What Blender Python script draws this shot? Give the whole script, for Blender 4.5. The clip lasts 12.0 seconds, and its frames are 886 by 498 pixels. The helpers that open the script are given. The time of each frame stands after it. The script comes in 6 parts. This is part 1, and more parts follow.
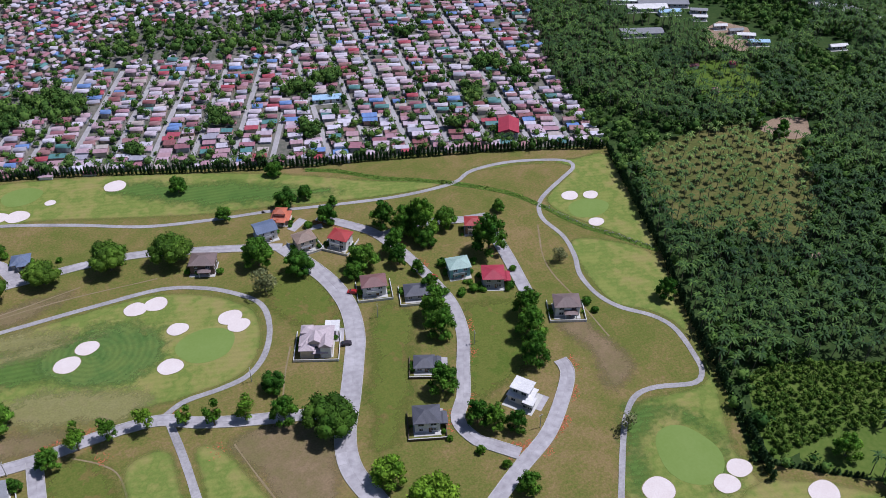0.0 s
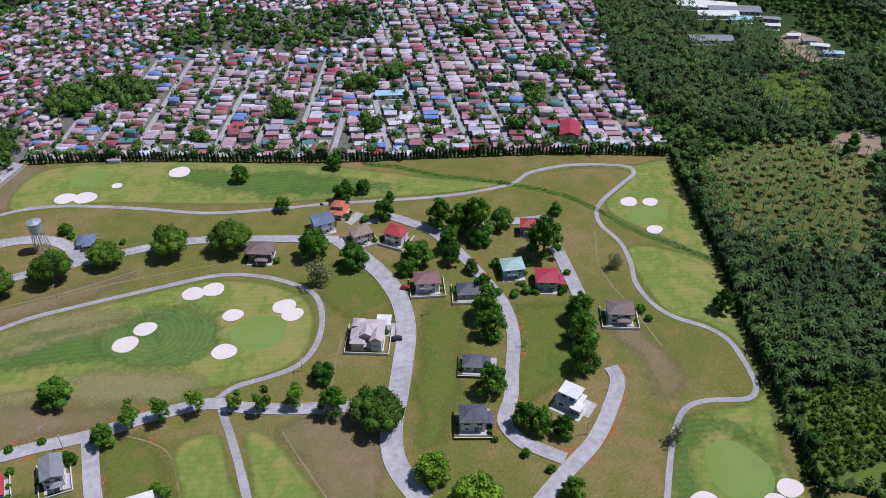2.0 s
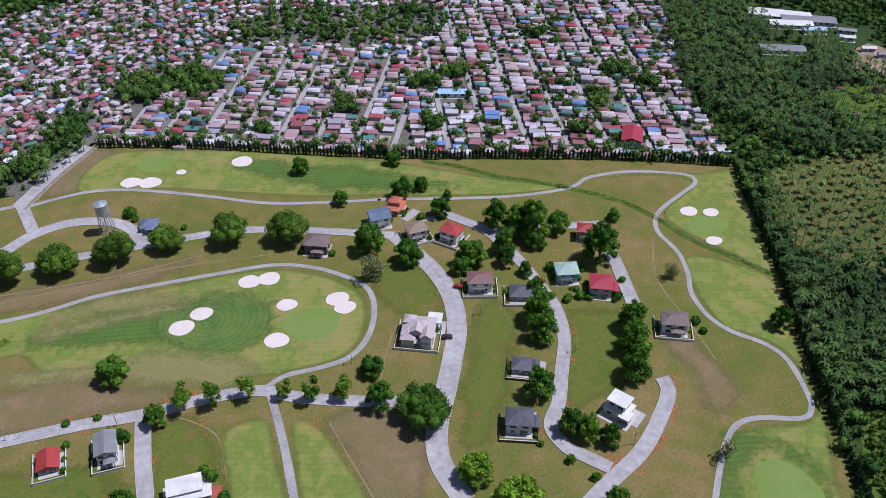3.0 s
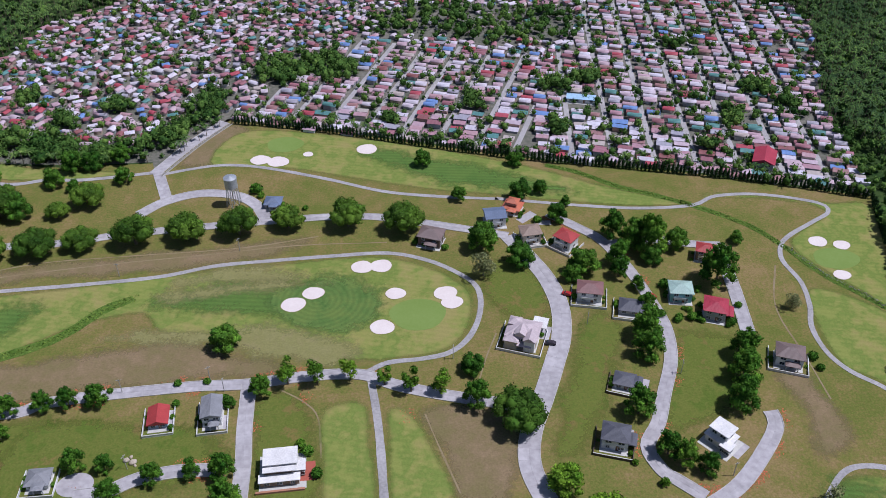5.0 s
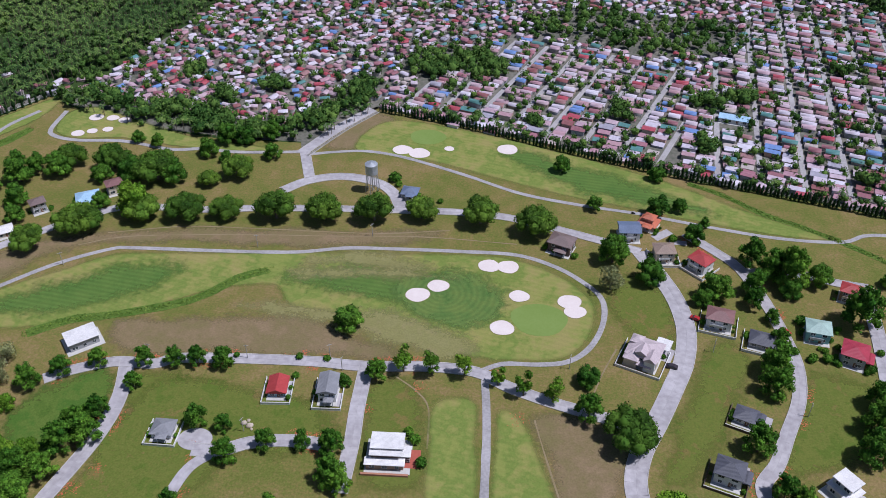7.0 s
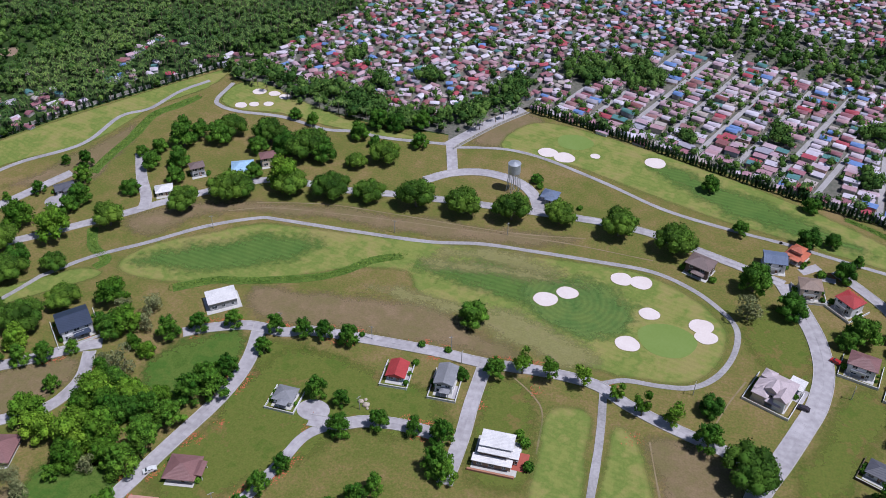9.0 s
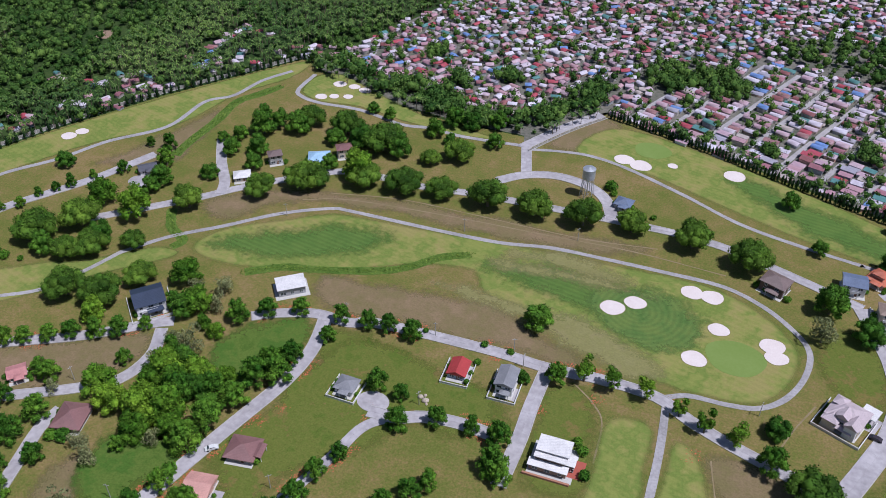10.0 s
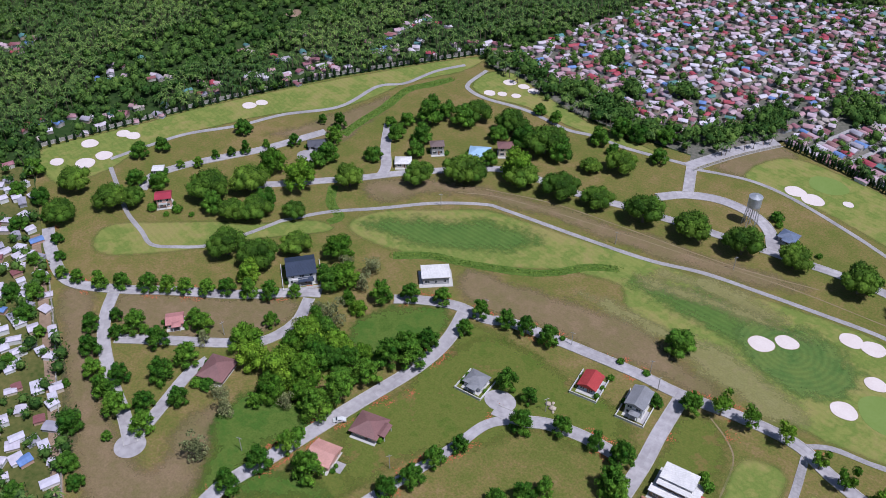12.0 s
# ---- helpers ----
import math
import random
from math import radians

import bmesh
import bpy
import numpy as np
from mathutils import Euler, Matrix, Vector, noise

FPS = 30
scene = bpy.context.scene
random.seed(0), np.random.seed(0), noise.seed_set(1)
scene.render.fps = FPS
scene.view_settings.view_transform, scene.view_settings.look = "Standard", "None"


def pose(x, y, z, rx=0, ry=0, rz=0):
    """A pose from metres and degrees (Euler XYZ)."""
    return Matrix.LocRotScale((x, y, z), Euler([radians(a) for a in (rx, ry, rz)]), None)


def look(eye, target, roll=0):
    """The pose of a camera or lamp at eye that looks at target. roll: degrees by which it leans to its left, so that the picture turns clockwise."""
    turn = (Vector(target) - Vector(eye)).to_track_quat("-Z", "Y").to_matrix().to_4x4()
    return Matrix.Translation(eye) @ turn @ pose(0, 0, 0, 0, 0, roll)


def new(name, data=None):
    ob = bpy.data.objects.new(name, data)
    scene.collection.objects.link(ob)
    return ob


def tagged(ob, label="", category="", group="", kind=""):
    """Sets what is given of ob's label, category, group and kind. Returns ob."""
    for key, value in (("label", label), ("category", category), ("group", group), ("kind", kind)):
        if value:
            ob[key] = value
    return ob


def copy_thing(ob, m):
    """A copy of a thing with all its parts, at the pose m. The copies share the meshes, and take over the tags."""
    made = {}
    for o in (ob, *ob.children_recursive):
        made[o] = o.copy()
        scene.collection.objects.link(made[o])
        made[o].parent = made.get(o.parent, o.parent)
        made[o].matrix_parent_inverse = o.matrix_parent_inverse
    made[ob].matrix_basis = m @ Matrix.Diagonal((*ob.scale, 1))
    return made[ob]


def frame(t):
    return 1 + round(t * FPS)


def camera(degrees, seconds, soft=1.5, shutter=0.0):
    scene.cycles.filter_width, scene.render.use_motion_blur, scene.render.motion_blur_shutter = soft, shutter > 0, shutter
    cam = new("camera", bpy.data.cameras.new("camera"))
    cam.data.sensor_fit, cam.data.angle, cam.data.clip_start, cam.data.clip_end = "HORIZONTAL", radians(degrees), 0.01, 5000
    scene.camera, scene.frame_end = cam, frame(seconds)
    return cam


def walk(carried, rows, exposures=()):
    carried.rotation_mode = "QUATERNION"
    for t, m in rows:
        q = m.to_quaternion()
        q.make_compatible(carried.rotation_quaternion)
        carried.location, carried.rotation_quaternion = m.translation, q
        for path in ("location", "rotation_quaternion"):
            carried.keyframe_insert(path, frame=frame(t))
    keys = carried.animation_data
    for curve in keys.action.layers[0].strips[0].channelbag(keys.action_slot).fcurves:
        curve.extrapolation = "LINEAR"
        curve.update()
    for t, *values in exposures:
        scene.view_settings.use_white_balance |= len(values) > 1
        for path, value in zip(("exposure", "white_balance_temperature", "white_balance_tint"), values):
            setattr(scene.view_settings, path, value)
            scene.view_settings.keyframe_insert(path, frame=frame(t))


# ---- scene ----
cam = camera(54.0, 12.0, soft=0.7)
PATH = [
    (0.0, pose(0, 0, 220, 51.81, 0.00, -23.98)),
    (0.5, pose(0, 0, 220, 51.82, 0.00, -23.32)),
    (1.0, pose(0, 0, 220, 51.80, 0.00, -22.43)),
    (1.5, pose(0, 0, 220, 51.79, 0.00, -20.89)),
    (2.0, pose(0, 0, 220, 51.75, 0.00, -19.39)),
    (2.5, pose(0, 0, 220, 51.73, 0.00, -17.46)),
    (3.0, pose(0, 0, 220, 51.72, 0.00, -14.81)),
    (5.0, pose(0, 0, 220, 51.70, 0.00, -5.40)),
    (5.5, pose(0, 0, 220, 51.70, 0.00, -2.73)),
    (6.0, pose(0, 0, 220, 51.73, 0.00, 0.00)),
    (6.5, pose(0, 0, 220, 51.74, 0.00, 2.69)),
    (7.0, pose(0, 0, 220, 51.76, 0.00, 5.39)),
    (9.0, pose(0, 0, 220, 51.72, 0.00, 16.54)),
    (9.5, pose(0, 0, 220, 51.70, 0.00, 19.41)),
    (10.0, pose(0, 0, 220, 51.68, 0.00, 22.30)),
    (10.5, pose(0, 0, 220, 51.67, 0.00, 25.23)),
    (11.0, pose(0, 0, 220, 51.67, 0.00, 28.20)),
    (11.5, pose(0, 0, 220, 51.68, 0.00, 31.21)),
    (12.0, pose(0, 0, 220, 51.70, 0.00, 34.64)),
]
walk(cam, PATH, exposures=((0.0, -0.26, 5640, 17), (12.0, -0.26, 5640, 17)))

# ---- light: high sun from the east-southeast, clear sky ----
SUN_AZ, SUN_EL = radians(96), radians(63)
SUN_DIR = Vector((math.sin(SUN_AZ) * math.cos(SUN_EL), math.cos(SUN_AZ) * math.cos(SUN_EL), math.sin(SUN_EL)))
world = bpy.data.worlds.new("sky")
scene.world = world
world.use_nodes = True
sky = world.node_tree.nodes.new("ShaderNodeTexSky")
sky.sky_type, sky.sun_disc, sky.sun_elevation, sky.sun_rotation = "NISHITA", False, SUN_EL, SUN_AZ
world.node_tree.links.new(sky.outputs[0], world.node_tree.nodes["Background"].inputs[0])
world.node_tree.nodes["Background"].inputs[1].default_value = 0.068
sun = new("sun", bpy.data.lights.new("sun", "SUN"))
sun.data.energy, sun.data.angle, sun.data.color = 4.9, radians(0.55), (1.0, 0.96, 0.9)
sun.matrix_world = look(SUN_DIR * 300, (0, 0, 0))


# ---- materials ----
def mat(name, colours, rough=0.85, scales=(0.05, 0.6), mix=0.55, bump=0.0, bump_scale=3.0, spec=0.3, metal=0.0, random_value=0.0, island=False, leafy=0.0):
    """A procedural surface: two colours broken up at two scales, a fine grain, and a random shade for each thing and each leaf."""
    m = bpy.data.materials.new(name)
    m.use_nodes = True
    nt, b = m.node_tree, m.node_tree.nodes["Principled BSDF"]
    co = nt.nodes.new("ShaderNodeTexCoord")
    big, fine = nt.nodes.new("ShaderNodeTexNoise"), nt.nodes.new("ShaderNodeTexNoise")
    for n, s in ((big, scales[0]), (fine, scales[1])):
        n.inputs["Scale"].default_value, n.inputs["Detail"].default_value = s, 5
        nt.links.new(co.outputs["Object"], n.inputs["Vector"])
    ramp = nt.nodes.new("ShaderNodeValToRGB")
    els = ramp.color_ramp.elements
    els[0].position, els[1].position = 0.36, 0.64
    els[0].color, els[1].color = (*colours[0], 1), (*colours[1], 1)
    add = nt.nodes.new("ShaderNodeMix")
    add.inputs[0].default_value = mix
    nt.links.new(big.outputs[0], add.inputs[2])
    nt.links.new(fine.outputs[0], add.inputs[3])
    nt.links.new(add.outputs[0], ramp.inputs[0])
    out = ramp.outputs[0]
    if random_value:
        hsv = nt.nodes.new("ShaderNodeHueSaturation")
        if island:
            src = nt.nodes.new("ShaderNodeNewGeometry").outputs["Random Per Island"]
        else:
            src = nt.nodes.new("ShaderNodeObjectInfo").outputs["Random"]
        mr = nt.nodes.new("ShaderNodeMapRange")
        mr.inputs[3].default_value, mr.inputs[4].default_value = 1 - random_value, 1 + random_value
        nt.links.new(src, mr.inputs[0])
        nt.links.new(mr.outputs[0], hsv.inputs["Value"])
        hue = nt.nodes.new("ShaderNodeMapRange")
        hue.inputs[3].default_value, hue.inputs[4].default_value = 0.5 + 0.03 * random_value, 0.5 - 0.05 * random_value
        nt.links.new(src, hue.inputs[0])
        nt.links.new(hue.outputs[0], hsv.inputs["Hue"])
        nt.links.new(out, hsv.inputs["Color"])
        out = hsv.outputs[0]
    if leafy:
        tint, span, bits = nt.nodes.new("ShaderNodeHueSaturation"), nt.nodes.new("ShaderNodeMapRange"), nt.nodes.new("ShaderNodeNewGeometry")
        span.inputs[3].default_value, span.inputs[4].default_value = 1 - leafy, 1 + leafy
        nt.links.new(bits.outputs["Random Per Island"], span.inputs[0])
        nt.links.new(span.outputs[0], tint.inputs["Value"])
        nt.links.new(out, tint.inputs["Color"])
        out = tint.outputs[0]
    nt.links.new(out, b.inputs["Base Color"])
    b.inputs["Roughness"].default_value, b.inputs["Metallic"].default_value = rough, metal
    b.inputs["Specular IOR Level"].default_value = spec
    if bump:
        bn = nt.nodes.new("ShaderNodeTexNoise")
        bn.inputs["Scale"].default_value, bn.inputs["Detail"].default_value = bump_scale, 4
        nt.links.new(co.outputs["Object"], bn.inputs["Vector"])
        bu = nt.nodes.new("ShaderNodeBump")
        bu.inputs["Strength"].default_value, bu.inputs["Distance"].default_value = bump, 0.3
        nt.links.new(bn.outputs[0], bu.inputs["Height"])
        nt.links.new(bu.outputs[0], b.inputs["Normal"])
    return m


def palette_mat(name, colours, rough=0.6, dirt=0.35):
    """Painted metal roofs or walls, one colour out of the list for each island of the mesh, with rust and dirt."""
    m = mat(name, ((0.75, 0.72, 0.68), (1.0, 1.0, 1.0)), rough, (0.25, 1.6), 0.5)
    nt, b = m.node_tree, m.node_tree.nodes["Principled BSDF"]
    ramp = nt.nodes.new("ShaderNodeValToRGB")
    ramp.color_ramp.interpolation = "CONSTANT"
    for n, c in enumerate(colours):
        e = ramp.color_ramp.elements[n] if n < 2 else ramp.color_ramp.elements.new(n / len(colours))
        e.position, e.color = n / len(colours), (*c, 1)
    nt.links.new(nt.nodes.new("ShaderNodeNewGeometry").outputs["Random Per Island"], ramp.inputs[0])
    old = b.inputs["Base Color"].links[0].from_socket
    mul = nt.nodes.new("ShaderNodeMix")
    mul.data_type, mul.blend_type = "RGBA", "MULTIPLY"
    mul.inputs[0].default_value = 1.0
    nt.links.new(ramp.outputs[0], mul.inputs[6])
    nt.links.new(old, mul.inputs[7])
    nt.links.new(mul.outputs[2], b.inputs["Base Color"])
    return m


def grass_ramp(nt, stops, scales, offset, mix, grain=0.13):
    """A broken-up grass colour from several tones, in world metres."""
    co = nt.nodes.new("ShaderNodeTexCoord")
    move = nt.nodes.new("ShaderNodeVectorMath")
    move.inputs[1].default_value = (offset, offset * 0.7, 0)
    nt.links.new(co.outputs["Object"], move.inputs[0])
    a, b = nt.nodes.new("ShaderNodeTexNoise"), nt.nodes.new("ShaderNodeTexNoise")
    for n, s, det in ((a, scales[0], 6), (b, scales[1], 4)):
        n.inputs["Scale"].default_value, n.inputs["Detail"].default_value = s, det
        n.inputs["Roughness"].default_value = 0.62
        nt.links.new(move.outputs[0], n.inputs["Vector"])
    c = nt.nodes.new("ShaderNodeTexNoise")
    c.inputs["Scale"].default_value, c.inputs["Detail"].default_value = (scales[0] * scales[1]) ** 0.5, 5
    nt.links.new(move.outputs[0], c.inputs["Vector"])
    m, m2 = nt.nodes.new("ShaderNodeMix"), nt.nodes.new("ShaderNodeMix")
    m.inputs[0].default_value, m2.inputs[0].default_value = 0.4, mix * 0.6
    nt.links.new(a.outputs[0], m.inputs[2])
    nt.links.new(c.outputs[0], m.inputs[3])
    nt.links.new(m.outputs[0], m2.inputs[2])
    nt.links.new(b.outputs[0], m2.inputs[3])
    r = nt.nodes.new("ShaderNodeValToRGB")
    for k in range(len(stops) - 2):
        r.color_ramp.elements.new(0.5)
    for k, tone in enumerate(stops):
        r.color_ramp.elements[k].position = 0.42 + 0.16 * k / (len(stops) - 1)
        r.color_ramp.elements[k].color = (*tone, 1)
    nt.links.new(m2.outputs[0], r.inputs[0])
    blades, hsv, mr = nt.nodes.new("ShaderNodeTexNoise"), nt.nodes.new("ShaderNodeHueSaturation"), nt.nodes.new("ShaderNodeMapRange")
    blades.inputs["Scale"].default_value, blades.inputs["Detail"].default_value = 1.6, 3
    mr.inputs[1].default_value, mr.inputs[2].default_value, mr.inputs[3].default_value, mr.inputs[4].default_value = 0.3, 0.7, 1 - grain, 1 + grain
    nt.links.new(move.outputs[0], blades.inputs["Vector"])
    nt.links.new(blades.outputs[0], mr.inputs[0])
    nt.links.new(mr.outputs[0], hsv.inputs["Value"])
    nt.links.new(r.outputs[0], hsv.inputs["Color"])
    return hsv.outputs[0], b.outputs[0], a.outputs[0]


ROUGH_TONES = ((0.228, 0.166, 0.072), (0.182, 0.152, 0.05), (0.15, 0.146, 0.039), (0.12, 0.138, 0.03))


def turf(name, tones=None, scales=(0.04, 0.5), offset=0.0, mown=None, strength=1.0, stripe=0.035, rings=None, ragged=0.8):
    """Rough grass; with tones, mown or bare turf that thins out towards its edge."""
    m = bpy.data.materials.new(name)
    m.use_nodes = True
    nt, b = m.node_tree, m.node_tree.nodes["Principled BSDF"]
    if not tones:
        col, fine, wide = grass_ramp(nt, ROUGH_TONES, (0.022, 0.9), 0.0, 0.55, 0.17)
    else:
        own, fine, wide = grass_ramp(nt, tones, scales, offset, 0.45, 0.07 if mown else 0.15)
        if mown:
            co, wave = nt.nodes.new("ShaderNodeTexCoord"), nt.nodes.new("ShaderNodeTexWave")
            turn = nt.nodes.new("ShaderNodeMapping")
            turn.inputs["Rotation"].default_value = (0, 0, radians(mown))
            wave.inputs["Scale"].default_value, wave.inputs["Distortion"].default_value = 0.14, 0.0
            wave.inputs["Detail Scale"].default_value = 0.3
            if rings:
                wave.wave_type, wave.rings_direction = "RINGS", "Z"
                wave.inputs["Distortion"].default_value, wave.inputs["Detail Scale"].default_value = 14.0, 0.05
                turn.inputs["Location"].default_value, turn.inputs["Rotation"].default_value = (-rings[0], -rings[1], 0), (0, 0, 0)
            nt.links.new(co.outputs["Object"], turn.inputs[0])
            nt.links.new(turn.outputs[0], wave.inputs[0])
            hsv, mr = nt.nodes.new("ShaderNodeHueSaturation"), nt.nodes.new("ShaderNodeMapRange")
            mr.inputs[3].default_value, mr.inputs[4].default_value = 1 - stripe, 1 + stripe
            nt.links.new(wave.outputs["Fac"], mr.inputs[0])
            nt.links.new(mr.outputs[0], hsv.inputs["Value"])
            nt.links.new(own, hsv.inputs["Color"])
            own = hsv.outputs[0]
        at = nt.nodes.new("ShaderNodeAttribute")
        at.attribute_name = "cover"
        broad, small, hold, cover = (nt.nodes.new("ShaderNodeMath") for _ in range(4))
        broad.operation = small.operation = "MULTIPLY_ADD"
        broad.inputs[1].default_value, small.inputs[1].default_value = ragged * 1.7, ragged * 0.9
        offset_by = nt.nodes.new("ShaderNodeMath")
        offset_by.operation, offset_by.inputs[1].default_value = "SUBTRACT", ragged * 1.3
        nt.links.new(at.outputs["Fac"], offset_by.inputs[0])
        nt.links.new(wide, broad.inputs[0])
        nt.links.new(offset_by.outputs[0], broad.inputs[2])
        nt.links.new(fine, small.inputs[0])
        nt.links.new(broad.outputs[0], small.inputs[2])
        hold.operation, hold.use_clamp, hold.inputs[1].default_value = "MULTIPLY", True, 4.0
        nt.links.new(at.outputs["Fac"], hold.inputs[0])
        mr = nt.nodes.new("ShaderNodeMapRange")
        mr.interpolation_type = "SMOOTHSTEP"
        mr.inputs[1].default_value, mr.inputs[2].default_value = 0.25, 0.8
        mr.inputs[4].default_value = strength
        nt.links.new(small.outputs[0], mr.inputs[0])
        cover.operation = "MULTIPLY"
        nt.links.new(mr.outputs[0], cover.inputs[0])
        nt.links.new(hold.outputs[0], cover.inputs[1])
        nt.links.new(cover.outputs[0], b.inputs["Alpha"])
        col = own
    nt.links.new(col, b.inputs["Base Color"])
    b.inputs["Roughness"].default_value, b.inputs["Specular IOR Level"].default_value = 0.95, 0.05
    bu = nt.nodes.new("ShaderNodeBump")
    bu.inputs["Strength"].default_value, bu.inputs["Distance"].default_value = 0.25, 0.4
    nt.links.new(fine, bu.inputs["Height"])
    nt.links.new(bu.outputs[0], b.inputs["Normal"])
    return m


M_ROUGH = turf("dry_rough_grass")
FAIR_TONES = ((0.265, 0.236, 0.082), (0.23, 0.236, 0.066), (0.148, 0.198, 0.043), (0.212, 0.235, 0.06))
M_FAIR = turf("fairway_grass", FAIR_TONES, (0.028, 0.25), 40.0, -75, ragged=0.35)
M_DARKTURF = turf("watered_turf", ((0.085, 0.16, 0.035), (0.115, 0.188, 0.042)), (0.06, 0.4), 10.0, -82, 0.85, 0.1)
M_SWIRL = turf("swirl_mown_turf", ((0.086, 0.162, 0.04), (0.115, 0.186, 0.048), (0.145, 0.205, 0.052)), (0.06, 0.4), 25.0, 1, 0.85, 0.085, (-24.0, 250.0))
M_PALE = turf("pale_straw_turf", ((0.3, 0.26, 0.125), (0.25, 0.235, 0.09), (0.27, 0.25, 0.105)), (0.05, 0.5), 55.0, None, 0.8)
M_LAWN = turf("lawn_grass", ((0.195, 0.16, 0.05), (0.122, 0.158, 0.029), (0.152, 0.168, 0.037), (0.108, 0.152, 0.026)), (0.04, 0.5), 70.0, None, 0.85)
M_LUSH = turf("lush_grass", ((0.075, 0.13, 0.022), (0.105, 0.155, 0.03), (0.068, 0.135, 0.022)), (0.05, 0.5), 33.0, None, 0.95)
M_DRY = turf("dry_bare_grass", ((0.265, 0.19, 0.112), (0.222, 0.168, 0.088), (0.195, 0.162, 0.072)), (0.05, 0.6), 90.0, None, 0.85)
M_GREEN = mat("putting_green", ((0.165, 0.235, 0.055), (0.19, 0.26, 0.07)), 0.95, (0.1, 1.0), 0.4, 0, 3, 0.1)
M_SAND = mat("bunker_sand", ((0.64, 0.55, 0.52), (0.71, 0.63, 0.6)), 0.95, (0.2, 2.0), 0.5, 0.3, 2.0, 0.1)
M_CONC = mat("road_concrete", ((0.3, 0.278, 0.288), (0.46, 0.43, 0.445)), 0.9, (0.06, 0.5), 0.5, 0.2, 3.0, 0.1, random_value=0.06)
M_LIP = mat("bunker_lip_turf", ((0.26, 0.22, 0.11), (0.2, 0.2, 0.08)), 0.95, (0.3, 2.0), 0.5, spec=0.05)
M_JOINT = mat("road_joint", ((0.3, 0.28, 0.285), (0.38, 0.355, 0.36)), 0.95, (0.3, 2.0), 0.5)
M_KERB = mat("kerb_concrete", ((0.34, 0.32, 0.31), (0.5, 0.47, 0.46)), 0.9, (0.2, 2.0), 0.5)
M_CART = mat("cart_path_concrete", ((0.25, 0.235, 0.235), (0.41, 0.385, 0.39)), 0.9, (0.12, 1.2), 0.5)
M_DITCH = mat("ditch_reeds", ((0.065, 0.13, 0.018), (0.13, 0.19, 0.038)), 0.95, (0.2, 1.5), 0.5, 0.8, 3.0, 0.1)
M_TRACK = mat("trodden_earth", ((0.2, 0.155, 0.077), (0.28, 0.22, 0.14)), 0.95, (0.2, 2.0), 0.5, spec=0.05)
M_GLADE = mat("glade_grass", ((0.06, 0.11, 0.015), (0.12, 0.17, 0.03)), 0.95, (0.05, 0.7), 0.5, spec=0.05)
M_SELAWN = mat("meadow_grass", ((0.07, 0.12, 0.02), (0.12, 0.16, 0.035)), 0.95, (0.05, 0.7), 0.5, spec=0.05)
M_EARTH = mat("bare_earth", ((0.22, 0.15, 0.1), (0.32, 0.23, 0.16)), 0.95, (0.1, 1.0), 0.5)
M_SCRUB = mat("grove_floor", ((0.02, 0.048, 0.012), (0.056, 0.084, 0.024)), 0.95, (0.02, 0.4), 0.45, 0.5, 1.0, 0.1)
M_DRYGROVE = mat("plantation_floor", ((0.06, 0.086, 0.02), (0.165, 0.145, 0.052)), 0.95, (0.04, 0.6), 0.45, 0.4, 1.5, 0.05)
M_REDSOIL = mat("fallen_leaf", ((0.46, 0.125, 0.05), (0.32, 0.13, 0.055)), 0.95, (0.4, 2.0), 0.5, random_value=0.4, island=True)
M_TOWNGROUND = mat("town_ground", ((0.077, 0.085, 0.06), (0.2, 0.18, 0.155)), 0.95, (0.06, 0.5), 0.5)


# ---- mesh helpers ----
def part(name, bm, material, parent=None, label=""):
    """One mesh object, under a thing or under a part."""
    me = bpy.data.meshes.new(name)
    bm.to_mesh(me)
    bm.free()
    for m in material if isinstance(material, (list, tuple)) else [material]:
        me.materials.append(m)
    ob = new(name, me)
    if parent:
        ob.parent = parent
    if label:
        ob["label"] = label
    return ob


def smooth_line(pts, closed=False, step=2.0):
    """A Catmull-Rom line through control points, sampled about every step metres."""
    p = [np.array(q, float) for q in pts]
    n, out = len(p), []
    for i in range(n if closed else n - 1):
        a, b = p[i], p[(i + 1) % n]
        z = p[i - 1] if closed or i else 2 * a - b
        c = p[(i + 2) % n] if closed or i + 2 < n else 2 * b - a
        k = max(2, int(np.linalg.norm(b - a) / step))
        for j in range(k):
            t = j / k
            out.append(0.5 * (2 * a + (b - z) * t + (2 * z - 5 * a + 4 * b - c) * t * t + (3 * a - z - 3 * b + c) * t**3))
    if not closed:
        out.append(p[-1])
    return np.array(out)


def ribbon(line, half, z0, z1, wobble=0.0):
    """A slab along a line: top at z1, sides down to z0."""
    bm = bmesh.new()
    d = np.gradient(line, axis=0)
    d /= np.linalg.norm(d, axis=1, keepdims=True) + 1e-9
    side = np.stack([d[:, 1], -d[:, 0]], 1)
    rows = []
    for n, (p, s) in enumerate(zip(line, side)):
        w = half * (1 + wobble * noise.noise((p[0] * 0.1, p[1] * 0.1, 0)))
        a, b = p + s * w, p - s * w
        rows.append([bm.verts.new((a[0], a[1], z0)), bm.verts.new((a[0], a[1], z1)), bm.verts.new((b[0], b[1], z1)), bm.verts.new((b[0], b[1], z0))])
    for r, q in zip(rows, rows[1:]):
        for k in range(3):
            bm.faces.new((r[k], r[k + 1], q[k + 1], q[k]))
    bm.faces.new(rows[0])
    bm.faces.new(rows[-1][::-1])
    bmesh.ops.recalc_face_normals(bm, faces=bm.faces)
    return bm


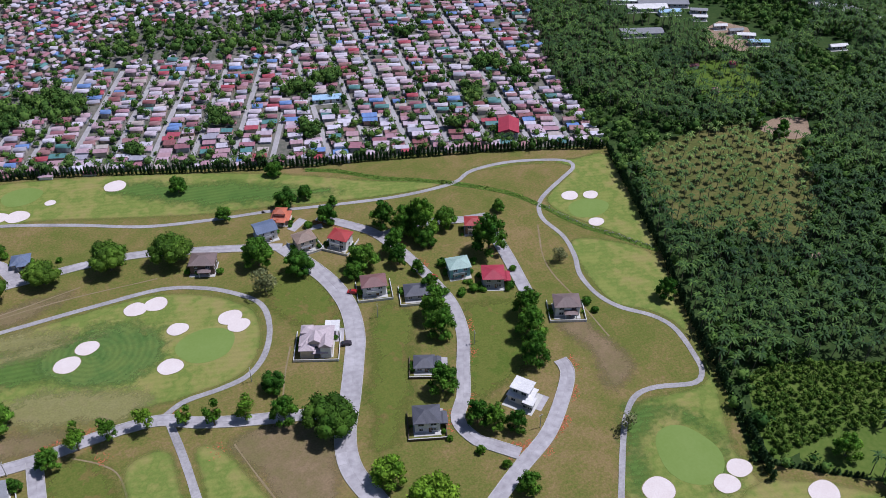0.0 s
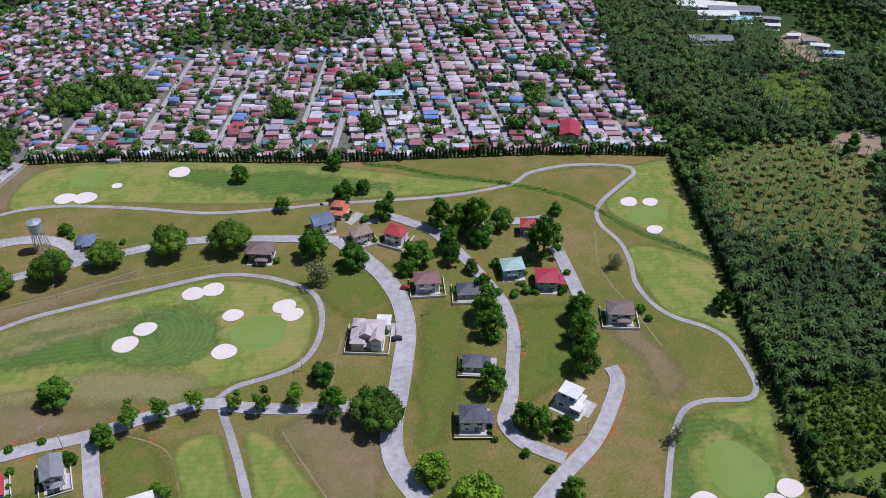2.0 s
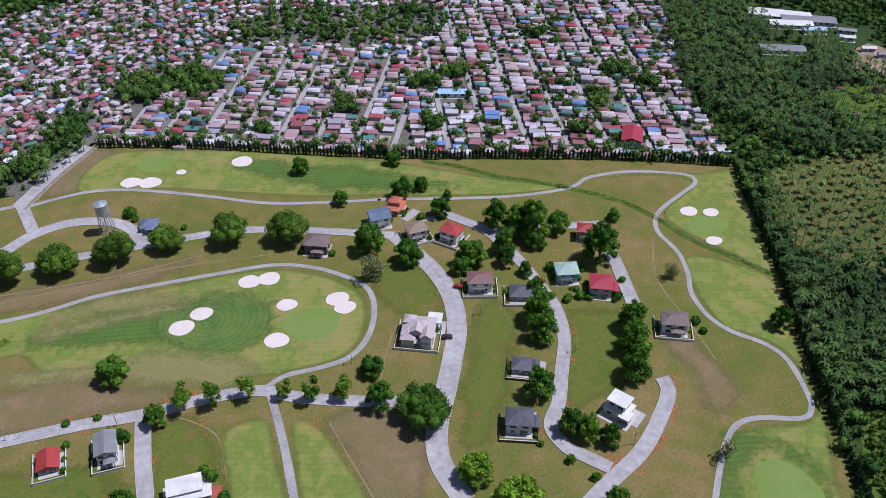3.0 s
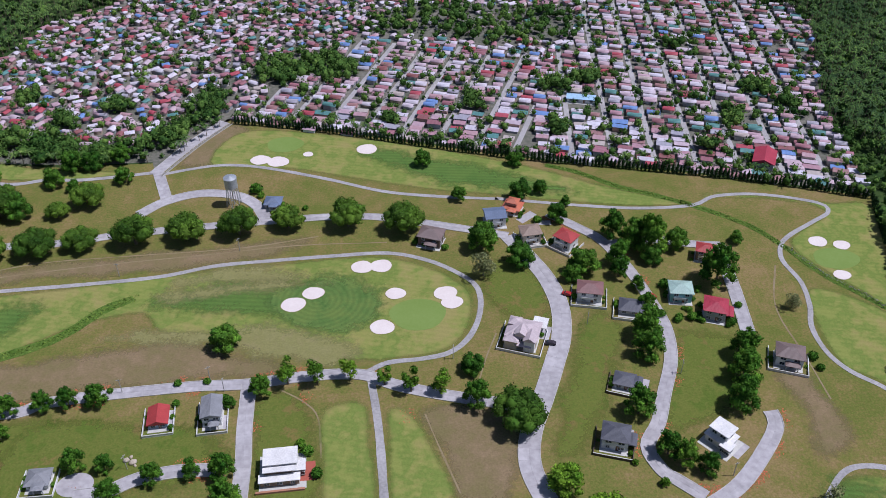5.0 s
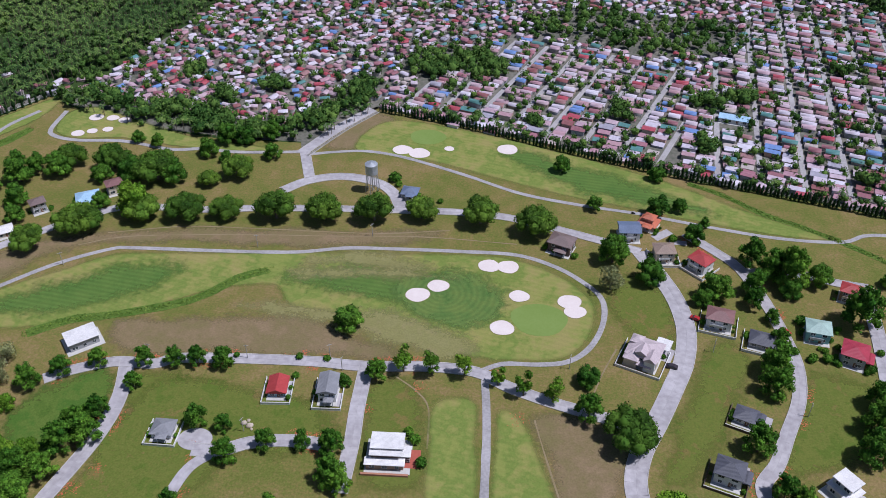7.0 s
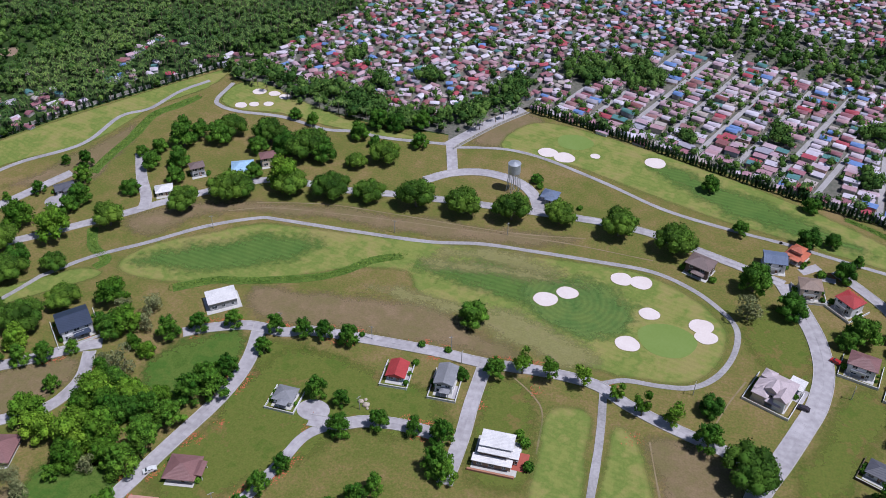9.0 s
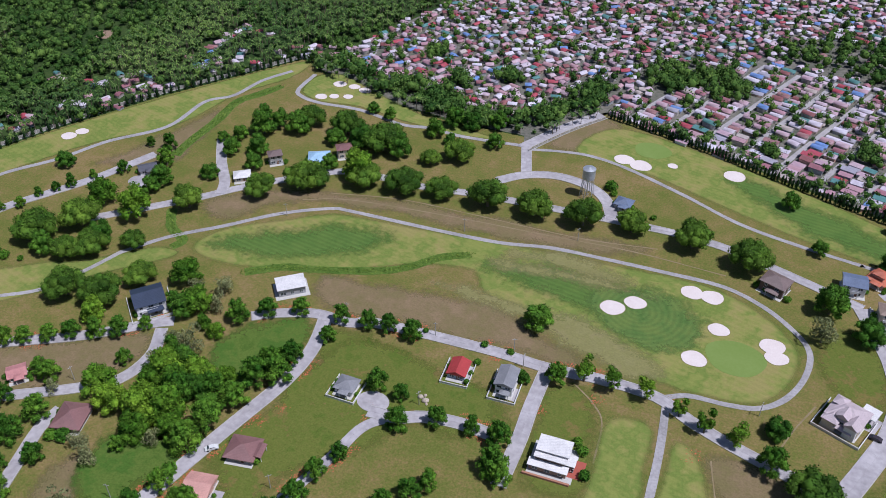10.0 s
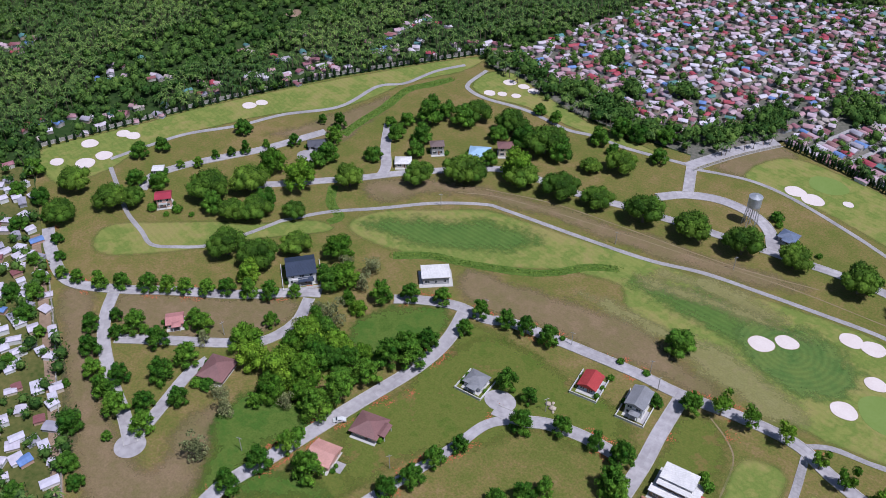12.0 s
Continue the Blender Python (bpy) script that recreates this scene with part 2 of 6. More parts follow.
def sheet(line, z0, z1, wobble=0.0):
    """A flat area inside a closed line, with a low edge."""
    bm = bmesh.new()
    mid = line.mean(0)
    top, low = [], []
    for p in line:
        k = 1 + wobble * noise.noise((p[0] * 0.15, p[1] * 0.15, 3.0))
        q = mid + (p - mid) * k
        top.append(bm.verts.new((q[0], q[1], z1)))
        low.append(bm.verts.new((q[0], q[1], z0)))
    f = bm.faces.new(top)
    n = len(top)
    for i in range(n):
        bm.faces.new((low[i], low[(i + 1) % n], top[(i + 1) % n], top[i]))
    bmesh.ops.triangulate(bm, faces=[f])
    bmesh.ops.recalc_face_normals(bm, faces=bm.faces)
    return bm


def edge_distance(q, line):
    """Distance of places to a closed line, positive inside."""
    a, b = line, np.roll(line, -1, 0)
    best = np.full(len(q), 1e9)
    odd = np.zeros(len(q), bool)
    for (ax, ay), (bx, by) in zip(a, b):
        d = np.array((bx - ax, by - ay))
        t = np.clip(((q - (ax, ay)) @ d) / (d @ d + 1e-9), 0, 1)
        best = np.minimum(best, np.hypot(*(q - (ax, ay) - t[:, None] * d).T))
        hit = (ay > q[:, 1]) != (by > q[:, 1])
        odd ^= hit & (q[:, 0] < (bx - ax) * (q[:, 1] - ay) / (by - ay + 1e-12) + ax)
    return np.where(odd, best, -best)


def soft_sheet(line, z, edge=3.0, step=1.6):
    """A flat area, laid out in small squares, whose cover runs out across its edge."""
    lo, hi = line.min(0) - edge - step, line.max(0) + edge + step
    nx, ny = int((hi[0] - lo[0]) / step) + 2, int((hi[1] - lo[1]) / step) + 2
    gx, gy = np.meshgrid(lo[0] + step * np.arange(nx), lo[1] + step * np.arange(ny))
    q = np.stack([gx.ravel(), gy.ravel()], 1)
    far = edge_distance(q, line)
    bm = bmesh.new()
    lay = bm.verts.layers.float.new("cover")
    made = {}

    def vert(i):
        if i not in made:
            v = made[i] = bm.verts.new((q[i, 0], q[i, 1], z))
            v[lay] = min(1.0, max(0.0, 0.5 + far[i] / (2 * edge)))
        return made[i]

    for j in range(ny - 1):
        for i in range(nx - 1):
            ids = (j * nx + i, j * nx + i + 1, (j + 1) * nx + i + 1, (j + 1) * nx + i)
            if max(far[k] for k in ids) > -edge:
                bm.faces.new([vert(k) for k in ids])
    return bm


def structure(name, bm, material, label, category):
    return tagged(part(name, bm, material), label, category, kind="structure")


# ---- the plan ----
ROAD_AVENUE = [(46.5, 150.4), (43.1, 165.7), (45.4, 179.2), (52.5, 194.6), (58.9, 209.2), (64.1, 222.5), (66.7, 238.1), (65.2, 253.0), (61.1, 266.1), (53.9, 283.5), (36.9, 289.8), (18.3, 296.2), (-0.9, 302.0), (-20.4, 303.8), (-44.7, 303.1), (-73.7, 301.6), (-95.2, 300.1), (-104.0, 299.8), (-129.3, 295.7), (-154.0, 295.3), (-172.3, 291.9), (-201.9, 267.9), (-218.3, 251.2), (-231.5, 239.0), (-246.6, 225.4), (-260.1, 214.1)]
ROAD_TOWER = [(-101.5, 313.1), (-91.9, 321.8), (-77.5, 326.7), (-61.8, 323.9), (-52.1, 315.8), (-46.7, 303.9)]
ROAD_LINK = [(-91.0, 322.2), (-98.3, 345.2)]
ROAD_EDGE = [(-100.1, 344.7), (-86.8, 369.2), (-72.8, 389.7)]
PATH_NORTH = [(-96.9, 343.9), (-83.4, 347.5), (-68.6, 349.3), (-50.1, 345.3), (-21.6, 333.3), (4.1, 320.8), (29.0, 314.5), (53.4, 310.5), (52.9, 310.7), (88.8, 302.1), (113.7, 297.7), (137.1, 297.7), (149.7, 303.5), (169.8, 302.9), (192.2, 294.5), (194.1, 287.4), (184.6, 281.2), (171.6, 273.4), (164.6, 266.9), (161.2, 257.1), (163.0, 243.4), (160.7, 230.1), (156.4, 218.5), (156.3, 205.7), (160.3, 196.1), (168.9, 186.7), (172.2, 177.2), (170.1, 162.6), (167.8, 156.2), (162.2, 152.8), (148.5, 156.6), (140.0, 155.8), (132.1, 149.3), (124.1, 138.9), (112.9, 122.6)]
PATH_CENTRE = [(-6.8, 211.1), (1.1, 215.1), (13.0, 215.9), (23.1, 218.1), (30.6, 224.9), (35.6, 235.2), (37.6, 246.2), (36.2, 254.4), (30.2, 261.9), (19.5, 270.4), (3.7, 276.6), (-19.3, 276.8), (-42.2, 276.1), (-65.0, 274.8), (-86.2, 270.1), (-115.6, 268.1), (-151.5, 266.7), (-161.5, 265.0), (-179.7, 253.5), (-197.1, 236.9), (-214.1, 221.7), (-226.4, 205.1)]
PATH_WEST = [(-319.6, 191.8), (-299.2, 180.6), (-284.5, 172.5), (-269.3, 167.3), (-258.5, 163.5), (-249.3, 167.9), (-238.6, 176.5), (-231.1, 191.8), (-225.7, 206.5)]
ROAD_ROW = [(-156.1, 193.1), (-148.3, 198.0), (-134.8, 203.4), (-121.0, 203.7), (-113.6, 207.0), (-94.6, 208.8), (-65.5, 210.0), (-47.8, 209.4), (-26.4, 211.2), (-8.8, 210.3), (2.9, 204.4), (16.2, 199.2), (32.9, 194.2), (51.2, 188.8)]
ROAD_MID = [(-46.6, 209.4), (-46.5, 189.7), (-45.8, 175.8), (-46.1, 156.5)]
PATH_PUTT = [(-5.2, 207.6), (-3.9, 194.3), (-3.1, 180.1), (-2.6, 156.3)]
ROAD_DIAG = [(-130.8, 205.5), (-126.9, 187.3), (-127.9, 169.6), (-134.1, 145.9), (-138.7, 128.2), (-142.9, 111.7), (-147.2, 96.4), (-147.4, 88.5)]
ROAD_COURT = [(-95.7, 168.3), (-86.0, 169.2), (-77.6, 172.9), (-66.4, 174.7), (-53.7, 174.2)]
ROAD_EAST = [(73.4, 297.4), (83.5, 286.9), (91.1, 277.9), (95.7, 266.1), (98.8, 255.1), (101.8, 237.6), (103.0, 222.9), (100.1, 207.4), (93.1, 191.9), (87.6, 179.9), (81.3, 170.5), (83.3, 160.9), (86.7, 157.3), (93.4, 150.3)]
ROAD_BOW = [(77.3, 136.9), (91.2, 145.6), (105.7, 154.0), (118.9, 166.8), (125.3, 175.4), (125.7, 181.2)]
ROAD_STUB = [(137.6, 266.8), (136.8, 254.1), (135.4, 240.0), (132.2, 218.4)]
ROAD_TOP_EAST = [(93.7, 274.1), (114.0, 274.9), (127.6, 270.9), (139.9, 268.7)]
ROAD_GROVE = [(-303.1, 146.3), (-288.0, 137.2), (-267.7, 129.6), (-249.0, 136.3), (-230.1, 147.9), (-207.1, 161.1), (-188.3, 175.5), (-181.0, 180.0)]
ROAD_LOOP = [(-248.1, 136.9), (-239.3, 125.4), (-227.7, 115.3), (-209.6, 104.4), (-195.3, 97.5), (-182.9, 90.4)]
ROAD_LOOP_B = [(-225.9, 118.9), (-209.2, 129.2), (-191.5, 139.9), (-180.8, 148.9), (-178.1, 162.5), (-182.9, 175.2)]
ROAD_LOOP_C = [(-190.3, 130.5), (-190.9, 121.9), (-187.3, 107.3), (-183.9, 93.8)]
ROAD_HILL = [(-258.7, 272.8), (-271.9, 244.8), (-282.1, 228.8), (-292.1, 213.3), (-297.8, 198.0), (-293.1, 187.5)]
ROAD_GATE = [(-237.6, 296.7), (-226.0, 278.7), (-215.4, 265.3), (-211.7, 256.4)]
PATH_FARWEST = [(-242.1, 372.2), (-251.4, 356.4), (-256.7, 336.1), (-266.7, 324.3), (-269.3, 296.3), (-287.5, 273.5), (-298.4, 252.5), (-313.3, 232.7), (-320.3, 214.0), (-325.5, 196.5)]
PATH_POND = [(-98.2, 346.1), (-129.6, 342.9), (-148.2, 344.2), (-162.7, 342.2), (-188.3, 347.4), (-211.4, 346.2), (-223.8, 349.1), (-228.5, 355.1), (-228.6, 373.5)]
FAIR_CENTRE = [(-200.7, 219.7), (-196.0, 235.2), (-173.6, 252.2), (-157.3, 262.1), (-135.1, 265.5), (-100.5, 268.4), (-67.4, 271.8), (-19.2, 274.6), (3.6, 273.7), (21.4, 264.7), (31.8, 253.7), (34.1, 243.0), (29.8, 227.8), (21.1, 219.2), (7.1, 217.1), (-8.9, 217.4), (-29.3, 223.7), (-46.6, 233.2), (-65.7, 235.7), (-80.8, 238.3), (-88.8, 249.1), (-107.0, 246.5), (-126.8, 235.9), (-150.2, 223.4), (-183.9, 216.1)]
FAIR_NORTH = [(-74.5, 351.0), (-62.9, 378.9), (-23.2, 373.1), (31.4, 353.9), (76.5, 332.2), (103.8, 315.0), (134.0, 298.8), (101.0, 301.8), (53.8, 313.9), (24.3, 320.7), (-11.3, 333.7), (-37.9, 343.4)]
FAIR_NE = [(143.9, 303.4), (156.3, 305.4), (194.9, 293.9), (213.4, 291.5), (210.1, 269.4), (194.8, 222.6), (183.6, 236.9), (172.2, 254.7), (169.1, 266.4), (175.0, 274.4), (191.2, 285.0), (190.7, 291.9), (171.1, 299.7)]
FAIR_EAST = [(164.3, 238.7), (180.4, 231.9), (190.7, 214.7), (179.5, 183.9), (171.3, 156.2), (156.6, 125.3), (152.5, 104.4), (115.5, 119.9), (131.8, 145.6), (141.7, 153.2), (161.2, 150.5), (169.6, 155.4), (174.1, 176.4), (170.2, 188.5), (159.7, 199.1), (159.5, 217.2)]
PUTT_A = [(-21.2, 194.9), (-8.1, 196.8), (-6.7, 180.1), (-6.0, 155.7), (-19.7, 155.8), (-20.9, 175.7)]
PUTT_B = [(0.2, 193.8), (8.0, 190.4), (13.7, 175.6), (17.9, 155.7), (0.8, 155.7), (0.1, 175.6)]
FAIR_FARWEST = [(-346.4, 173.7), (-359.4, 183.9), (-345.4, 214.2), (-321.1, 267.1), (-289.4, 320.4), (-241.9, 385.6), (-238.9, 366.5), (-255.7, 336.8), (-263.4, 307.5), (-272.2, 290.8), (-292.2, 270.3), (-313.3, 232.7), (-319.5, 206.5), (-318.7, 189.5), (-326.2, 170.4)]
FAIR_POND = [(-226.0, 355.2), (-226.2, 372.6), (-213.2, 378.1), (-176.7, 362.3), (-149.5, 353.1), (-111.3, 347.3), (-132.7, 343.3), (-161.1, 345.2), (-189.8, 350.0), (-212.4, 347.8)]
FAIR_WEST = [(-280.3, 151.5), (-283.0, 163.8), (-264.7, 178.6), (-247.7, 190.1), (-235.3, 196.1), (-213.7, 214.6), (-204.0, 212.5), (-224.5, 191.6), (-237.8, 175.7), (-248.4, 164.1), (-267.8, 148.7)]
GREENS = [(13.2, 239.0, 10.5), (-41.9, 365.1, 8.7), (183.1, 256.4, 9.3), (141.9, 128.6, 9.7)]
BUNKERS = [(-33.2, 248.8, 5.0), (-25.8, 254.7, 4.4), (5.6, 251.5, 4.1), (-0.3, 233.3, 4.8), (-7.0, 268.7, 4.7), (0.6, 268.7, 4.8), (24.6, 250.0, 4.9), (26.6, 244.6, 4.4), (-52.5, 352.2, 5.0), (-44.3, 349.9, 5.4), (-30.5, 355.2, 2.6), (-2.8, 357.2, 5.4), (180.6, 267.7, 4.2), (189.4, 264.5, 3.7), (181.0, 246.1, 3.6), (153.0, 117.9, 4.3), (145.7, 114.6, 4.4), (125.4, 121.3, 5.6), (170.4, 100.1, 5.4), (-210.8, 368.5, 3.9), (-202.2, 368.7, 3.3), (-195.2, 367.2, 3.6), (-213.5, 352.4, 3.5), (-207.4, 355.2, 2.9), (-200.4, 357.6, 2.9), (-345.0, 199.8, 4.6), (-339.0, 215.2, 3.9), (-333.4, 216.5, 3.9), (-344.0, 180.5, 3.7), (-332.2, 187.3, 5.3), (-330.6, 196.7, 4.6), (-308.4, 270.6, 4.1), (-305.2, 276.4, 3.5)]
COURSE = [(-183.9, 62.9), (-198.8, 82.3), (-229.5, 100.5), (-261.0, 118.3), (-301.0, 142.0), (-336.4, 163.6), (-363.2, 185.0), (-346.7, 215.3), (-322.0, 268.0), (-290.7, 321.9), (-243.4, 388.0), (-229.6, 378.5), (-184.6, 361.8), (-143.9, 354.3), (-102.3, 354.1), (-100.4, 346.2), (-70.1, 391.4), (-23.4, 377.0), (31.6, 356.9), (86.6, 336.9), (138.8, 324.6), (218.2, 296.6), (196.5, 223.1), (174.8, 157.6), (158.4, 118.0), (171.1, 108.7), (189.8, 95.7), (182.1, 79.7), (128.1, 96.4)]
TOWN_AREA = [(-230.9, 380.9), (-177.8, 360.9), (-132.2, 355.4), (-102.7, 355.2), (-101.5, 347.7), (-71.7, 392.6), (-23.5, 378.6), (31.7, 358.5), (87.0, 338.3), (139.4, 326.0), (218.5, 298.2), (231.4, 375.6), (269.4, 481.2), (198.7, 566.5), (53.1, 628.4), (-32.4, 597.2), (-142.6, 557.1), (-188.7, 520.6), (-210.1, 457.2), (-225.0, 404.3)]
FAR_YARD = [(342.1, 386.5), (334.1, 367.0), (345.7, 353.7), (357.2, 351.9), (370.1, 378.5), (360.8, 393.5)]
EDGE_WOODS = [(-226.4, 382.5), (-184.6, 361.8), (-157.8, 358.5), (-144.5, 355.9), (-120.1, 354.9), (-101.6, 361.3), (-95.7, 370.9), (-76.3, 392.9)]
RAIN_ROW = [(-155.5, 287.4, 17.4), (-137.9, 289.3, 17.5), (-120.9, 291.9, 14.6), (-99.1, 292.6, 18.3), (-78.3, 293.8, 16.5), (-57.2, 295.0, 17.0), (-37.1, 298.1, 14.8), (-12.1, 296.8, 17.1), (11.1, 291.5, 16.9), (-175.4, 277.8, 14.1), (42.6, 183.9, 18.0)]
RAIN_WEST = [(-194.9, 263.3, 15.7), (-179.5, 275.3, 18.2), (-218.6, 242.8, 15.1), (-263.6, 200.3, 18.5), (-251.9, 214.3, 17.4), (-243.9, 195.7, 13.2), (-236.1, 201.2, 14.4), (-223.0, 211.3, 10.8), (-292.8, 172.0, 15.8), (-286.7, 178.7, 11.8), (-317.4, 171.6, 15.0), (-302.1, 152.9, 13.8), (-160.2, 316.7, 21.2), (-183.0, 324.0, 16.5), (-203.7, 323.2, 16.8), (-124.5, 322.5, 15.5), (-135.3, 314.8, 10.3), (-227.9, 177.0, 17.0), (-212.6, 178.8, 16.7), (-206.2, 193.6, 13.7)]
ROUND_MID = [(-56.0, 227.7, 12.6), (30.0, 208.4, 9.7), (42.2, 275.9, 14.7), (56.0, 264.9, 12.9), (22.6, 340.6, 8.9), (65.4, 337.0, 8.8), (36.5, 311.6, 8.4), (63.1, 309.4, 11.7), (72.7, 313.4, 7.9), (75.9, 292.6, 9.9), (82.0, 303.4, 5.3), (146.7, 270.5, 6.8), (108.7, 261.0, 9.9), (79.6, 257.6, 13.5), (74.7, 253.1, 9.1), (120.5, 269.0, 11.2), (-52.2, 200.2, 4.9)]
TALL_EAST = [(96.6, 278.6, 11.4), (103.6, 272.2, 12.6), (108.9, 267.2, 14.6), (94.7, 261.4, 10.1), (93.1, 253.4, 7.8), (98.6, 245.6, 6.0), (130.0, 246.4, 15.2), (94.5, 219.5, 12.3), (92.2, 209.2, 10.8), (98.4, 233.6, 7.8), (126.0, 206.5, 10.7), (121.9, 195.8, 11.5), (117.0, 183.8, 11.5), (82.1, 184.4, 10.5), (86.8, 167.3, 8.9), (91.0, 163.4, 8.2), (97.1, 159.3, 7.1)]
TALL_ROW = [(-42.0, 204.3, 8.8), (29.6, 192.9, 10.7), (-139.5, 201.7, 8.0), (-123.6, 203.2, 8.0), (-113.2, 204.3, 7.6), (-105.3, 205.2, 8.0), (-96.1, 204.8, 8.8), (-123.6, 192.7, 7.4), (-97.4, 178.5, 8.9), (-88.0, 177.6, 6.8), (-83.9, 165.7, 9.2), (-72.5, 171.6, 7.7), (-61.0, 172.9, 7.0), (-51.4, 171.8, 9.8), (-49.7, 160.7, 11.1), (-130.1, 169.0, 12.1), (-130.0, 179.1, 8.9), (-46.1, 157.7, 8.4)]
YOUNG_ROW = [(-33.3, 208.2, 7.3), (-23.3, 207.9, 7.7), (-12.1, 208.1, 7.3), (-0.5, 204.8, 6.1), (8.2, 200.8, 7.2), (17.9, 199.0, 7.2)]
LIGHT_SOUTH = [(52.0, 157.5, 12.8), (60.0, 143.6, 16.5), (82.4, 155.8, 3.5), (87.4, 147.8, 3.5), (75.6, 164.4, 2.5)]
TALL_SOUTH = [(89.3, 137.0, 8.8), (179.0, 193.6, 9.6), (186.5, 108.2, 10.1), (299.7, 268.9, 9.2), (297.3, 281.9, 7.2)]
AIRY_EAST = [(153.4, 229.6, 8.1), (129.5, 145.6, 7.6), (40.4, 258.8, 13.0)]
GROVE_NW = [(-133.4, 334.6, 6.9), (-112.1, 339.2, 9.4), (-180.6, 348.0, 7.4), (-170.1, 344.8, 7.3), (-171.7, 315.6, 15.0), (-151.7, 315.3, 13.1), (-205.8, 316.2, 13.9), (-221.2, 309.1, 14.0), (-214.3, 292.1, 12.5), (-230.0, 323.9, 8.1), (-225.6, 286.8, 9.8), (-208.7, 279.7, 9.5), (-235.5, 295.3, 7.3), (-229.1, 300.7, 8.4), (-223.1, 265.9, 9.5), (-217.0, 317.8, 11.3), (-184.5, 313.6, 10.9), (-177.0, 293.9, 8.9), (-290.5, 249.3, 9.9), (-310.6, 215.9, 8.6), (-315.4, 205.8, 9.5), (-254.3, 194.2, 11.1), (-237.3, 209.2, 11.2), (-298.6, 190.1, 9.6), (-287.5, 193.5, 10.1), (-240.2, 253.8, 11.6), (-241.0, 246.6, 8.9), (-142.9, 338.6, 10.8), (-137.0, 351.1, 12.0), (-128.3, 351.5, 10.9), (-116.1, 356.7, 10.8)]
ROW_HILL = [(-262.3, 254.7, 7.0), (-272.5, 245.9, 4.6), (-276.7, 236.3, 6.4), (-280.8, 231.0, 4.8), (-285.2, 225.0, 4.8), (-286.3, 215.6, 5.7), (-292.5, 210.1, 4.7), (-265.0, 278.3, 5.1), (-248.0, 267.1, 9.2), (-254.9, 279.5, 8.3)]
ROW_GROVE = [(-253.2, 134.4, 6.9), (-246.2, 139.1, 6.9), (-236.5, 143.9, 7.8), (-229.9, 147.4, 6.9), (-224.1, 151.2, 6.5), (-216.6, 155.2, 6.9), (-210.5, 159.9, 7.3), (-202.4, 163.2, 8.1), (-194.7, 166.8, 7.7), (-188.1, 173.1, 5.2), (-263.6, 131.5, 5.7), (-270.9, 129.8, 5.3), (-159.0, 189.3, 8.5), (-150.7, 196.6, 7.7)]
LOOP_TREES = [(-236.5, 117.1, 7.0), (-226.3, 109.4, 7.9), (-222.0, 125.9, 8.6), (-210.0, 125.3, 8.4), (-225.9, 119.8, 5.7), (-216.8, 103.1, 7.3), (-207.5, 106.3, 7.3), (-205.6, 99.0, 8.6), (-196.5, 96.3, 8.5), (-190.9, 103.1, 7.4), (-183.4, 96.3, 7.6), (-194.7, 125.2, 9.0), (-195.9, 114.8, 8.8), (-183.2, 110.6, 7.1), (-184.2, 156.0, 5.8), (-202.1, 139.9, 7.8), (-208.4, 141.4, 6.2), (-233.6, 125.9, 5.0), (-136.9, 165.5, 10.2), (-135.0, 172.7, 8.7), (-137.6, 153.8, 9.9), (-133.8, 179.5, 4.8), (-141.7, 132.5, 10.6), (-140.5, 142.4, 10.1), (-140.1, 117.0, 7.4), (-142.7, 107.1, 8.0), (-127.8, 112.5, 9.9), (-144.5, 95.8, 8.1)]
LIGHT_WEST = [(-254.9, 231.6, 12.4), (-235.2, 228.9, 15.0), (-166.8, 156.9, 12.8), (-162.4, 139.0, 14.6), (-183.5, 142.7, 11.6), (-174.4, 137.5, 10.9), (-159.7, 130.3, 10.5), (-154.9, 141.9, 12.6), (-159.3, 152.7, 11.0), (-153.7, 158.2, 11.1), (-189.2, 200.8, 12.2), (-176.2, 188.6, 12.1), (-208.8, 169.8, 10.1), (-161.8, 179.1, 6.3), (-168.1, 150.6, 9.9), (-159.2, 289.1, 15.7), (-149.1, 135.1, 9.3)]
AIRY_WEST = [(-164.8, 168.5, 11.5), (-166.9, 116.7, 8.5), (-161.5, 98.3, 10.8), (-172.4, 199.4, 10.1), (-197.6, 135.4, 6.0), (-173.3, 170.3, 8.3), (-174.2, 121.1, 7.5), (-169.3, 190.3, 8.6)]
TALL_SW = [(-100.6, 128.8, 9.2), (-99.1, 138.6, 8.0), (-95.7, 147.6, 6.7), (-104.1, 120.8, 8.1), (-69.6, 143.0, 8.4), (-65.7, 147.9, 7.7), (-75.7, 136.9, 7.3)]
EDGE_WEST = [(-320.8, 156.2, 9.8), (-307.1, 151.2, 8.6), (-291.1, 142.5, 6.0), (-281.0, 136.3, 5.4), (-268.4, 116.1, 8.5), (-274.0, 123.0, 7.4), (-261.5, 107.6, 8.3), (-203.2, 83.7, 9.4), (-191.3, 73.5, 8.0), (-183.5, 70.5, 6.5), (-196.2, 58.0, 6.7), (-220.8, 94.5, 3.5), (-342.1, 168.5, 10.3), (-311.9, 138.7, 8.0), (-334.4, 154.0, 7.5), (-249.5, 104.7, 5.3), (-275.9, 111.5, 7.7), (-287.2, 129.1, 6.7), (-246.0, 89.7, 5.9), (-190.8, 87.5, 4.0)]
HEDGE_NORTH = [(-67.3, 387.4), (-23.3, 374.8), (31.4, 354.4), (76.3, 339.1), (112.1, 329.8), (145.8, 320.5), (164.0, 315.1), (184.5, 308.1), (217.6, 294.7)]
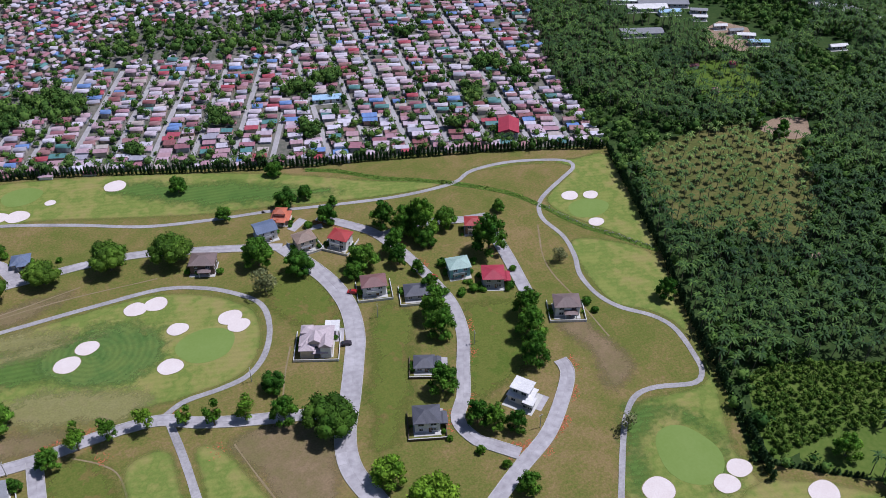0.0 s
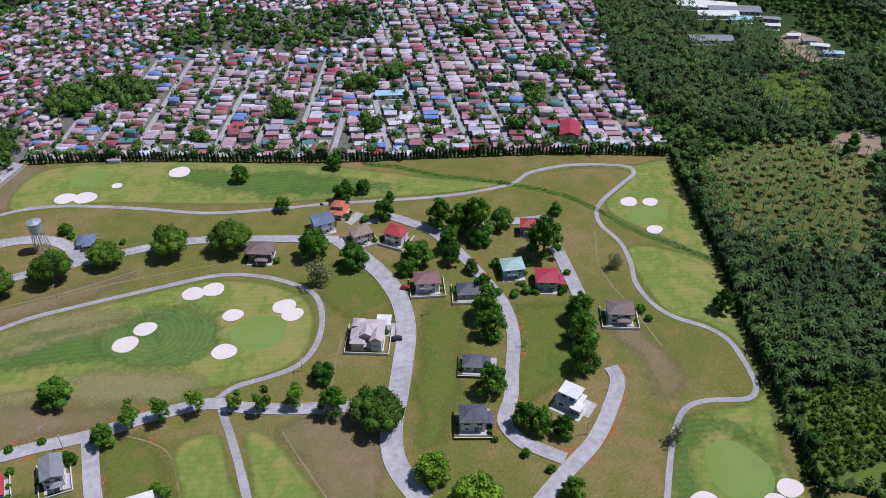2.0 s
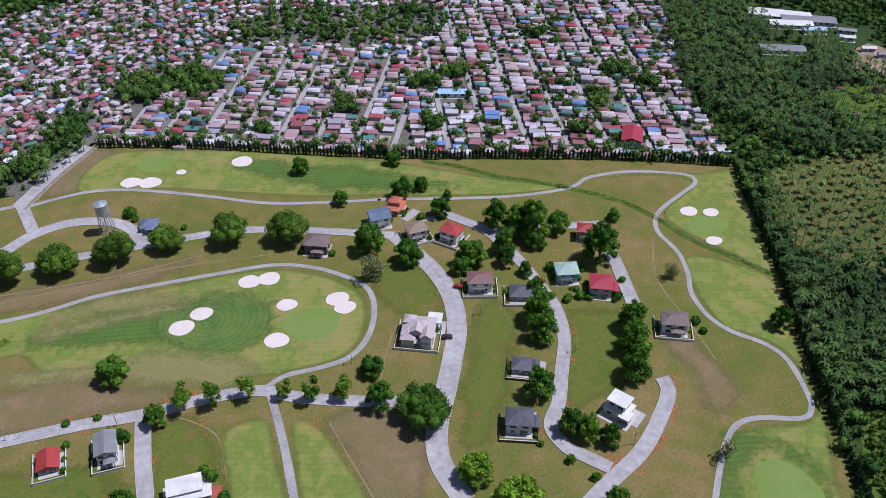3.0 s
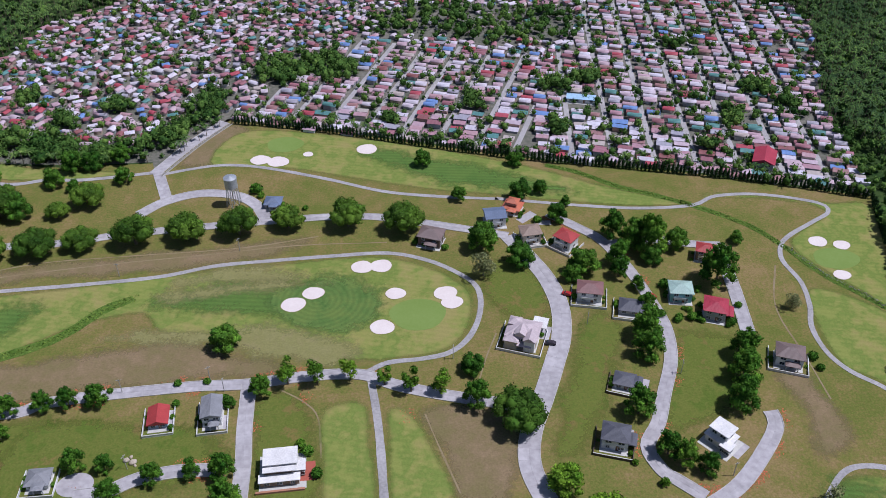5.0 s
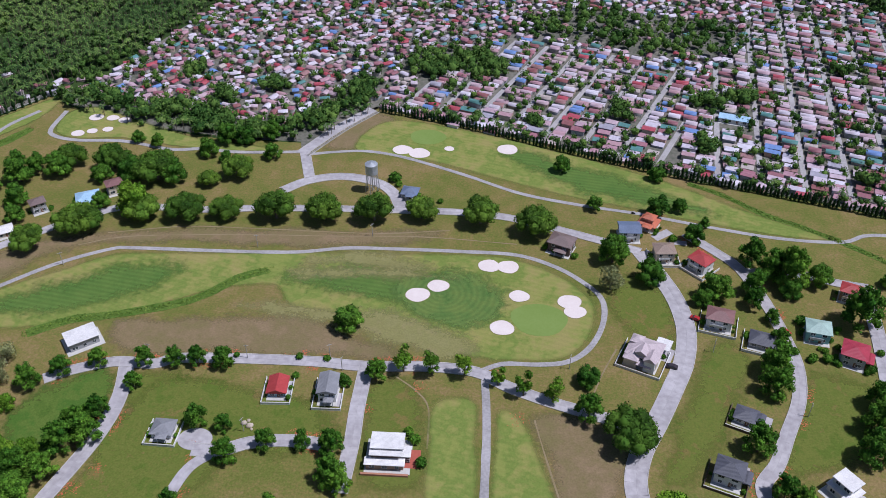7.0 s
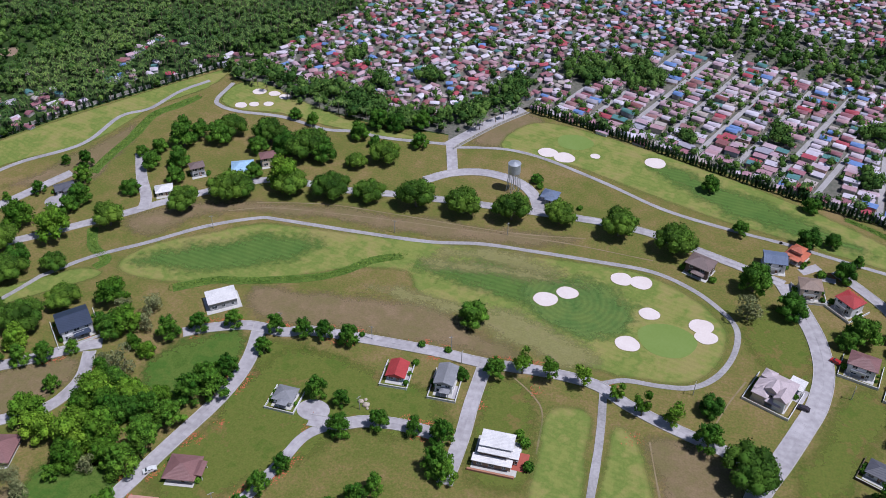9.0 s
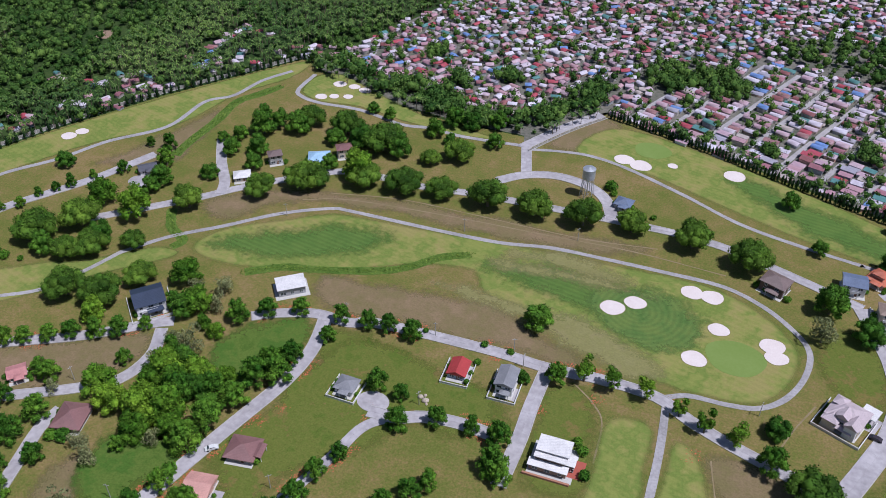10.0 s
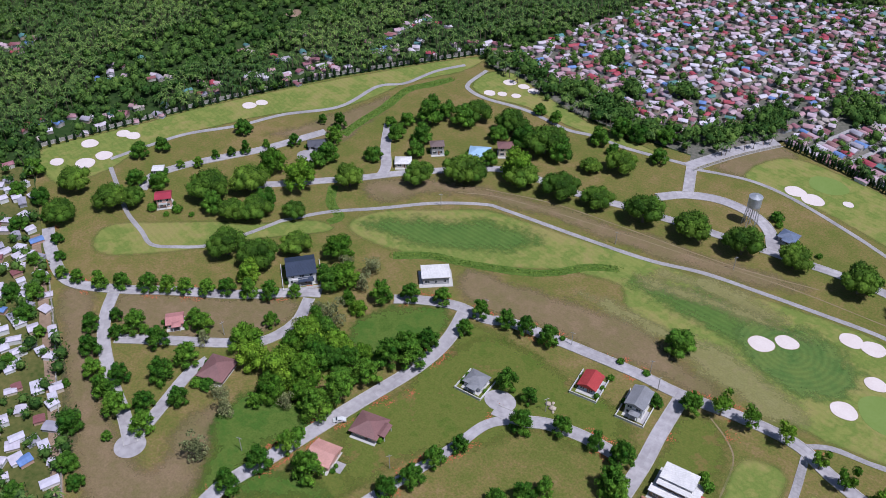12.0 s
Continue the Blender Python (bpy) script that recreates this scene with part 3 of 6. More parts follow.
HEDGE_EAST = [(216.5, 292.9), (203.7, 250.5), (193.9, 217.4), (181.4, 183.1), (172.8, 155.0), (165.8, 131.3), (158.6, 109.2)]
HEDGE_SOUTHEAST = [(158.6, 118.3), (171.6, 109.2), (186.0, 99.1)]
HEDGE_FARWEST = [(-360.0, 183.4), (-346.3, 214.9), (-321.6, 267.5), (-290.7, 321.9), (-243.0, 387.4)]
DITCH_EAST = [(132.9, 300.9), (146.3, 290.3), (157.7, 279.2), (166.3, 263.9), (173.6, 247.5), (182.5, 235.2), (193.7, 219.0)]
DITCH_NORTH = [(79.6, 335.5), (93.7, 327.5), (108.7, 314.9), (123.9, 306.3), (136.2, 298.0)]
DITCH_CENTRE = [(-93.8, 258.0), (-104.3, 252.0), (-114.4, 241.0), (-125.9, 234.0), (-146.8, 226.4), (-159.7, 222.7), (-172.5, 214.2)]
DITCH_WEST = [(-208.9, 216.4), (-207.5, 222.2), (-217.4, 228.2), (-224.9, 239.0)]
DITCH_POND = [(-250.1, 275.4), (-250.6, 291.5), (-250.0, 309.3), (-251.2, 330.6), (-244.9, 342.5), (-238.5, 354.7)]
ZONE_A = [(-69.0, 387.4), (71.9, 347.8), (102.8, 449.5), (70.0, 462.6), (-1.5, 481.4), (-21.1, 464.2), (-48.3, 426.9)]
ZONE_B = [(72.2, 348.8), (219.4, 303.0), (230.5, 354.8), (235.3, 409.9), (276.0, 499.3), (150.5, 556.6), (123.4, 470.7), (102.8, 449.5)]
WOOD_PARK = [(-4.8, 487.1), (70.8, 467.0), (120.7, 463.4), (131.2, 507.9), (81.2, 519.7), (32.9, 526.4), (4.1, 509.9)]
STREET_A = [(16.9, 376.1), (53.4, 462.7)]
STREET_B = [(150.6, 333.6), (162.5, 418.6)]
CROSS_A = [(-15.2, 416.1), (67.2, 389.2)]
CROSS_B = [(94.7, 380.3), (190.4, 349.0)]
WOODS = [(-17.9, 442.5, 18.1), (-48.1, 439.4, 17.8), (99.8, 410.8, 9.1), (118.5, 415.0, 7.7), (180.0, 368.1, 11.8), (203.3, 398.0, 9.4), (52.7, 397.1, 9.3), (9.4, 381.8, 6.1), (-80.2, 413.8, 12.5), (213.7, 380.4, 7.6), (157.9, 341.9, 5.0), (177.1, 453.1, 7.4), (90.9, 366.6, 8.4), (-151.5, 394.1, 8.8), (-85.0, 402.9, 10.4), (-28.3, 448.0, 19.1), (-49.3, 433.3, 9.3), (-127.9, 407.4, 7.5), (-174.7, 421.6, 7.7), (-176.9, 381.3, 11.5), (-149.9, 368.4, 12.6), (-127.6, 358.6, 8.2), (-157.9, 374.2, 8.9), (-97.2, 376.4, 7.2)]
PLANTATION = [(225.8, 282.3), (266.1, 289.9), (317.3, 273.3), (257.4, 202.4), (223.2, 221.2), (212.3, 240.9)]
CLEARING = [(310.2, 274.8, 12.8), (249.9, 190.2, 2.7), (-368.5, 371.6, 7.0)]
EDGE_STRIP = [(-362.0, 163.0), (-350.1, 171.2), (-301.0, 142.0), (-254.7, 114.9), (-219.3, 91.6), (-182.5, 63.8), (-206.2, 47.7), (-300.7, 107.3)]
ROAD_DIRT = [(-303.6, 140.3), (-270.1, 119.9), (-236.7, 98.9), (-209.0, 80.9), (-184.0, 64.0)]
HOUSE_MAROON_A = (21.9, 282.5, 11.3, 0.8, -22.0)
HOUSE_BLUE = (49.7, 293.5, 9.9, 0.9, 3.0)
HOUSE_ORANGE = (58.8, 301.9, 8.7, 0.9, -27.0)
HOUSE_BEIGE = (62.6, 280.6, 9.3, 0.85, 6.0)
HOUSE_RED_A = (76.6, 275.6, 9.3, 0.85, -44.0)
HOUSE_MAROON_B = (78.9, 242.9, 10.9, 0.75, -14.0)
HOUSE_SLATE_LOW = (93.6, 233.8, 12.2, 0.65, -16.0)
HOUSE_VILLA = (50.0, 222.7, 13.4, 0.85, -22.0)
HOUSE_RED_B = (130.6, 262.1, 8.6, 0.8, -22.0)
HOUSE_AQUA = (113.1, 239.6, 9.8, 0.85, -10.0)
HOUSE_CRIMSON = (123.0, 228.8, 9.7, 1.0, -22.0)
HOUSE_BROWN = (140.7, 202.9, 11.0, 0.75, -22.0)
HOUSE_SLATE_A = (80.7, 197.6, 7.9, 0.85, -22.0)
HOUSE_SLATE_B = (71.3, 173.4, 9.9, 0.85, -19.0)
HOUSE_WHITE_A = (104.9, 169.9, 9.8, 0.9, -52.0)
HOUSE_NAVY_SMALL = (-44.3, 314.9, 8.0, 0.9, -8.0)
HOUSE_RED_C = (-74.5, 196.1, 7.2, 1.2, 4.0)
HOUSE_GREY = (-57.1, 196.1, 7.2, 1.45, 3.0)
HOUSE_WHITE_B = (-33.3, 171.8, 13.0, 0.9, 2.0)
HOUSE_GREY_SMALL = (-106.7, 174.7, 7.8, 0.9, 0.0)
HOUSE_WHITE_C = (-150.2, 212.2, 11.9, 0.75, 39.0)
HOUSE_NAVY = (-194.8, 184.1, 12.9, 1.0, 47.0)
HOUSE_PINK_A = (-214.2, 136.9, 6.7, 1.0, 47.0)
HOUSE_MAROON_C = (-183.0, 128.2, 9.8, 1.1, 15.0)
HOUSE_MAROON_D = (-124.2, 138.1, 10.2, 0.9, 10.0)
HOUSE_SALMON = (-129.0, 121.1, 9.6, 1.0, 10.0)
HOUSE_RED_D = (-276.2, 186.3, 7.4, 0.9, 47.0)
HOUSE_WHITE_D = (-298.0, 201.8, 5.2, 0.9, 40.0)
HOUSE_PALE = (-209.5, 270.8, 8.4, 0.8, 35.0)
HOUSE_GREY_B = (-202.7, 288.6, 7.0, 0.8, 40.0)
HOUSE_SKY = (-184.6, 297.7, 11.2, 0.8, 27.0)
HOUSE_MAROON_E = (-175.5, 305.8, 8.0, 0.8, 35.0)
HOUSE_DARK = (-252.8, 259.6, 9.2, 0.7, 45.0)
HOUSE_MILL = (180.2, 326.2, 11.0, 1.4, -27.0)
HOUSE_LONG = (109.3, 394.4, 17.2, 0.35, -15.0)
TOWER = (-61.4, 316.9, 6.0)
LAWN_A = [(-124.8, 199.9), (-80.9, 191.0), (-60.4, 190.9), (-51.8, 182.6), (-54.6, 176.9), (-81.7, 178.2), (-99.9, 172.7), (-114.3, 163.2), (-123.2, 159.2), (-123.8, 180.6)]
LAWN_B = [(-160.5, 178.9), (-149.4, 192.1), (-135.0, 199.3), (-129.4, 182.0), (-137.7, 166.2), (-147.6, 159.5)]
LAWN_C = [(-167.5, 116.3), (-161.9, 129.1), (-147.5, 129.9), (-143.4, 117.3), (-147.5, 103.9), (-146.3, 90.9), (-152.6, 85.4), (-161.0, 102.6)]
LAWN_D = [(-137.2, 95.9), (-128.7, 116.7), (-121.4, 124.3), (-114.5, 121.2), (-119.9, 106.5)]
LAWN_E = [(-43.1, 202.1), (-27.7, 202.0), (-23.8, 184.8), (-23.2, 162.9), (-38.2, 158.9), (-42.8, 180.3)]
LAWN_F = [(76.4, 232.3), (88.2, 227.3), (78.8, 203.8), (63.0, 174.4), (52.2, 171.4), (64.0, 204.1)]
LAWN_G = [(106.5, 221.4), (126.2, 213.1), (117.0, 190.9), (110.0, 181.8), (91.1, 178.4), (98.4, 198.7)]
DRY_A = [(13.0, 190.6), (27.2, 194.2), (41.1, 184.6), (36.1, 156.6), (20.1, 156.6), (16.9, 175.5)]
DRY_B = [(-143.0, 224.2), (-119.5, 227.0), (-93.9, 231.3), (-71.4, 232.7), (-53.6, 223.8), (-36.6, 215.3), (-60.0, 212.7), (-105.1, 211.5), (-135.6, 209.0)]
DRY_C = [(-263.8, 124.2), (-250.3, 129.4), (-227.8, 111.7), (-202.9, 96.7), (-172.1, 87.1), (-173.8, 104.9), (-171.8, 117.9), (-161.0, 102.6), (-154.0, 84.5), (-176.3, 69.2), (-218.0, 92.5)]
DRY_D = [(-214.0, 250.3), (-191.6, 269.4), (-157.1, 278.2), (-116.3, 283.3), (-71.6, 286.7), (-28.9, 289.2), (-45.6, 279.4), (-92.3, 273.3), (-143.6, 272.5), (-181.5, 261.6), (-202.6, 241.3)]
DRY_E = [(-90.4, 352.7), (-73.2, 385.9), (-60.0, 379.1), (-70.9, 352.9)]
DRY_F = [(-242.7, 136.5), (-212.8, 154.9), (-186.8, 170.6), (-180.7, 157.8), (-190.2, 144.2), (-223.6, 123.3)]
DRY_G = [(142.7, 199.4), (147.9, 184.2), (146.1, 166.7), (136.4, 162.3), (136.3, 176.7), (135.4, 199.1)]
DRY_H = [(-259.6, 302.8), (-254.9, 320.6), (-245.4, 285.0), (-250.1, 269.0), (-278.8, 256.0), (-269.4, 278.8)]
DARK_TURF_A = [(-85.7, 253.9), (-64.9, 263.0), (-37.4, 263.3), (-17.7, 252.6), (-5.7, 243.7), (-18.8, 236.0), (-41.8, 244.3), (-65.2, 248.2)]
DARK_TURF_B = [(-196.3, 223.2), (-176.0, 242.2), (-146.6, 256.5), (-125.6, 255.6), (-139.1, 241.1), (-167.5, 227.4)]
DARK_TURF_C = [(-6.4, 359.2), (30.9, 345.4), (67.9, 326.3), (90.9, 312.9), (54.2, 317.4), (17.2, 333.5)]
DARK_TURF_D = [(133.1, 150.2), (150.6, 146.8), (154.8, 128.5), (148.4, 114.8), (141.1, 113.5), (153.6, 124.2), (149.4, 142.0), (137.2, 143.3), (125.9, 131.1), (125.1, 122.4), (118.8, 125.0)]
TRACKS = [[(-176.0, 266.4), (-156.3, 274.2), (-111.9, 279.5), (-70.7, 282.3), (-33.7, 285.1), (3.7, 283.8)], [(-35.7, 205.7), (-27.6, 199.4), (-22.9, 192.0), (-21.6, 175.7)], [(12.1, 190.6), (15.2, 177.8), (20.3, 158.6)], [(40.9, 226.3), (35.8, 215.0), (31.9, 204.3)], [(-177.3, 191.0), (-171.3, 195.9)], [(-166.9, 275.6), (-136.5, 282.9), (-104.9, 284.4), (-56.4, 285.6), (-24.6, 290.5)], [(157.1, 254.5), (147.5, 229.8), (147.9, 204.0), (147.9, 184.2)]]
DRIVES = [(58.0, 225.0, 5, 7, -22), (63.8, 295.8, 4, 9, -52), (87.3, 197.3, 4, 4, -22), (76.3, 175.2, 3, 6, -22), (109.5, 166.7, 4, 7, -52), (69.9, 291.1, 7, 3, -2), (-53.7, 193.3, 2.5, 6, 0), (-186.8, 188.7, 4, 9, 45), (-123.2, 120.9, 4, 4, 10), (-70.8, 196.6, 2, 7, 5)]
PLAZA = (-96.0, 172.6, 5.6)
CUL_DE_SAC = (-182.8, 89.9, 5.0)
TURN_EAST = (138.2, 267.6, 3.9)
YARD_HILL = (-250.8, 251.2, 5.9)
POLES = [(-123.3, 207.1), (-88.9, 209.6), (-60.0, 212.7), (-109.6, 129.7), (-81.3, 177.2), (-152.2, 108.6), (-195.0, 142.7), (-54.6, 206.7), (23.9, 215.0), (74.8, 227.9), (101.5, 200.5), (104.3, 157.1), (-56.2, 283.7), (-101.8, 272.0), (-176.2, 253.5)]
SHRUBS = [(-60.8, 211.3, 1.2), (-70.6, 211.4, 1.2), (-92.9, 210.1, 1.0), (-52.4, 325.6, 2.5), (127.7, 223.1, 1.7), (149.8, 203.2, 1.7), (109.0, 245.9, 2.0), (109.2, 227.3, 1.5), (113.9, 227.1, 1.7), (103.2, 229.8, 1.5), (133.4, 231.9, 1.3), (67.7, 292.0, 1.7), (76.6, 294.9, 1.5), (77.2, 290.2, 1.4), (-69.9, 202.2, 1.2), (-53.6, 201.6, 1.9), (-26.0, 178.0, 1.8), (-22.8, 169.2, 1.7), (-28.1, 181.4, 1.4), (-180.5, 121.1, 2.3), (-184.6, 119.8, 1.9), (-141.2, 122.9, 2.2), (-277.1, 180.1, 2.0), (-267.0, 185.4, 2.0), (-259.8, 186.8, 1.2), (-268.8, 180.7, 1.2), (27.2, 277.2, 1.3), (18.7, 280.0, 1.1), (150.3, 197.9, 1.3), (-30.4, 310.4, 1.2), (-50.2, 321.7, 1.5), (112.8, 232.6, 0.8), (114.4, 231.4, 1.1), (121.2, 243.4, 0.9), (108.1, 226.3, 1.2), (114.9, 239.4, 1.2), (124.1, 234.7, 0.6), (121.8, 234.5, 0.6), (120.9, 241.5, 0.7), (116.6, 226.1, 1.3), (115.8, 228.7, 0.8), (121.9, 243.4, 1.0), (120.0, 232.0, 0.7), (116.6, 243.9, 0.9), (122.2, 234.6, 0.8), (117.8, 225.9, 0.8), (117.5, 225.1, 1.0)]
RED_SOIL = [(-43.1, 190.0, 1.3), (99.3, 203.0, 1.2), (113.7, 157.0, 1.5), (107.4, 153.3, 1.3), (101.9, 150.6, 1.4), (-124.5, 180.2, 1.6), (-122.6, 158.9, 1.5), (-125.9, 150.6, 1.3), (-75.4, 211.1, 1.2), (-69.4, 213.8, 1.2), (-27.7, 202.0, 1.9), (6.6, 190.5, 2.5), (95.7, 193.7, 1.0), (97.5, 150.0, 1.4)]
CARS = [(70.9, 244.4, 0, -30), (59.2, 218.8, 1, -12), (-134.4, 135.4, 2, 40), (102.3, 240.4, 0, -50), (101.1, 236.2, 0, -50)]
FAR_SHEDS = [(330.7, 440.3), (343.4, 428.8), (329.6, 426.1), (338.4, 414.5), (356.2, 408.6), (350.5, 399.9), (353.5, 384.1), (358.0, 375.1), (359.4, 367.6), (360.0, 357.2), (305.5, 396.5), (398.1, 333.8)]
GREENHOUSES = [(428.2, 388.3), (434.4, 381.6), (439.3, 373.7), (445.4, 369.1), (446.9, 359.1)]
THICKET = [(182.7, 148.2), (199.9, 146.6), (226.0, 134.3), (228.0, 118.5), (213.1, 109.1), (192.2, 117.0), (176.6, 115.1), (165.4, 116.4), (170.6, 131.5)]
SE_LAWN = [(174.2, 114.9), (192.2, 117.0), (215.5, 106.8), (203.7, 91.5), (177.1, 105.9)]
GLADE = [(303.4, 352.1), (323.6, 350.8), (337.8, 341.5), (330.1, 316.8), (313.5, 304.9), (295.8, 310.1), (294.6, 332.5)]
FAIR_SOUTHEAST = [(156.0, 111.2), (168.7, 105.9), (184.8, 93.0), (182.1, 79.7), (141.0, 92.9), (144.8, 107.6)]
LAWN_H = [(-135.2, 135.4), (-128.1, 156.7), (-122.8, 183.1), (-111.8, 195.8), (-88.9, 196.1), (-59.5, 188.4), (-59.4, 171.7), (-80.4, 165.6), (-90.0, 153.6), (-103.5, 141.7), (-113.2, 119.6)]
LAWN_I = [(48.7, 268.1), (60.7, 257.6), (64.2, 238.2), (60.3, 226.2), (45.0, 235.2), (38.1, 251.0)]
LUSH_A = [(-152.8, 89.5), (-160.1, 102.6), (-167.7, 115.6), (-166.3, 128.6), (-153.6, 134.3), (-143.3, 135.4), (-140.0, 126.1), (-147.3, 114.2), (-149.1, 102.3), (-148.2, 93.2)]
LUSH_B = [(-140.9, 97.8), (-143.2, 102.5), (-134.6, 108.4), (-124.7, 112.7), (-119.3, 110.3), (-129.4, 102.8)]
SWIRL = [(-43.9, 248.5), (-36.7, 261.0), (-21.3, 264.2), (-5.4, 258.8), (1.4, 252.7), (-0.2, 239.8), (-8.3, 234.4), (-18.6, 231.9), (-31.6, 236.8)]
PALE_A = [(-31.5, 235.3), (-18.2, 228.4), (-7.5, 220.7), (-19.0, 214.5), (-33.7, 219.3), (-51.0, 225.3), (-69.2, 232.6), (-86.9, 234.7), (-104.6, 235.9), (-89.9, 238.3), (-70.2, 237.2), (-50.8, 236.9)]
PALE_B = [(-76.9, 269.1), (-58.8, 271.5), (-40.0, 268.9), (-25.8, 263.8), (-43.7, 262.8), (-62.1, 263.9), (-80.4, 264.0)]
PALE_C = [(-87.4, 259.1), (-73.8, 261.2), (-51.0, 263.2), (-32.5, 261.7), (-18.8, 259.4), (-36.3, 258.6), (-56.2, 257.0), (-78.7, 254.6)]
WOODLET_A = [(-197.5, 203.6), (-176.2, 204.0), (-161.9, 189.1), (-159.7, 171.6), (-149.0, 158.6), (-161.9, 154.0), (-179.9, 161.6), (-182.6, 178.6)]
WOODLET_B = [(-172.7, 150.2), (-148.0, 156.3), (-139.3, 174.5), (-134.2, 189.5), (-125.8, 186.5), (-127.1, 161.0), (-135.9, 144.1), (-140.8, 129.4), (-153.4, 123.9), (-165.6, 120.7), (-172.5, 132.4)]
BOULDERS = (-82.1, 180.4)
ROAD_LOWER = [(-88.0, 168.4), (-94.4, 161.2), (-97.9, 147.7), (-103.7, 129.9), (-108.7, 114.1)]
WALL_WEST = [(-273.6, 125.7), (-244.8, 107.2), (-220.7, 90.6), (-199.4, 76.4), (-181.4, 63.4)]
HAMLETS = [(-357.7, 316.4), (-331.3, 321.0), (-318.3, 325.5), (-305.3, 317.7), (-302.3, 323.8), (-293.7, 325.5), (-296.7, 375.6), (-297.3, 399.1), (-288.3, 410.2), (-270.6, 370.6), (-298.6, 383.7), (-309.8, 306.7), (-336.0, 273.4), (-340.1, 263.2), (-366.0, 260.9), (-350.6, 230.9), (-363.9, 208.3), (-365.1, 197.6), (-391.4, 247.7), (-342.3, 236.5), (-465.5, 239.4), (-472.0, 253.1), (-469.4, 245.7), (-243.7, 397.5), (-234.5, 394.9)]

# ---- ground ----
bm = bmesh.new()
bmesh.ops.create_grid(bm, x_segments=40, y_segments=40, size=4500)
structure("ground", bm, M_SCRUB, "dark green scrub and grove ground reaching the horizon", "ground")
structure("ground_course", sheet(np.array(COURSE), -0.2, 0.06), M_ROUGH, "dry brownish rough grass between the fairways", "ground")
structure("ground_town", sheet(np.array(TOWN_AREA), -0.2, 0.03), M_TOWNGROUND, "grey paved and earthen ground of the town", "ground")

FAIR_TOP = 0.098
for name, line in (("centre", FAIR_CENTRE), ("north", FAIR_NORTH), ("northeast", FAIR_NE), ("east", FAIR_EAST), ("putt_a", PUTT_A), ("putt_b", PUTT_B), ("far_west", FAIR_FARWEST), ("pond", FAIR_POND), ("west", FAIR_WEST), ("southeast", FAIR_SOUTHEAST)):
    FAIR_TOP += 0.0015
    structure("fairway_" + name, soft_sheet(smooth_line(line, True), FAIR_TOP), M_FAIR, "mown green fairway grass with paler worn patches", "fairway")
PATCH_TOP = 0.07
for name, m, label, lines in (("lawn", M_LAWN, "greener lawn grass on a house plot", (LAWN_A, LAWN_C, LAWN_D, LAWN_E, LAWN_F, LAWN_G, LAWN_H, LAWN_I)), ("dry_patch", M_DRY, "dry brown grass and bare earth", (DRY_A, DRY_B, DRY_C, DRY_D, DRY_E, DRY_F, DRY_G, DRY_H)), ("lush_patch", M_LUSH, "lush bright green grass in the hollow", (LAWN_B, LUSH_A, LUSH_B))):
    for n, line in enumerate(lines):
        PATCH_TOP += 0.0015
        structure(f"{name}_{n + 1}", soft_sheet(smooth_line(line, True), PATCH_TOP, 6.0), m, label, "grass")
for n, line in enumerate((DARK_TURF_A, DARK_TURF_B, DARK_TURF_C, DARK_TURF_D)):
    structure(f"watered_turf_{n + 1}", soft_sheet(smooth_line(line, True), 0.118 + 0.002 * n, 8.0), M_DARKTURF, "darker watered turf on the fairway", "grass")
structure("watered_turf_swirl", soft_sheet(smooth_line(SWIRL, True), 0.1265, 8.0), M_SWIRL, "dark green turf mown in rings round the bunkers", "grass")
for n, line in enumerate((PALE_A, PALE_B, PALE_C)):
    structure(f"pale_turf_{n + 1}", soft_sheet(smooth_line(line, True), 0.1285 + 0.0015 * n, 7.0), M_PALE, "pale straw-coloured worn turf at the fairway edge", "grass")
for n, (x, y, r) in enumerate(GREENS):
    k = (0.83, 0.8, 0.72, 1.25)[n]
    line = np.array([(x + r * math.cos(a) * (1 + 0.06 * math.sin(3 * a + n)), y + r * k * math.sin(a)) for a in np.linspace(0, 2 * math.pi, 48, endpoint=False)])
    structure(f"putting_green_{n + 1}", sheet(line, -0.1, 0.14), M_GREEN, "smooth pale green putting green", "putting green")


def bunker(lobes, n):
    """A sand hollow of one or more lobes, with a low lip of turf."""
    for q, (x, y, r) in enumerate(lobes):
        r *= 0.93
        line = np.array([(x + r * math.cos(a) * (1 + 0.05 * math.sin(2 * a + n + q)), y + 0.86 * r * math.sin(a) * (1 + 0.05 * math.sin(3 * a + n))) for a in np.linspace(0, 2 * math.pi, 40, endpoint=False)])
        rim = (line - (x, y)) * 1.05 + (x, y)
        structure(f"bunker_lip_{n + 1}", sheet(rim, -0.1, 0.165 + 0.0007 * n), M_LIP, "worn tan turf lip round the bunker", "bunker")
        structure(f"bunker_{n + 1}" if not q else f"bunker_{n + 1}_lobe_{q}", sheet(line, -0.1, 0.195 + 0.0012 * n), M_SAND, "pale pinkish white sand bunker in the grass", "bunker")


for n, lobes in enumerate(BUNKERS):
    bunker([lobes], n)

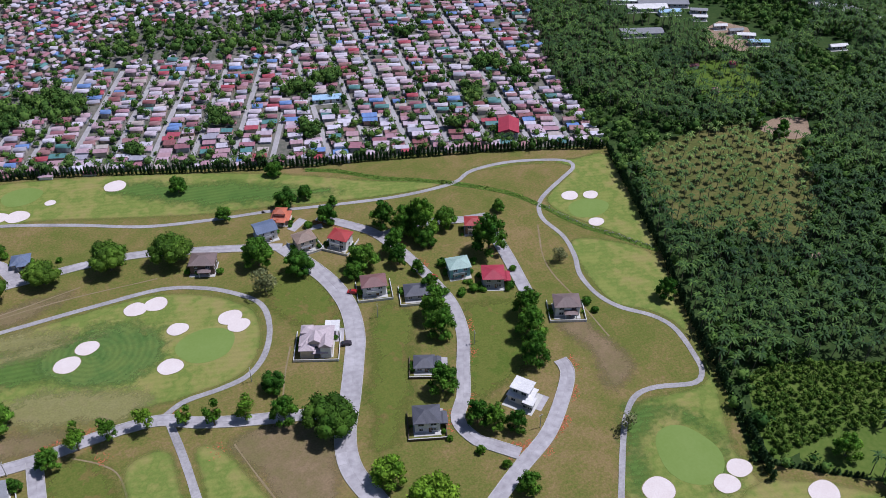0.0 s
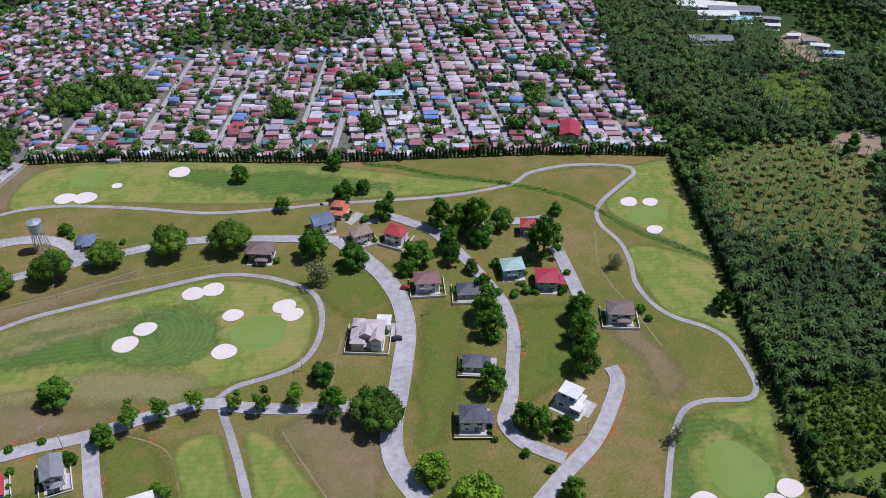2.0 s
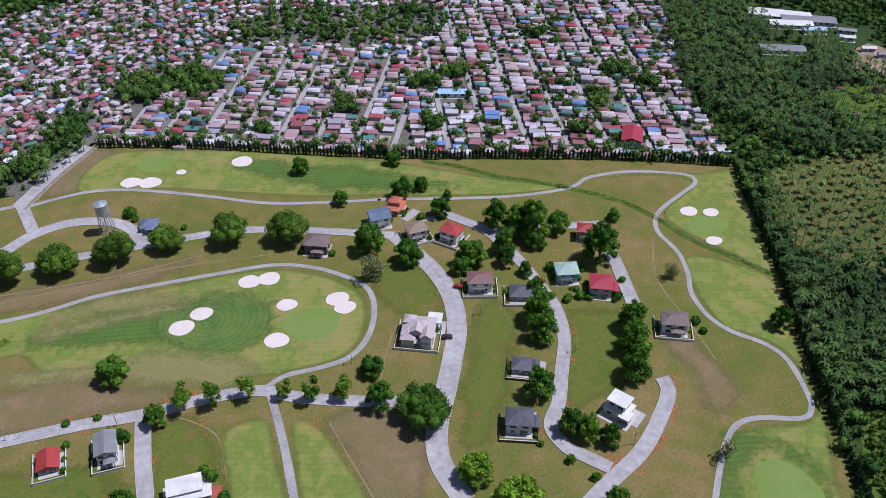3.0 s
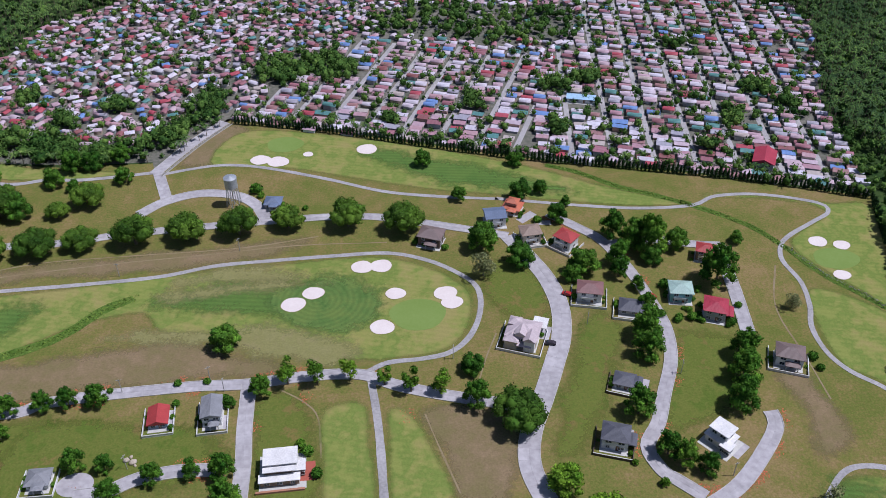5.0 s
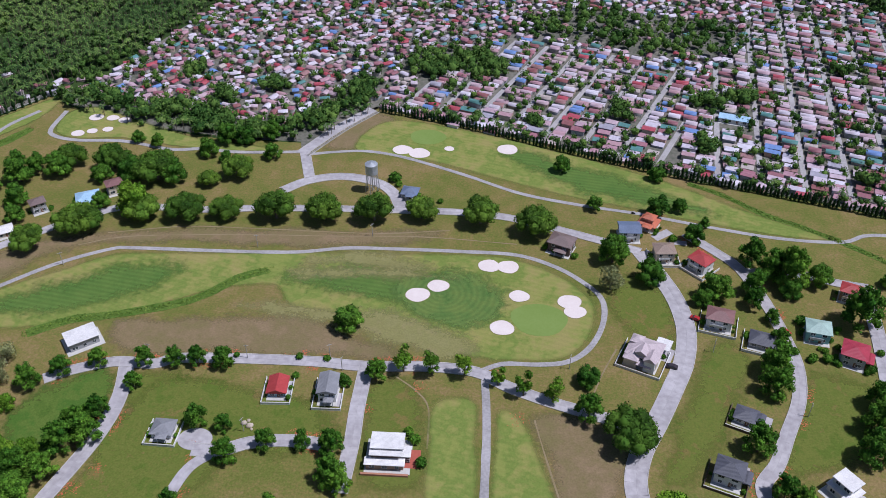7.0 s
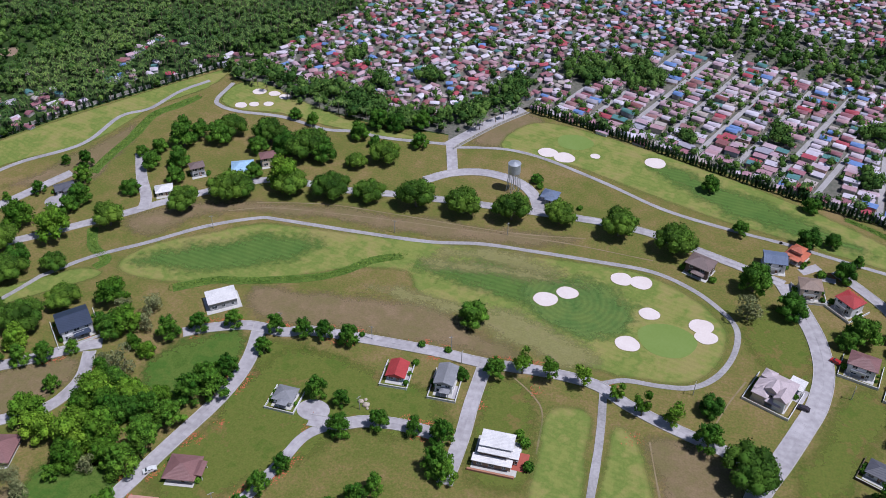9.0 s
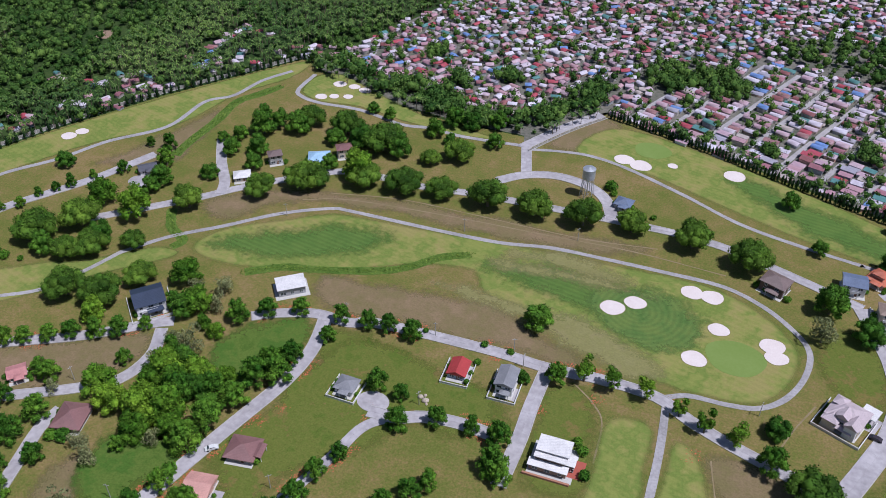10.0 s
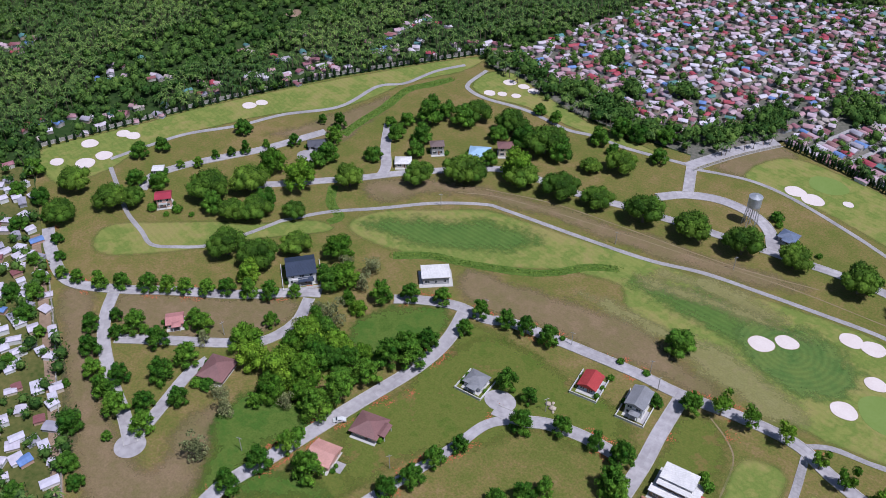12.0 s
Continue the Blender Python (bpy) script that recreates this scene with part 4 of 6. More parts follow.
ROAD_TOP, SLABS = 0.2, []
for name, line, half in (("avenue", ROAD_AVENUE[:10], 3.3), ("avenue_west", ROAD_AVENUE[9:], 2.0), ("tower", ROAD_TOWER, 2.5), ("link", ROAD_LINK, 2.2), ("edge", ROAD_EDGE, 2.6), ("row", ROAD_ROW, 2.15), ("mid", ROAD_MID, 2.3), ("diagonal", ROAD_DIAG, 2.4), ("court", ROAD_COURT, 2.2), ("lower", ROAD_LOWER, 1.9), ("east", ROAD_EAST, 2.1), ("bow", ROAD_BOW, 2.3), ("stub", ROAD_STUB, 2.4), ("top", ROAD_TOP_EAST, 2.0), ("grove", ROAD_GROVE, 2.2), ("loop", ROAD_LOOP, 2.0), ("loop_b", ROAD_LOOP_B, 2.0), ("loop_c", ROAD_LOOP_C, 2.0), ("hill", ROAD_HILL, 2.2), ("gate", ROAD_GATE, 2.2)):
    ROAD_TOP += 0.006
    l = smooth_line(line)
    base = structure("road_" + name, ribbon(l, half, -0.1, ROAD_TOP - 0.05), M_JOINT, "pale grey concrete road of weathered slabs", "road")
    SLABS.append((base, l, half, ROAD_TOP))
    if half > 1.95:
        d = np.gradient(l, axis=0)
        d /= np.linalg.norm(d, axis=1, keepdims=True)
        for side in (-1, 1):
            off = l + side * (half + 0.16) * np.stack([d[:, 1], -d[:, 0]], 1)
            part("kerb", ribbon(off, 0.14, -0.1, ROAD_TOP + 0.1), M_KERB, base)
PATH_TOP = 0.15
for name, line, half in (("north", PATH_NORTH, 1.0), ("centre", PATH_CENTRE, 1.05), ("west", PATH_WEST, 1.0), ("putt", PATH_PUTT, 1.4), ("far_west", PATH_FARWEST, 1.2), ("pond", PATH_POND, 1.2)):
    PATH_TOP += 0.006
    structure("path_" + name, ribbon(smooth_line(line), half, -0.1, PATH_TOP, 0.12), M_CART, "narrow grey concrete golf cart path", "path")


# ---- plants ----
M_BARK = mat("bark", ((0.1, 0.075, 0.05), (0.2, 0.16, 0.12)), 0.95, (1.0, 6.0))
M_LEAF = mat("dark_green_leaves", ((0.024, 0.082, 0.008), (0.09, 0.195, 0.018)), 0.8, (0.5, 3.0), 0.5, spec=0.1, random_value=0.25, leafy=0.5)
M_LEAF_TALL = mat("mid_green_leaves", ((0.027, 0.095, 0.008), (0.104, 0.22, 0.019)), 0.8, (0.5, 3.0), 0.5, spec=0.1, random_value=0.35, leafy=0.5)
M_LEAF_RAIN = mat("olive_green_leaves", ((0.033, 0.085, 0.009), (0.108, 0.19, 0.02)), 0.8, (0.5, 3.0), 0.5, spec=0.1, random_value=0.25, leafy=0.45)
M_LEAF_LIGHT = mat("yellow_green_leaves", ((0.045, 0.128, 0.008), (0.145, 0.265, 0.02)), 0.8, (0.5, 3.0), 0.5, spec=0.1, random_value=0.4, leafy=0.45)
M_LEAF_AIRY = mat("grey_green_leaves", ((0.12, 0.145, 0.055), (0.25, 0.255, 0.115)), 0.85, (0.5, 3.0), 0.5, spec=0.1, random_value=0.25, leafy=0.4)
M_WOODS = mat("woodland_leaves", ((0.026, 0.075, 0.014), (0.095, 0.175, 0.034)), 0.85, (0.03, 1.5), 0.45, spec=0.08, random_value=0.5, island=True)
M_PALM = mat("palm_fronds", ((0.03, 0.08, 0.016), (0.118, 0.19, 0.042)), 0.7, (0.02, 1.5), 0.4, spec=0.2, random_value=0.5, island=True)
# Darker copy of palm_fronds: the east grove's shade is put into the colour.
M_PALM_SHADED = mat("shaded_palm_fronds", ((0.009, 0.038, 0.008), (0.062, 0.13, 0.022)), 0.7, (0.03, 1.5), 0.4, spec=0.2, random_value=0.6, island=True)
M_THICKET = mat("thicket_leaves", ((0.036, 0.085, 0.01), (0.095, 0.165, 0.024)), 0.85, (0.05, 1.5), 0.5, spec=0.08, random_value=0.45, island=True)
M_CYPRESS = mat("cypress_leaves", ((0.008, 0.028, 0.008), (0.025, 0.055, 0.014)), 0.85, (0.3, 3.0), 0.5, spec=0.15, random_value=0.3)


def quick_mesh(name, verts, faces, material):
    """A mesh from arrays; all faces have the same number of corners."""
    verts, faces = np.asarray(verts, np.float32), np.asarray(faces, np.int32)
    me = bpy.data.meshes.new(name)
    k = faces.shape[1]
    me.vertices.add(len(verts))
    me.vertices.foreach_set("co", verts.ravel())
    me.loops.add(faces.size)
    me.loops.foreach_set("vertex_index", faces.ravel())
    me.polygons.add(len(faces))
    me.polygons.foreach_set("loop_start", np.arange(0, faces.size, k, dtype=np.int32))
    me.update(calc_edges=True)
    me.materials.append(material)
    return me


def leaf_quads(places, outward, size, rng):
    """Bent leaf sprays: one quad at each place, turned partly outward."""
    n = len(places)
    nrm = outward + rng.normal(0, 0.75, (n, 3))
    nrm /= np.linalg.norm(nrm, axis=1, keepdims=True)
    a = np.cross(nrm, rng.normal(0, 1, (n, 3)))
    a /= np.linalg.norm(a, axis=1, keepdims=True)
    b = np.cross(nrm, a)
    s = (size * rng.uniform(0.6, 1.4, n))[:, None]
    droop = np.array([0, 0, -0.25])
    v = np.stack([places - a * s, places - b * s * 0.6 + droop * s, places + a * s, places + b * s * 0.6 + droop * s], 1).reshape(-1, 3)
    return v, np.arange(4 * n).reshape(n, 4)


def sphere_points(n, rng, low=-0.35):
    z = rng.uniform(low, 1, n)
    a = rng.uniform(0, 2 * math.pi, n)
    r = np.sqrt(1 - z * z)
    return np.stack([r * np.cos(a), r * np.sin(a), z], 1)


ICO = bmesh.new()
bmesh.ops.create_icosphere(ICO, subdivisions=2, radius=1.0)
ICO_V = np.array([v.co[:] for v in ICO.verts])
ICO_F = np.array([[v.index for v in f.verts] for f in ICO.faces])
ICO.free()
ICO = bmesh.new()
bmesh.ops.create_icosphere(ICO, subdivisions=1, radius=1.0)
SMALL_V = np.array([v.co[:] for v in ICO.verts])
SMALL_F = np.array([[v.index for v in f.verts] for f in ICO.faces])
ICO.free()


def lobes_for(kind, rng):
    """Boughs of a crown one metre wide, whose middle is at height 0: place and radius."""
    def ring(n, far, low, high, small, big):
        turn = np.linspace(0, 6.28, n, endpoint=False) + rng.uniform(-0.35, 0.35, n)
        reach = far * rng.uniform(0.8, 1.18, n)
        return [((d * math.cos(a), d * math.sin(a), rng.uniform(low, high)), rng.uniform(small, big)) for a, d in zip(turn, reach)]

    if kind == "rain":
        out = [((0, 0, 0.04), 0.24)] + ring(13, 0.33, -0.08, 0.03, 0.13, 0.18) + ring(8, 0.19, 0.06, 0.15, 0.13, 0.18)
    elif kind == "round":
        out = [((0, 0, 0.0), 0.29)] + ring(11, 0.33, -0.22, 0.06, 0.1, 0.17) + ring(7, 0.2, 0.12, 0.27, 0.11, 0.17)
    elif kind == "tall":
        out = [((0, 0, -0.04), 0.25), ((0.04, 0, 0.2), 0.18)] + ring(11, 0.33, -0.34, 0.05, 0.09, 0.16) + ring(7, 0.23, 0.08, 0.3, 0.09, 0.15) + ring(3, 0.1, 0.32, 0.42, 0.08, 0.12)
    else:
        out = [((rng.uniform(0.05, 0.34) * math.cos(a), rng.uniform(0.05, 0.34) * math.sin(a), rng.uniform(-0.3, 0.36)), rng.uniform(0.1, 0.18)) for a in rng.uniform(0, 6.28, 13)]
    return out


def crown_mesh(kind, seed, leaves, size, material, core=0.78):
    rng = np.random.default_rng(seed)
    lobes = lobes_for(kind, rng)
    big = np.array([r for _, r in lobes])
    pick = rng.choice(len(lobes), leaves, p=big**2 / (big**2).sum())
    d = sphere_points(leaves, rng, -0.55)
    mid = np.array([c for c, _ in lobes])
    pos = mid[pick] + d * (big[pick] * rng.uniform(0.8, 1.12, leaves))[:, None]
    v, f = leaf_quads(pos, d, size, rng)
    tri = np.concatenate([f[:, [0, 1, 2]], f[:, [0, 2, 3]]])
    verts, faces, n = [v], [tri], len(v)
    if core:
        for c, r in lobes:
            w = ICO_V * (r * core * rng.uniform(0.85, 1.1, len(ICO_V)))[:, None] + np.array(c)
            verts.append(w)
            faces.append(ICO_F + n)
            n += len(w)
    return quick_mesh("crown", np.concatenate(verts), np.concatenate(faces), material)


def limb(bm, a, b, r0, r1, seg=6):
    """A tapered round limb from a to b."""
    a, b = Vector(a), Vector(b)
    q = (b - a).to_track_quat("Z", "Y")
    rings = []
    for p, r in ((a, r0), (b, r1)):
        rings.append([bm.verts.new(p + q @ Vector((r * math.cos(t), r * math.sin(t), 0))) for t in np.linspace(0, 2 * math.pi, seg, endpoint=False)])
    for i in range(seg):
        bm.faces.new((rings[0][i], rings[0][(i + 1) % seg], rings[1][(i + 1) % seg], rings[1][i]))
    bm.faces.new(rings[1])


def tree_kind(name, label, kind, seed, leaves, size, material, height, core=0.78):
    """A tree with a crown one metre wide, to be scaled: trunk with limbs, crown."""
    tree = tagged(new(name), label, "tree")
    bm = bmesh.new()
    fork = height * 0.45
    limb(bm, (0, 0, -0.02), (0.01, 0, fork), 0.035, 0.024, 8)
    rng = np.random.default_rng(seed)
    for a in np.linspace(0, 6.28, 5, endpoint=False):
        limb(bm, (0.01, 0, fork - 0.02), (0.24 * math.cos(a), 0.24 * math.sin(a), height + rng.uniform(-0.1, 0.05)), 0.017, 0.006, 5)
    part("trunk", bm, M_BARK, tree)
    crown = new("crown", crown_mesh(kind, seed, leaves, size, material, core))
    crown.parent, crown.location = tree, (0, 0, height)
    return tree


TREE_KINDS = {
    "rain": ("rain_tree", "broad dark green rain tree with an umbrella crown", "rain", 3200, 0.022, M_LEAF_RAIN, 0.38, 0.84),
    "round": ("round_tree", "dense rounded dark green tree on the grass", "round", 2200, 0.028, M_LEAF, 0.42, 0.8),
    "tall": ("leafy_tree", "upright leafy green tree beside the road", "tall", 2000, 0.031, M_LEAF_TALL, 0.52, 0.7),
    "young": ("young_tree", "young airy light green street tree", "open", 1000, 0.04, M_LEAF_LIGHT, 0.62, 0.6),
    "light": ("light_tree", "bushy yellow-green tree in the grove", "round", 2000, 0.03, M_LEAF_LIGHT, 0.42, 0.72),
    "airy": ("thin_tree", "thin grey-green tree with half-bare branches", "open", 1000, 0.034, M_LEAF_AIRY, 0.5, 0.0),
}
TREE_MADE = {}


def plant(kind, rows, seed=0):
    """Trees of a kind at rows of place and crown width; a few crowns are built and then copied."""
    rng = random.Random(seed)
    name, label, shape, leaves, size, material, height, core = TREE_KINDS[kind]
    for x, y, w in rows:
        v = rng.randrange(4)
        s = Matrix.Translation((x, y, 0.05)) @ Matrix.Rotation(rng.uniform(0, 6.28), 4, "Z") @ Matrix.Diagonal((w, w * rng.uniform(0.92, 1.05), w * rng.uniform(0.92, 1.12), 1))
        if (kind, v) not in TREE_MADE:
            tree = tree_kind(name, label, shape, 11 * v + len(name), leaves, size, material, height, core)
            tree["group"] = "trees of the estate"
            TREE_MADE[kind, v] = tree
            tree.matrix_basis = s
        else:
            src = TREE_MADE[kind, v]
            t = copy_thing(src, Matrix.Identity(4))
            t.matrix_basis = s


for n, (kind, rows) in enumerate((
    ("rain", RAIN_ROW), ("rain", RAIN_WEST), ("round", ROUND_MID), ("tall", [(x, y, 1.12 * w) for x, y, w in TALL_EAST]), ("tall", TALL_ROW), ("young", [(x, y, 1.2 * w) for x, y, w in YOUNG_ROW]), ("light", LIGHT_SOUTH), ("tall", TALL_SOUTH), ("airy", AIRY_EAST),
    ("round", GROVE_NW), ("tall", ROW_HILL), ("tall", [(x, y, 1.1 * w) for x, y, w in ROW_GROVE]), ("tall", [(x, y, 1.15 * w) for x, y, w in LOOP_TREES]), ("light", [(x, y, 1.12 * w) for x, y, w in LIGHT_WEST]), ("airy", AIRY_WEST), ("tall", TALL_SW), ("round", EDGE_WEST))):
    plant(kind, rows, n)


def along(line, step):
    """Places every step metres along a line."""
    p = smooth_line(line, step=step / 2)
    d = np.r_[0, np.cumsum(np.linalg.norm(np.diff(p, axis=0), axis=1))]
    k = np.arange(0, d[-1], step)
    return np.stack([np.interp(k, d, p[:, 0]), np.interp(k, d, p[:, 1])], 1)


def cypress_mesh(seed):
    rng = np.random.default_rng(seed)
    n = 90
    z = rng.uniform(0.05, 1, n)
    a = rng.uniform(0, 6.28, n)
    r = 0.17 * np.minimum(1, (1 - z) * 2.2 + 0.12) * rng.uniform(0.7, 1.15, n)
    d = np.stack([np.cos(a), np.sin(a), 0.4 + 0 * a], 1)
    v, f = leaf_quads(np.stack([r * np.cos(a), r * np.sin(a), z], 1), d, 0.075, rng)
    w = ICO_V * [0.13, 0.13, 0.46] * rng.uniform(0.85, 1.1, len(ICO_V))[:, None] + [0, 0, 0.48]
    return quick_mesh("cypress", np.r_[v, w], np.r_[f[:, [0, 1, 2]], f[:, [0, 2, 3]], ICO_F + len(v)], M_CYPRESS)


CYPRESS = [cypress_mesh(s) for s in range(4)]


def hedge(rows, low, high, seed, thick=1.0):
    rng = random.Random(seed)
    for x, y in rows:
        c = tagged(new("cypress", CYPRESS[rng.randrange(4)]), "narrow dark green cypress in the boundary row", "cypress", "cypresses along the course boundary")
        h = rng.uniform(low, high)
        c.matrix_basis = Matrix.Translation((x + rng.uniform(-0.3, 0.3), y + rng.uniform(-0.3, 0.3), 0)) @ Matrix.Rotation(rng.uniform(0, 6.28), 4, "Z") @ Matrix.Diagonal((h * thick, h * thick, h, 1))


hedge(along(HEDGE_NORTH, 1.75), 4.0, 6.2, 1, 0.75)
hedge(along(HEDGE_EAST, 2.2), 4.0, 6.5, 2, 1.0)
hedge(along(HEDGE_SOUTHEAST, 1.7), 2.0, 2.8, 3, 1.3)
hedge(along(HEDGE_FARWEST, 4.0), 4.0, 6.0, 4, 0.9)


def inside(p, poly):
    """Which places lie inside a closed line."""
    q, x, y = np.array(poly), p[:, 0], p[:, 1]
    out = np.zeros(len(p), bool)
    for (ax, ay), (bx, by) in zip(q, np.roll(q, -1, 0)):
        hit = (ay > y) != (by > y)
        out ^= hit & (x < (bx - ax) * (y - ay) / (by - ay + 1e-12) + ax)
    return out


def near(p, rows, grow=1.0):
    out = np.zeros(len(p), bool)
    for x, y, r in rows:
        out |= (p[:, 0] - x) ** 2 + (p[:, 1] - y) ** 2 < (r * grow) ** 2
    return out


def scatter(box, step, jitter, rng):
    gx, gy = np.meshgrid(np.arange(box[0], box[1], step), np.arange(box[2], box[3], step))
    p = np.stack([gx.ravel(), gy.ravel()], 1)
    return p + rng.uniform(-jitter, jitter, p.shape) * step


def sector(p, a0, a1, r0, r1):
    a, r = np.degrees(np.arctan2(p[:, 0], p[:, 1])), np.hypot(p[:, 0], p[:, 1])
    return (a > a0) & (a < a1) & (r > r0) & (r < r1)


def palms(p, rng, low, high, reach=1.0):
    """Coconut palms: a leaning trunk and a crown of drooping fronds each, all in one mesh."""
    n, k = len(p), 11
    h = rng.uniform(low, high, n)
    base = np.c_[p, np.zeros(n)]
    tip = base + np.c_[rng.normal(0, 0.5, (n, 2)), h]
    verts, faces = [], []
    ang = np.array([[math.cos(t), math.sin(t), 0] for t in (0, 2.1, 4.2)])
    v = np.concatenate([base[:, None] + ang * 0.2, tip[:, None] + ang * 0.12], 1)
    off = (np.arange(n) * 6)[:, None, None]
    f = np.array([[0, 1, 4, 3], [1, 2, 5, 4], [2, 0, 3, 5]]) + off
    trunk = (v.reshape(-1, 3), f.reshape(-1, 4))
    a = rng.uniform(0, 6.28, (n, 1)) + np.arange(k) * 2.39996
    el = rng.uniform(-0.35, 0.95, (n, k))
    ln = rng.uniform(1.7, 2.7, (n, k)) * reach
    d = np.stack([np.cos(a) * np.cos(el), np.sin(a) * np.cos(el), np.sin(el)], -1)
    s = np.stack([-np.sin(a), np.cos(a), 0 * a], -1) * 0.36
    o = tip[:, None]
    m = o + d * (ln * 0.55)[..., None]
    e = m + d * (ln * 0.5)[..., None] * [1, 1, 0.3] - np.stack([0 * ln, 0 * ln, ln * 0.35], -1)
    q = np.stack([o - s * 0.3, o + s * 0.3, m + s, m - s, e + s * 0.35, e - s * 0.35], 2).reshape(-1, 3)
    off = (np.arange(n * k) * 6)[:, None, None]
    g = (np.array([[0, 1, 2, 3], [3, 2, 4, 5]]) + off).reshape(-1, 4)
    return trunk, (q, g)


def palm_grove(name, p, rng, low, high, label, reach=1.0, fronds_of=None):
    trunk, fronds = palms(p, rng, low, high, reach)
    grove = tagged(new(name, quick_mesh(name, *fronds, fronds_of or M_PALM)), label, "palm grove", kind="stuff")
    t = new("trunks", quick_mesh("trunks", *trunk, M_BARK))
    t.parent = grove


def woodland(name, p, rng, low, high, label, material=None):
    """Many uneven tree crowns with leaf sprays, in one mesh."""
    n = len(p)
    r = rng.uniform(low, high, n)
    mid = np.c_[p, r * rng.uniform(0.9, 1.5, n)]
    lump = SMALL_V[None] * (r[:, None] * rng.uniform(0.6, 1.0, (n, len(SMALL_V))))[..., None] + mid[:, None]
    f1 = (SMALL_F[None] + (np.arange(n) * len(SMALL_V))[:, None, None]).reshape(-1, 3)
    k = 46
    d = sphere_points(n * k, rng, -0.2)
    pos = np.repeat(mid, k, 0) + d * (np.repeat(r, k) * rng.uniform(0.7, 1.3, n * k))[:, None]
    v, f = leaf_quads(pos, d, np.repeat(0.2 + 0.14 * r, k), rng)
    v1 = lump.reshape(-1, 3)
    faces = np.concatenate([f1, f[:, [0, 1, 2]] + len(v1), f[:, [0, 2, 3]] + len(v1)])
    tagged(new(name, quick_mesh(name, np.r_[v1, v], faces, material or M_WOODS)), label, "woodland", kind="stuff")


PLANTED = [np.array(rows)[:, :2] for rows in (LIGHT_WEST, AIRY_WEST, TALL_ROW, LOOP_TREES, ROW_GROVE, RAIN_WEST, GROVE_NW)]
STANDING = np.concatenate(PLANTED)
CLEAR = [(x, y, 8.5) for x, y in ((-183.0, 128.2), (-194.8, 184.1), (-124.2, 138.1), (-129.0, 121.1), (-150.2, 212.2))] + [(x, y, 5.0) for line in (ROAD_DIAG, ROAD_LOOP_B, ROAD_LOOP_C, ROAD_GROVE, ROAD_ROW) for x, y in smooth_line(line)]
RNW = np.random.default_rng(31)
for n, wood in enumerate((WOODLET_A, WOODLET_B)):
    p = scatter((-300, -90, 70, 270), 8.6, 0.42, RNW)
    p = p[inside(p, wood) & ~near(p, CLEAR)]
    p = p[[np.hypot(*(STANDING - q).T).min() > 5.0 for q in p]]
    kinds = RNW.choice(("tall", "light", "airy", "round"), len(p), p=(0.42, 0.33, 0.1, 0.15))
    for kind in ("tall", "light", "airy", "round"):
        plant(kind, [(*q, RNW.uniform(6.0, 11.0)) for q in p[kinds == kind]], 50 + n)

RNG = np.random.default_rng(5)
every = scatter((-660, 640, 20, 720), 4.2, 0.42, RNG)
OPENED = [(x, y, 15.0) for x, y in FAR_SHEDS] + [(x, y, 6.5) for x, y in HAMLETS]
wild = sector(every, -78, 68, 90, 700) & ~near(every, OPENED) & ~inside(every, COURSE) & ~inside(every, TOWN_AREA) & ~inside(every, EDGE_STRIP)
dense = wild & ~inside(every, THICKET) & ~inside(every, SE_LAWN) & (~inside(every, GLADE) | (RNG.uniform(0, 1, len(every)) < 0.45)) & ~inside(every, PLANTATION) & ~near(every, CLEARING) & ~inside(every, FAR_YARD)
patchy = np.array([noise.noise((x * 0.012, y * 0.012, 7.0)) for x, y in every])
# Palms east of x = 120 take the fronds with shade in their colour.
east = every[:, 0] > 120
palm_grove("palm_grove", every[dense & ~east & (patchy > -0.22)], RNG, 4.5, 8.0, "dense sunlit green coconut palm grove beyond the course")
palm_grove("palm_grove", every[dense & east & (patchy > -0.3)], RNG, 6.0, 10.0, "dense grove of tall coconut palms, shade put into the dark green fronds", 1.15, M_PALM_SHADED)
rows = scatter((150, 420, 150, 360), 5.0, 0.3, RNG)
rows = rows[RNG.uniform(0, 1, len(rows)) < 0.86]
palm_grove("palm_plantation", rows[inside(rows, PLANTATION) & ~inside(rows, COURSE)], RNG, 4.5, 6.5, "coconut palm plantation in rows on dry grass", 0.9)
bush = scatter((-660, 640, 20, 720), 5.6, 0.5, RNG)
wild = sector(bush, -78, 68, 90, 700) & ~near(bush, OPENED) & ~inside(bush, COURSE) & ~inside(bush, TOWN_AREA) & ~inside(bush, EDGE_STRIP) & ~inside(bush, PLANTATION) & ~inside(bush, THICKET) & ~inside(bush, SE_LAWN) & ~inside(bush, GLADE) & ~near(bush, CLEARING) & ~inside(bush, FAR_YARD)
patchy = np.array([noise.noise((x * 0.012, y * 0.012, 7.0)) for x, y in bush])
woodland("woodland", bush[wild & ((patchy < -0.05) | (RNG.uniform(0, 1, len(bush)) < 0.27))], RNG, 1.5, 3.3, "mixed broadleaf woodland between the palms")
thick = scatter((120, 330, 20, 220), 2.2, 0.5, RNG)
thick = thick[inside(thick, THICKET) & ~inside(thick, COURSE)]
woodland("thicket", thick, RNG, 0.6, 1.3, "low yellow-green scrub thicket behind the boundary cypresses", M_THICKET)


# ---- houses of the estate ----
def paint(name, c, rough=0.6, spread=0.8):
    return mat(name, (tuple(v * spread for v in c), c), rough, (0.3, 3.0), 0.5, 0.1, 4.0, 0.3)


